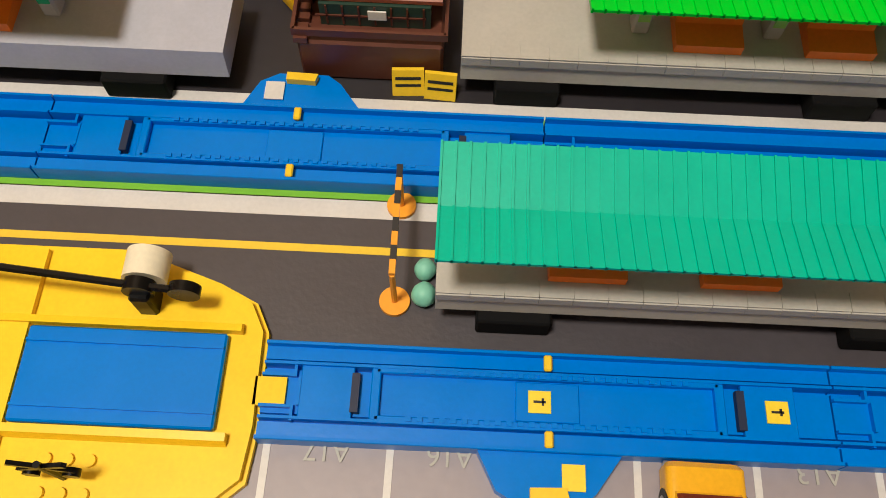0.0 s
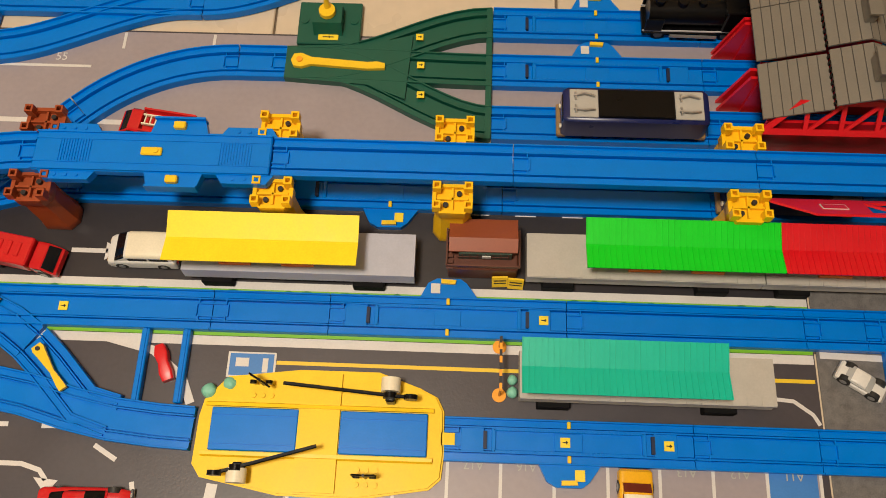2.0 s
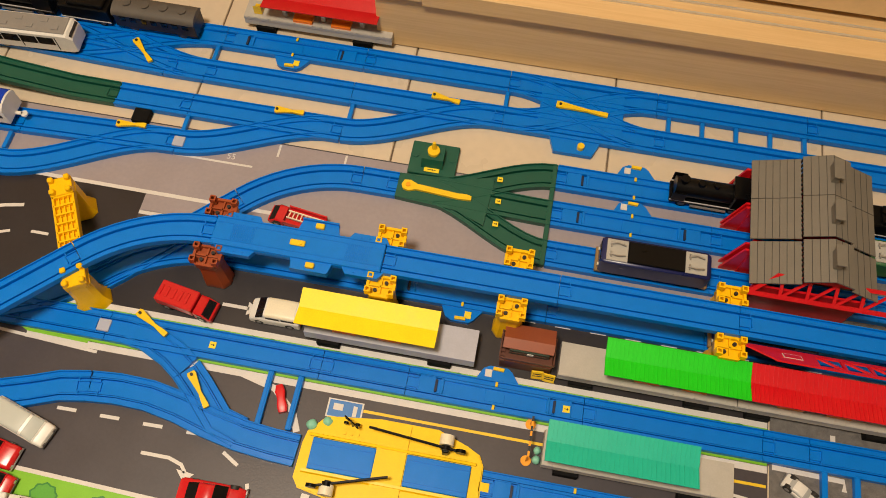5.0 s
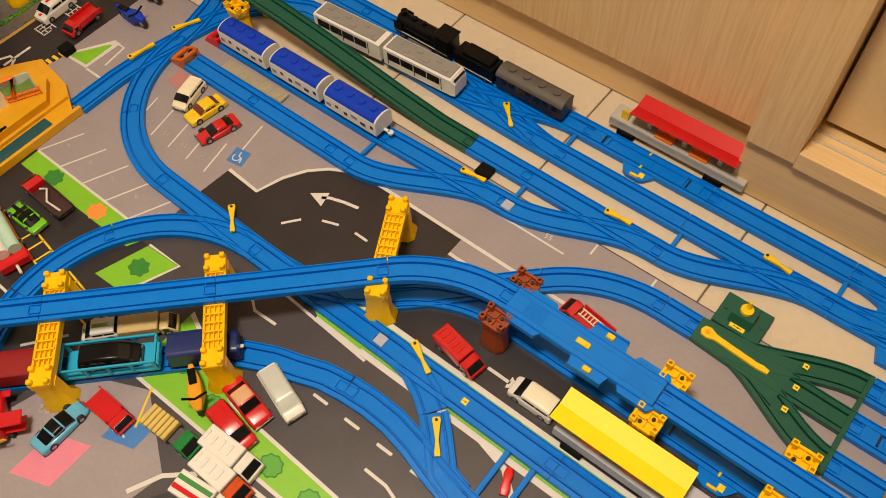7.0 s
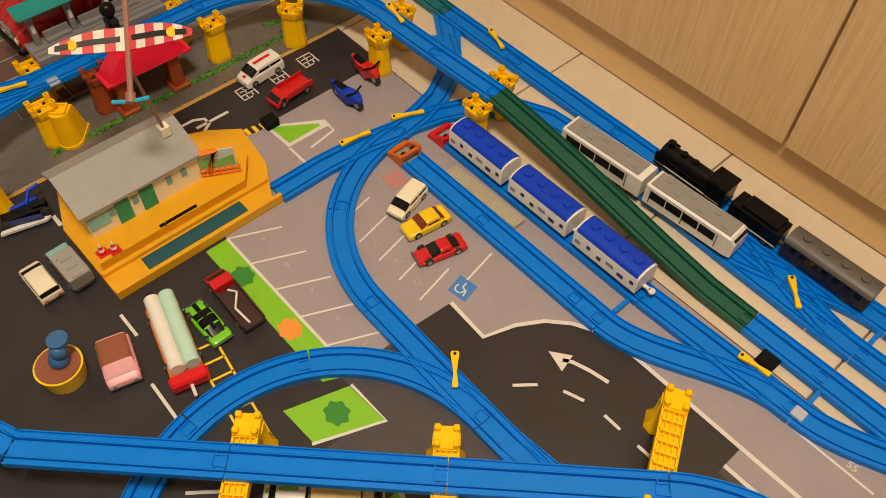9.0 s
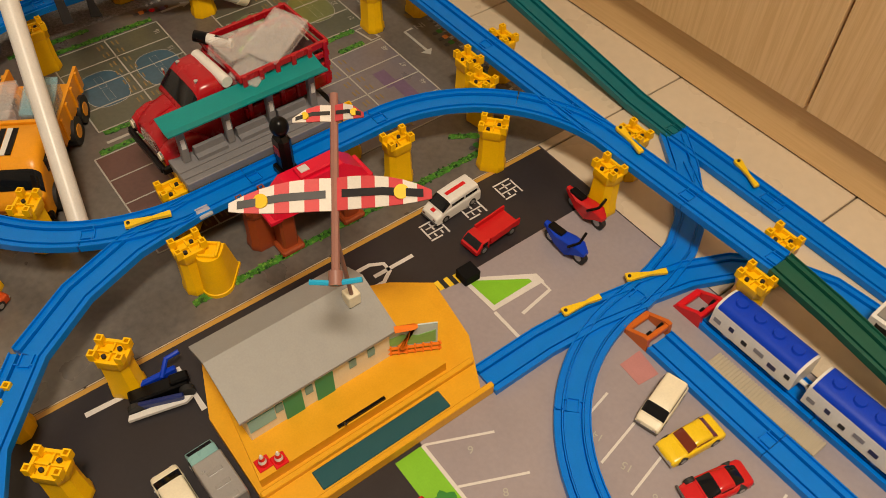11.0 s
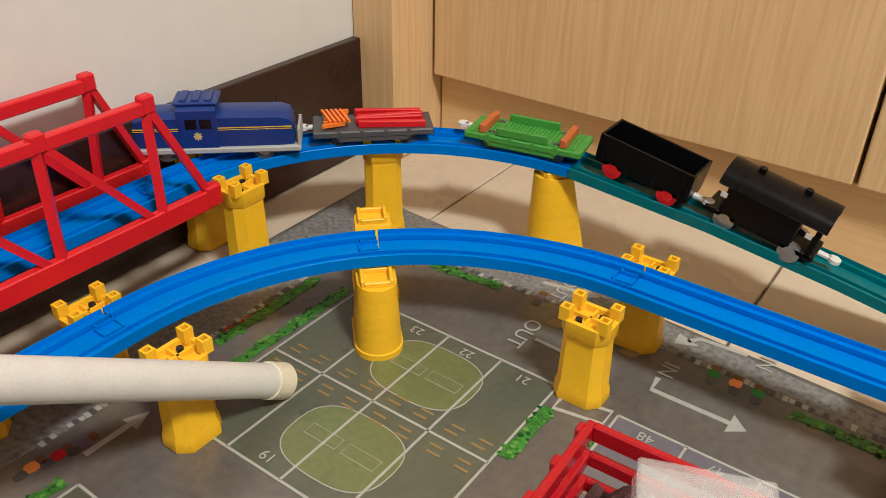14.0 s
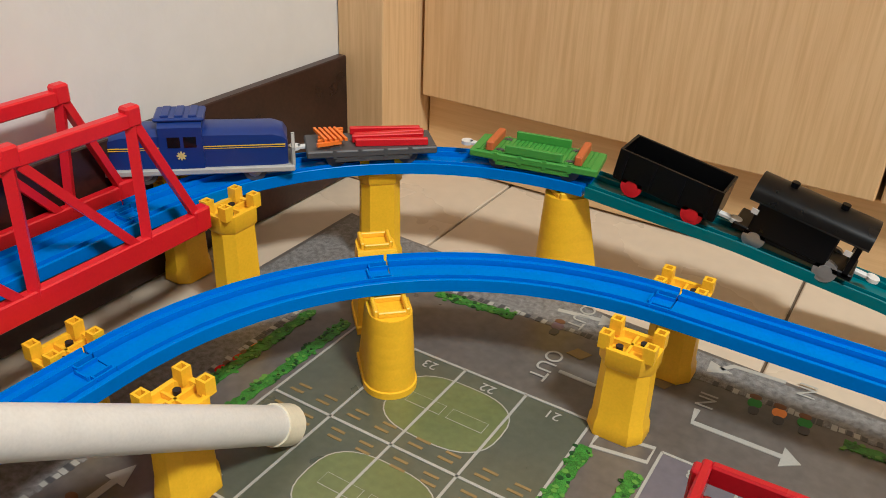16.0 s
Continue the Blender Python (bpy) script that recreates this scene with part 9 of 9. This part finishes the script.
def biplane(x, y, rz):
    """A small red biplane with a yellow propeller."""
    p = empty_thing("toy_biplane", "red toy biplane with a yellow propeller and black wheels", "toy aeroplane", (x, y, 0.006), rz)
    part("fuselage", shell(bmesh.new(), [(-0.036, 0.003, 0.010, 0.016, 0.6), (-0.010, 0.008, 0.006, 0.022, 0.55), (0.016, 0.010, 0.004, 0.026, 0.5), (0.028, 0.008, 0.006, 0.022, 0.5)]), RED2, p)
    for z, half in ((0.010, 0.034), (0.029, 0.036)):
        bm = bmesh.new()
        box(bm, 0.010, 0, z, 0.020, half * 2, 0.0026, 0.001)
        part("wing", bm, RED2, p)
    for s in (-1, 1):
        bm = bmesh.new()
        tube(bm, [(0.010, s * 0.024, 0.010), (0.010, s * 0.024, 0.029)], 0.0012, 6)
        part("strut", bm, CREAM, p)
        bm = bmesh.new()
        cyl(bm, 0.016, s * 0.013, 0.0, 0.006, 0.004, 16, axis="y")
        part("wheel", bm, TYRE, p)
    bm = bmesh.new()
    box(bm, -0.033, 0, 0.015, 0.010, 0.026, 0.002, 0.0006)
    box(bm, -0.033, 0, 0.021, 0.010, 0.002, 0.012, 0.0006)
    part("tail", bm, RED2, p)
    bm = bmesh.new()
    cyl(bm, 0.030, 0, 0.015, 0.005, 0.006, 14, axis="x")
    box(bm, 0.033, 0, 0.015, 0.0016, 0.034, 0.006, 0.001, rx=25)
    part("propeller", bm, LEVER, p, "yellow propeller")
    return p


biplane(-0.910, -0.100, -40)


def ribbed_strip():
    """A loose corrugated plate between two sidings."""
    r = empty_thing("ribbed_strip", "beige corrugated plastic strip lying between the sidings", "toy part", (-1.082, 0.515, 0.001), 1)
    m = mat("beige_ribbed_plastic", (0.42, 0.37, 0.28), 0.5)
    bm = bmesh.new()
    box(bm, 0, 0, 0.002, 0.136, 0.022, 0.004, 0.0006)
    part("plate", bm, m, r)
    bm = bmesh.new()
    for k in range(34):
        box(bm, -0.066 + 0.004 * k, 0, 0.0045, 0.0022, 0.022, 0.0014)
    part("ribs", bm, m, r, smoothed=False)["kind"] = "stuff"
    return r


ribbed_strip()
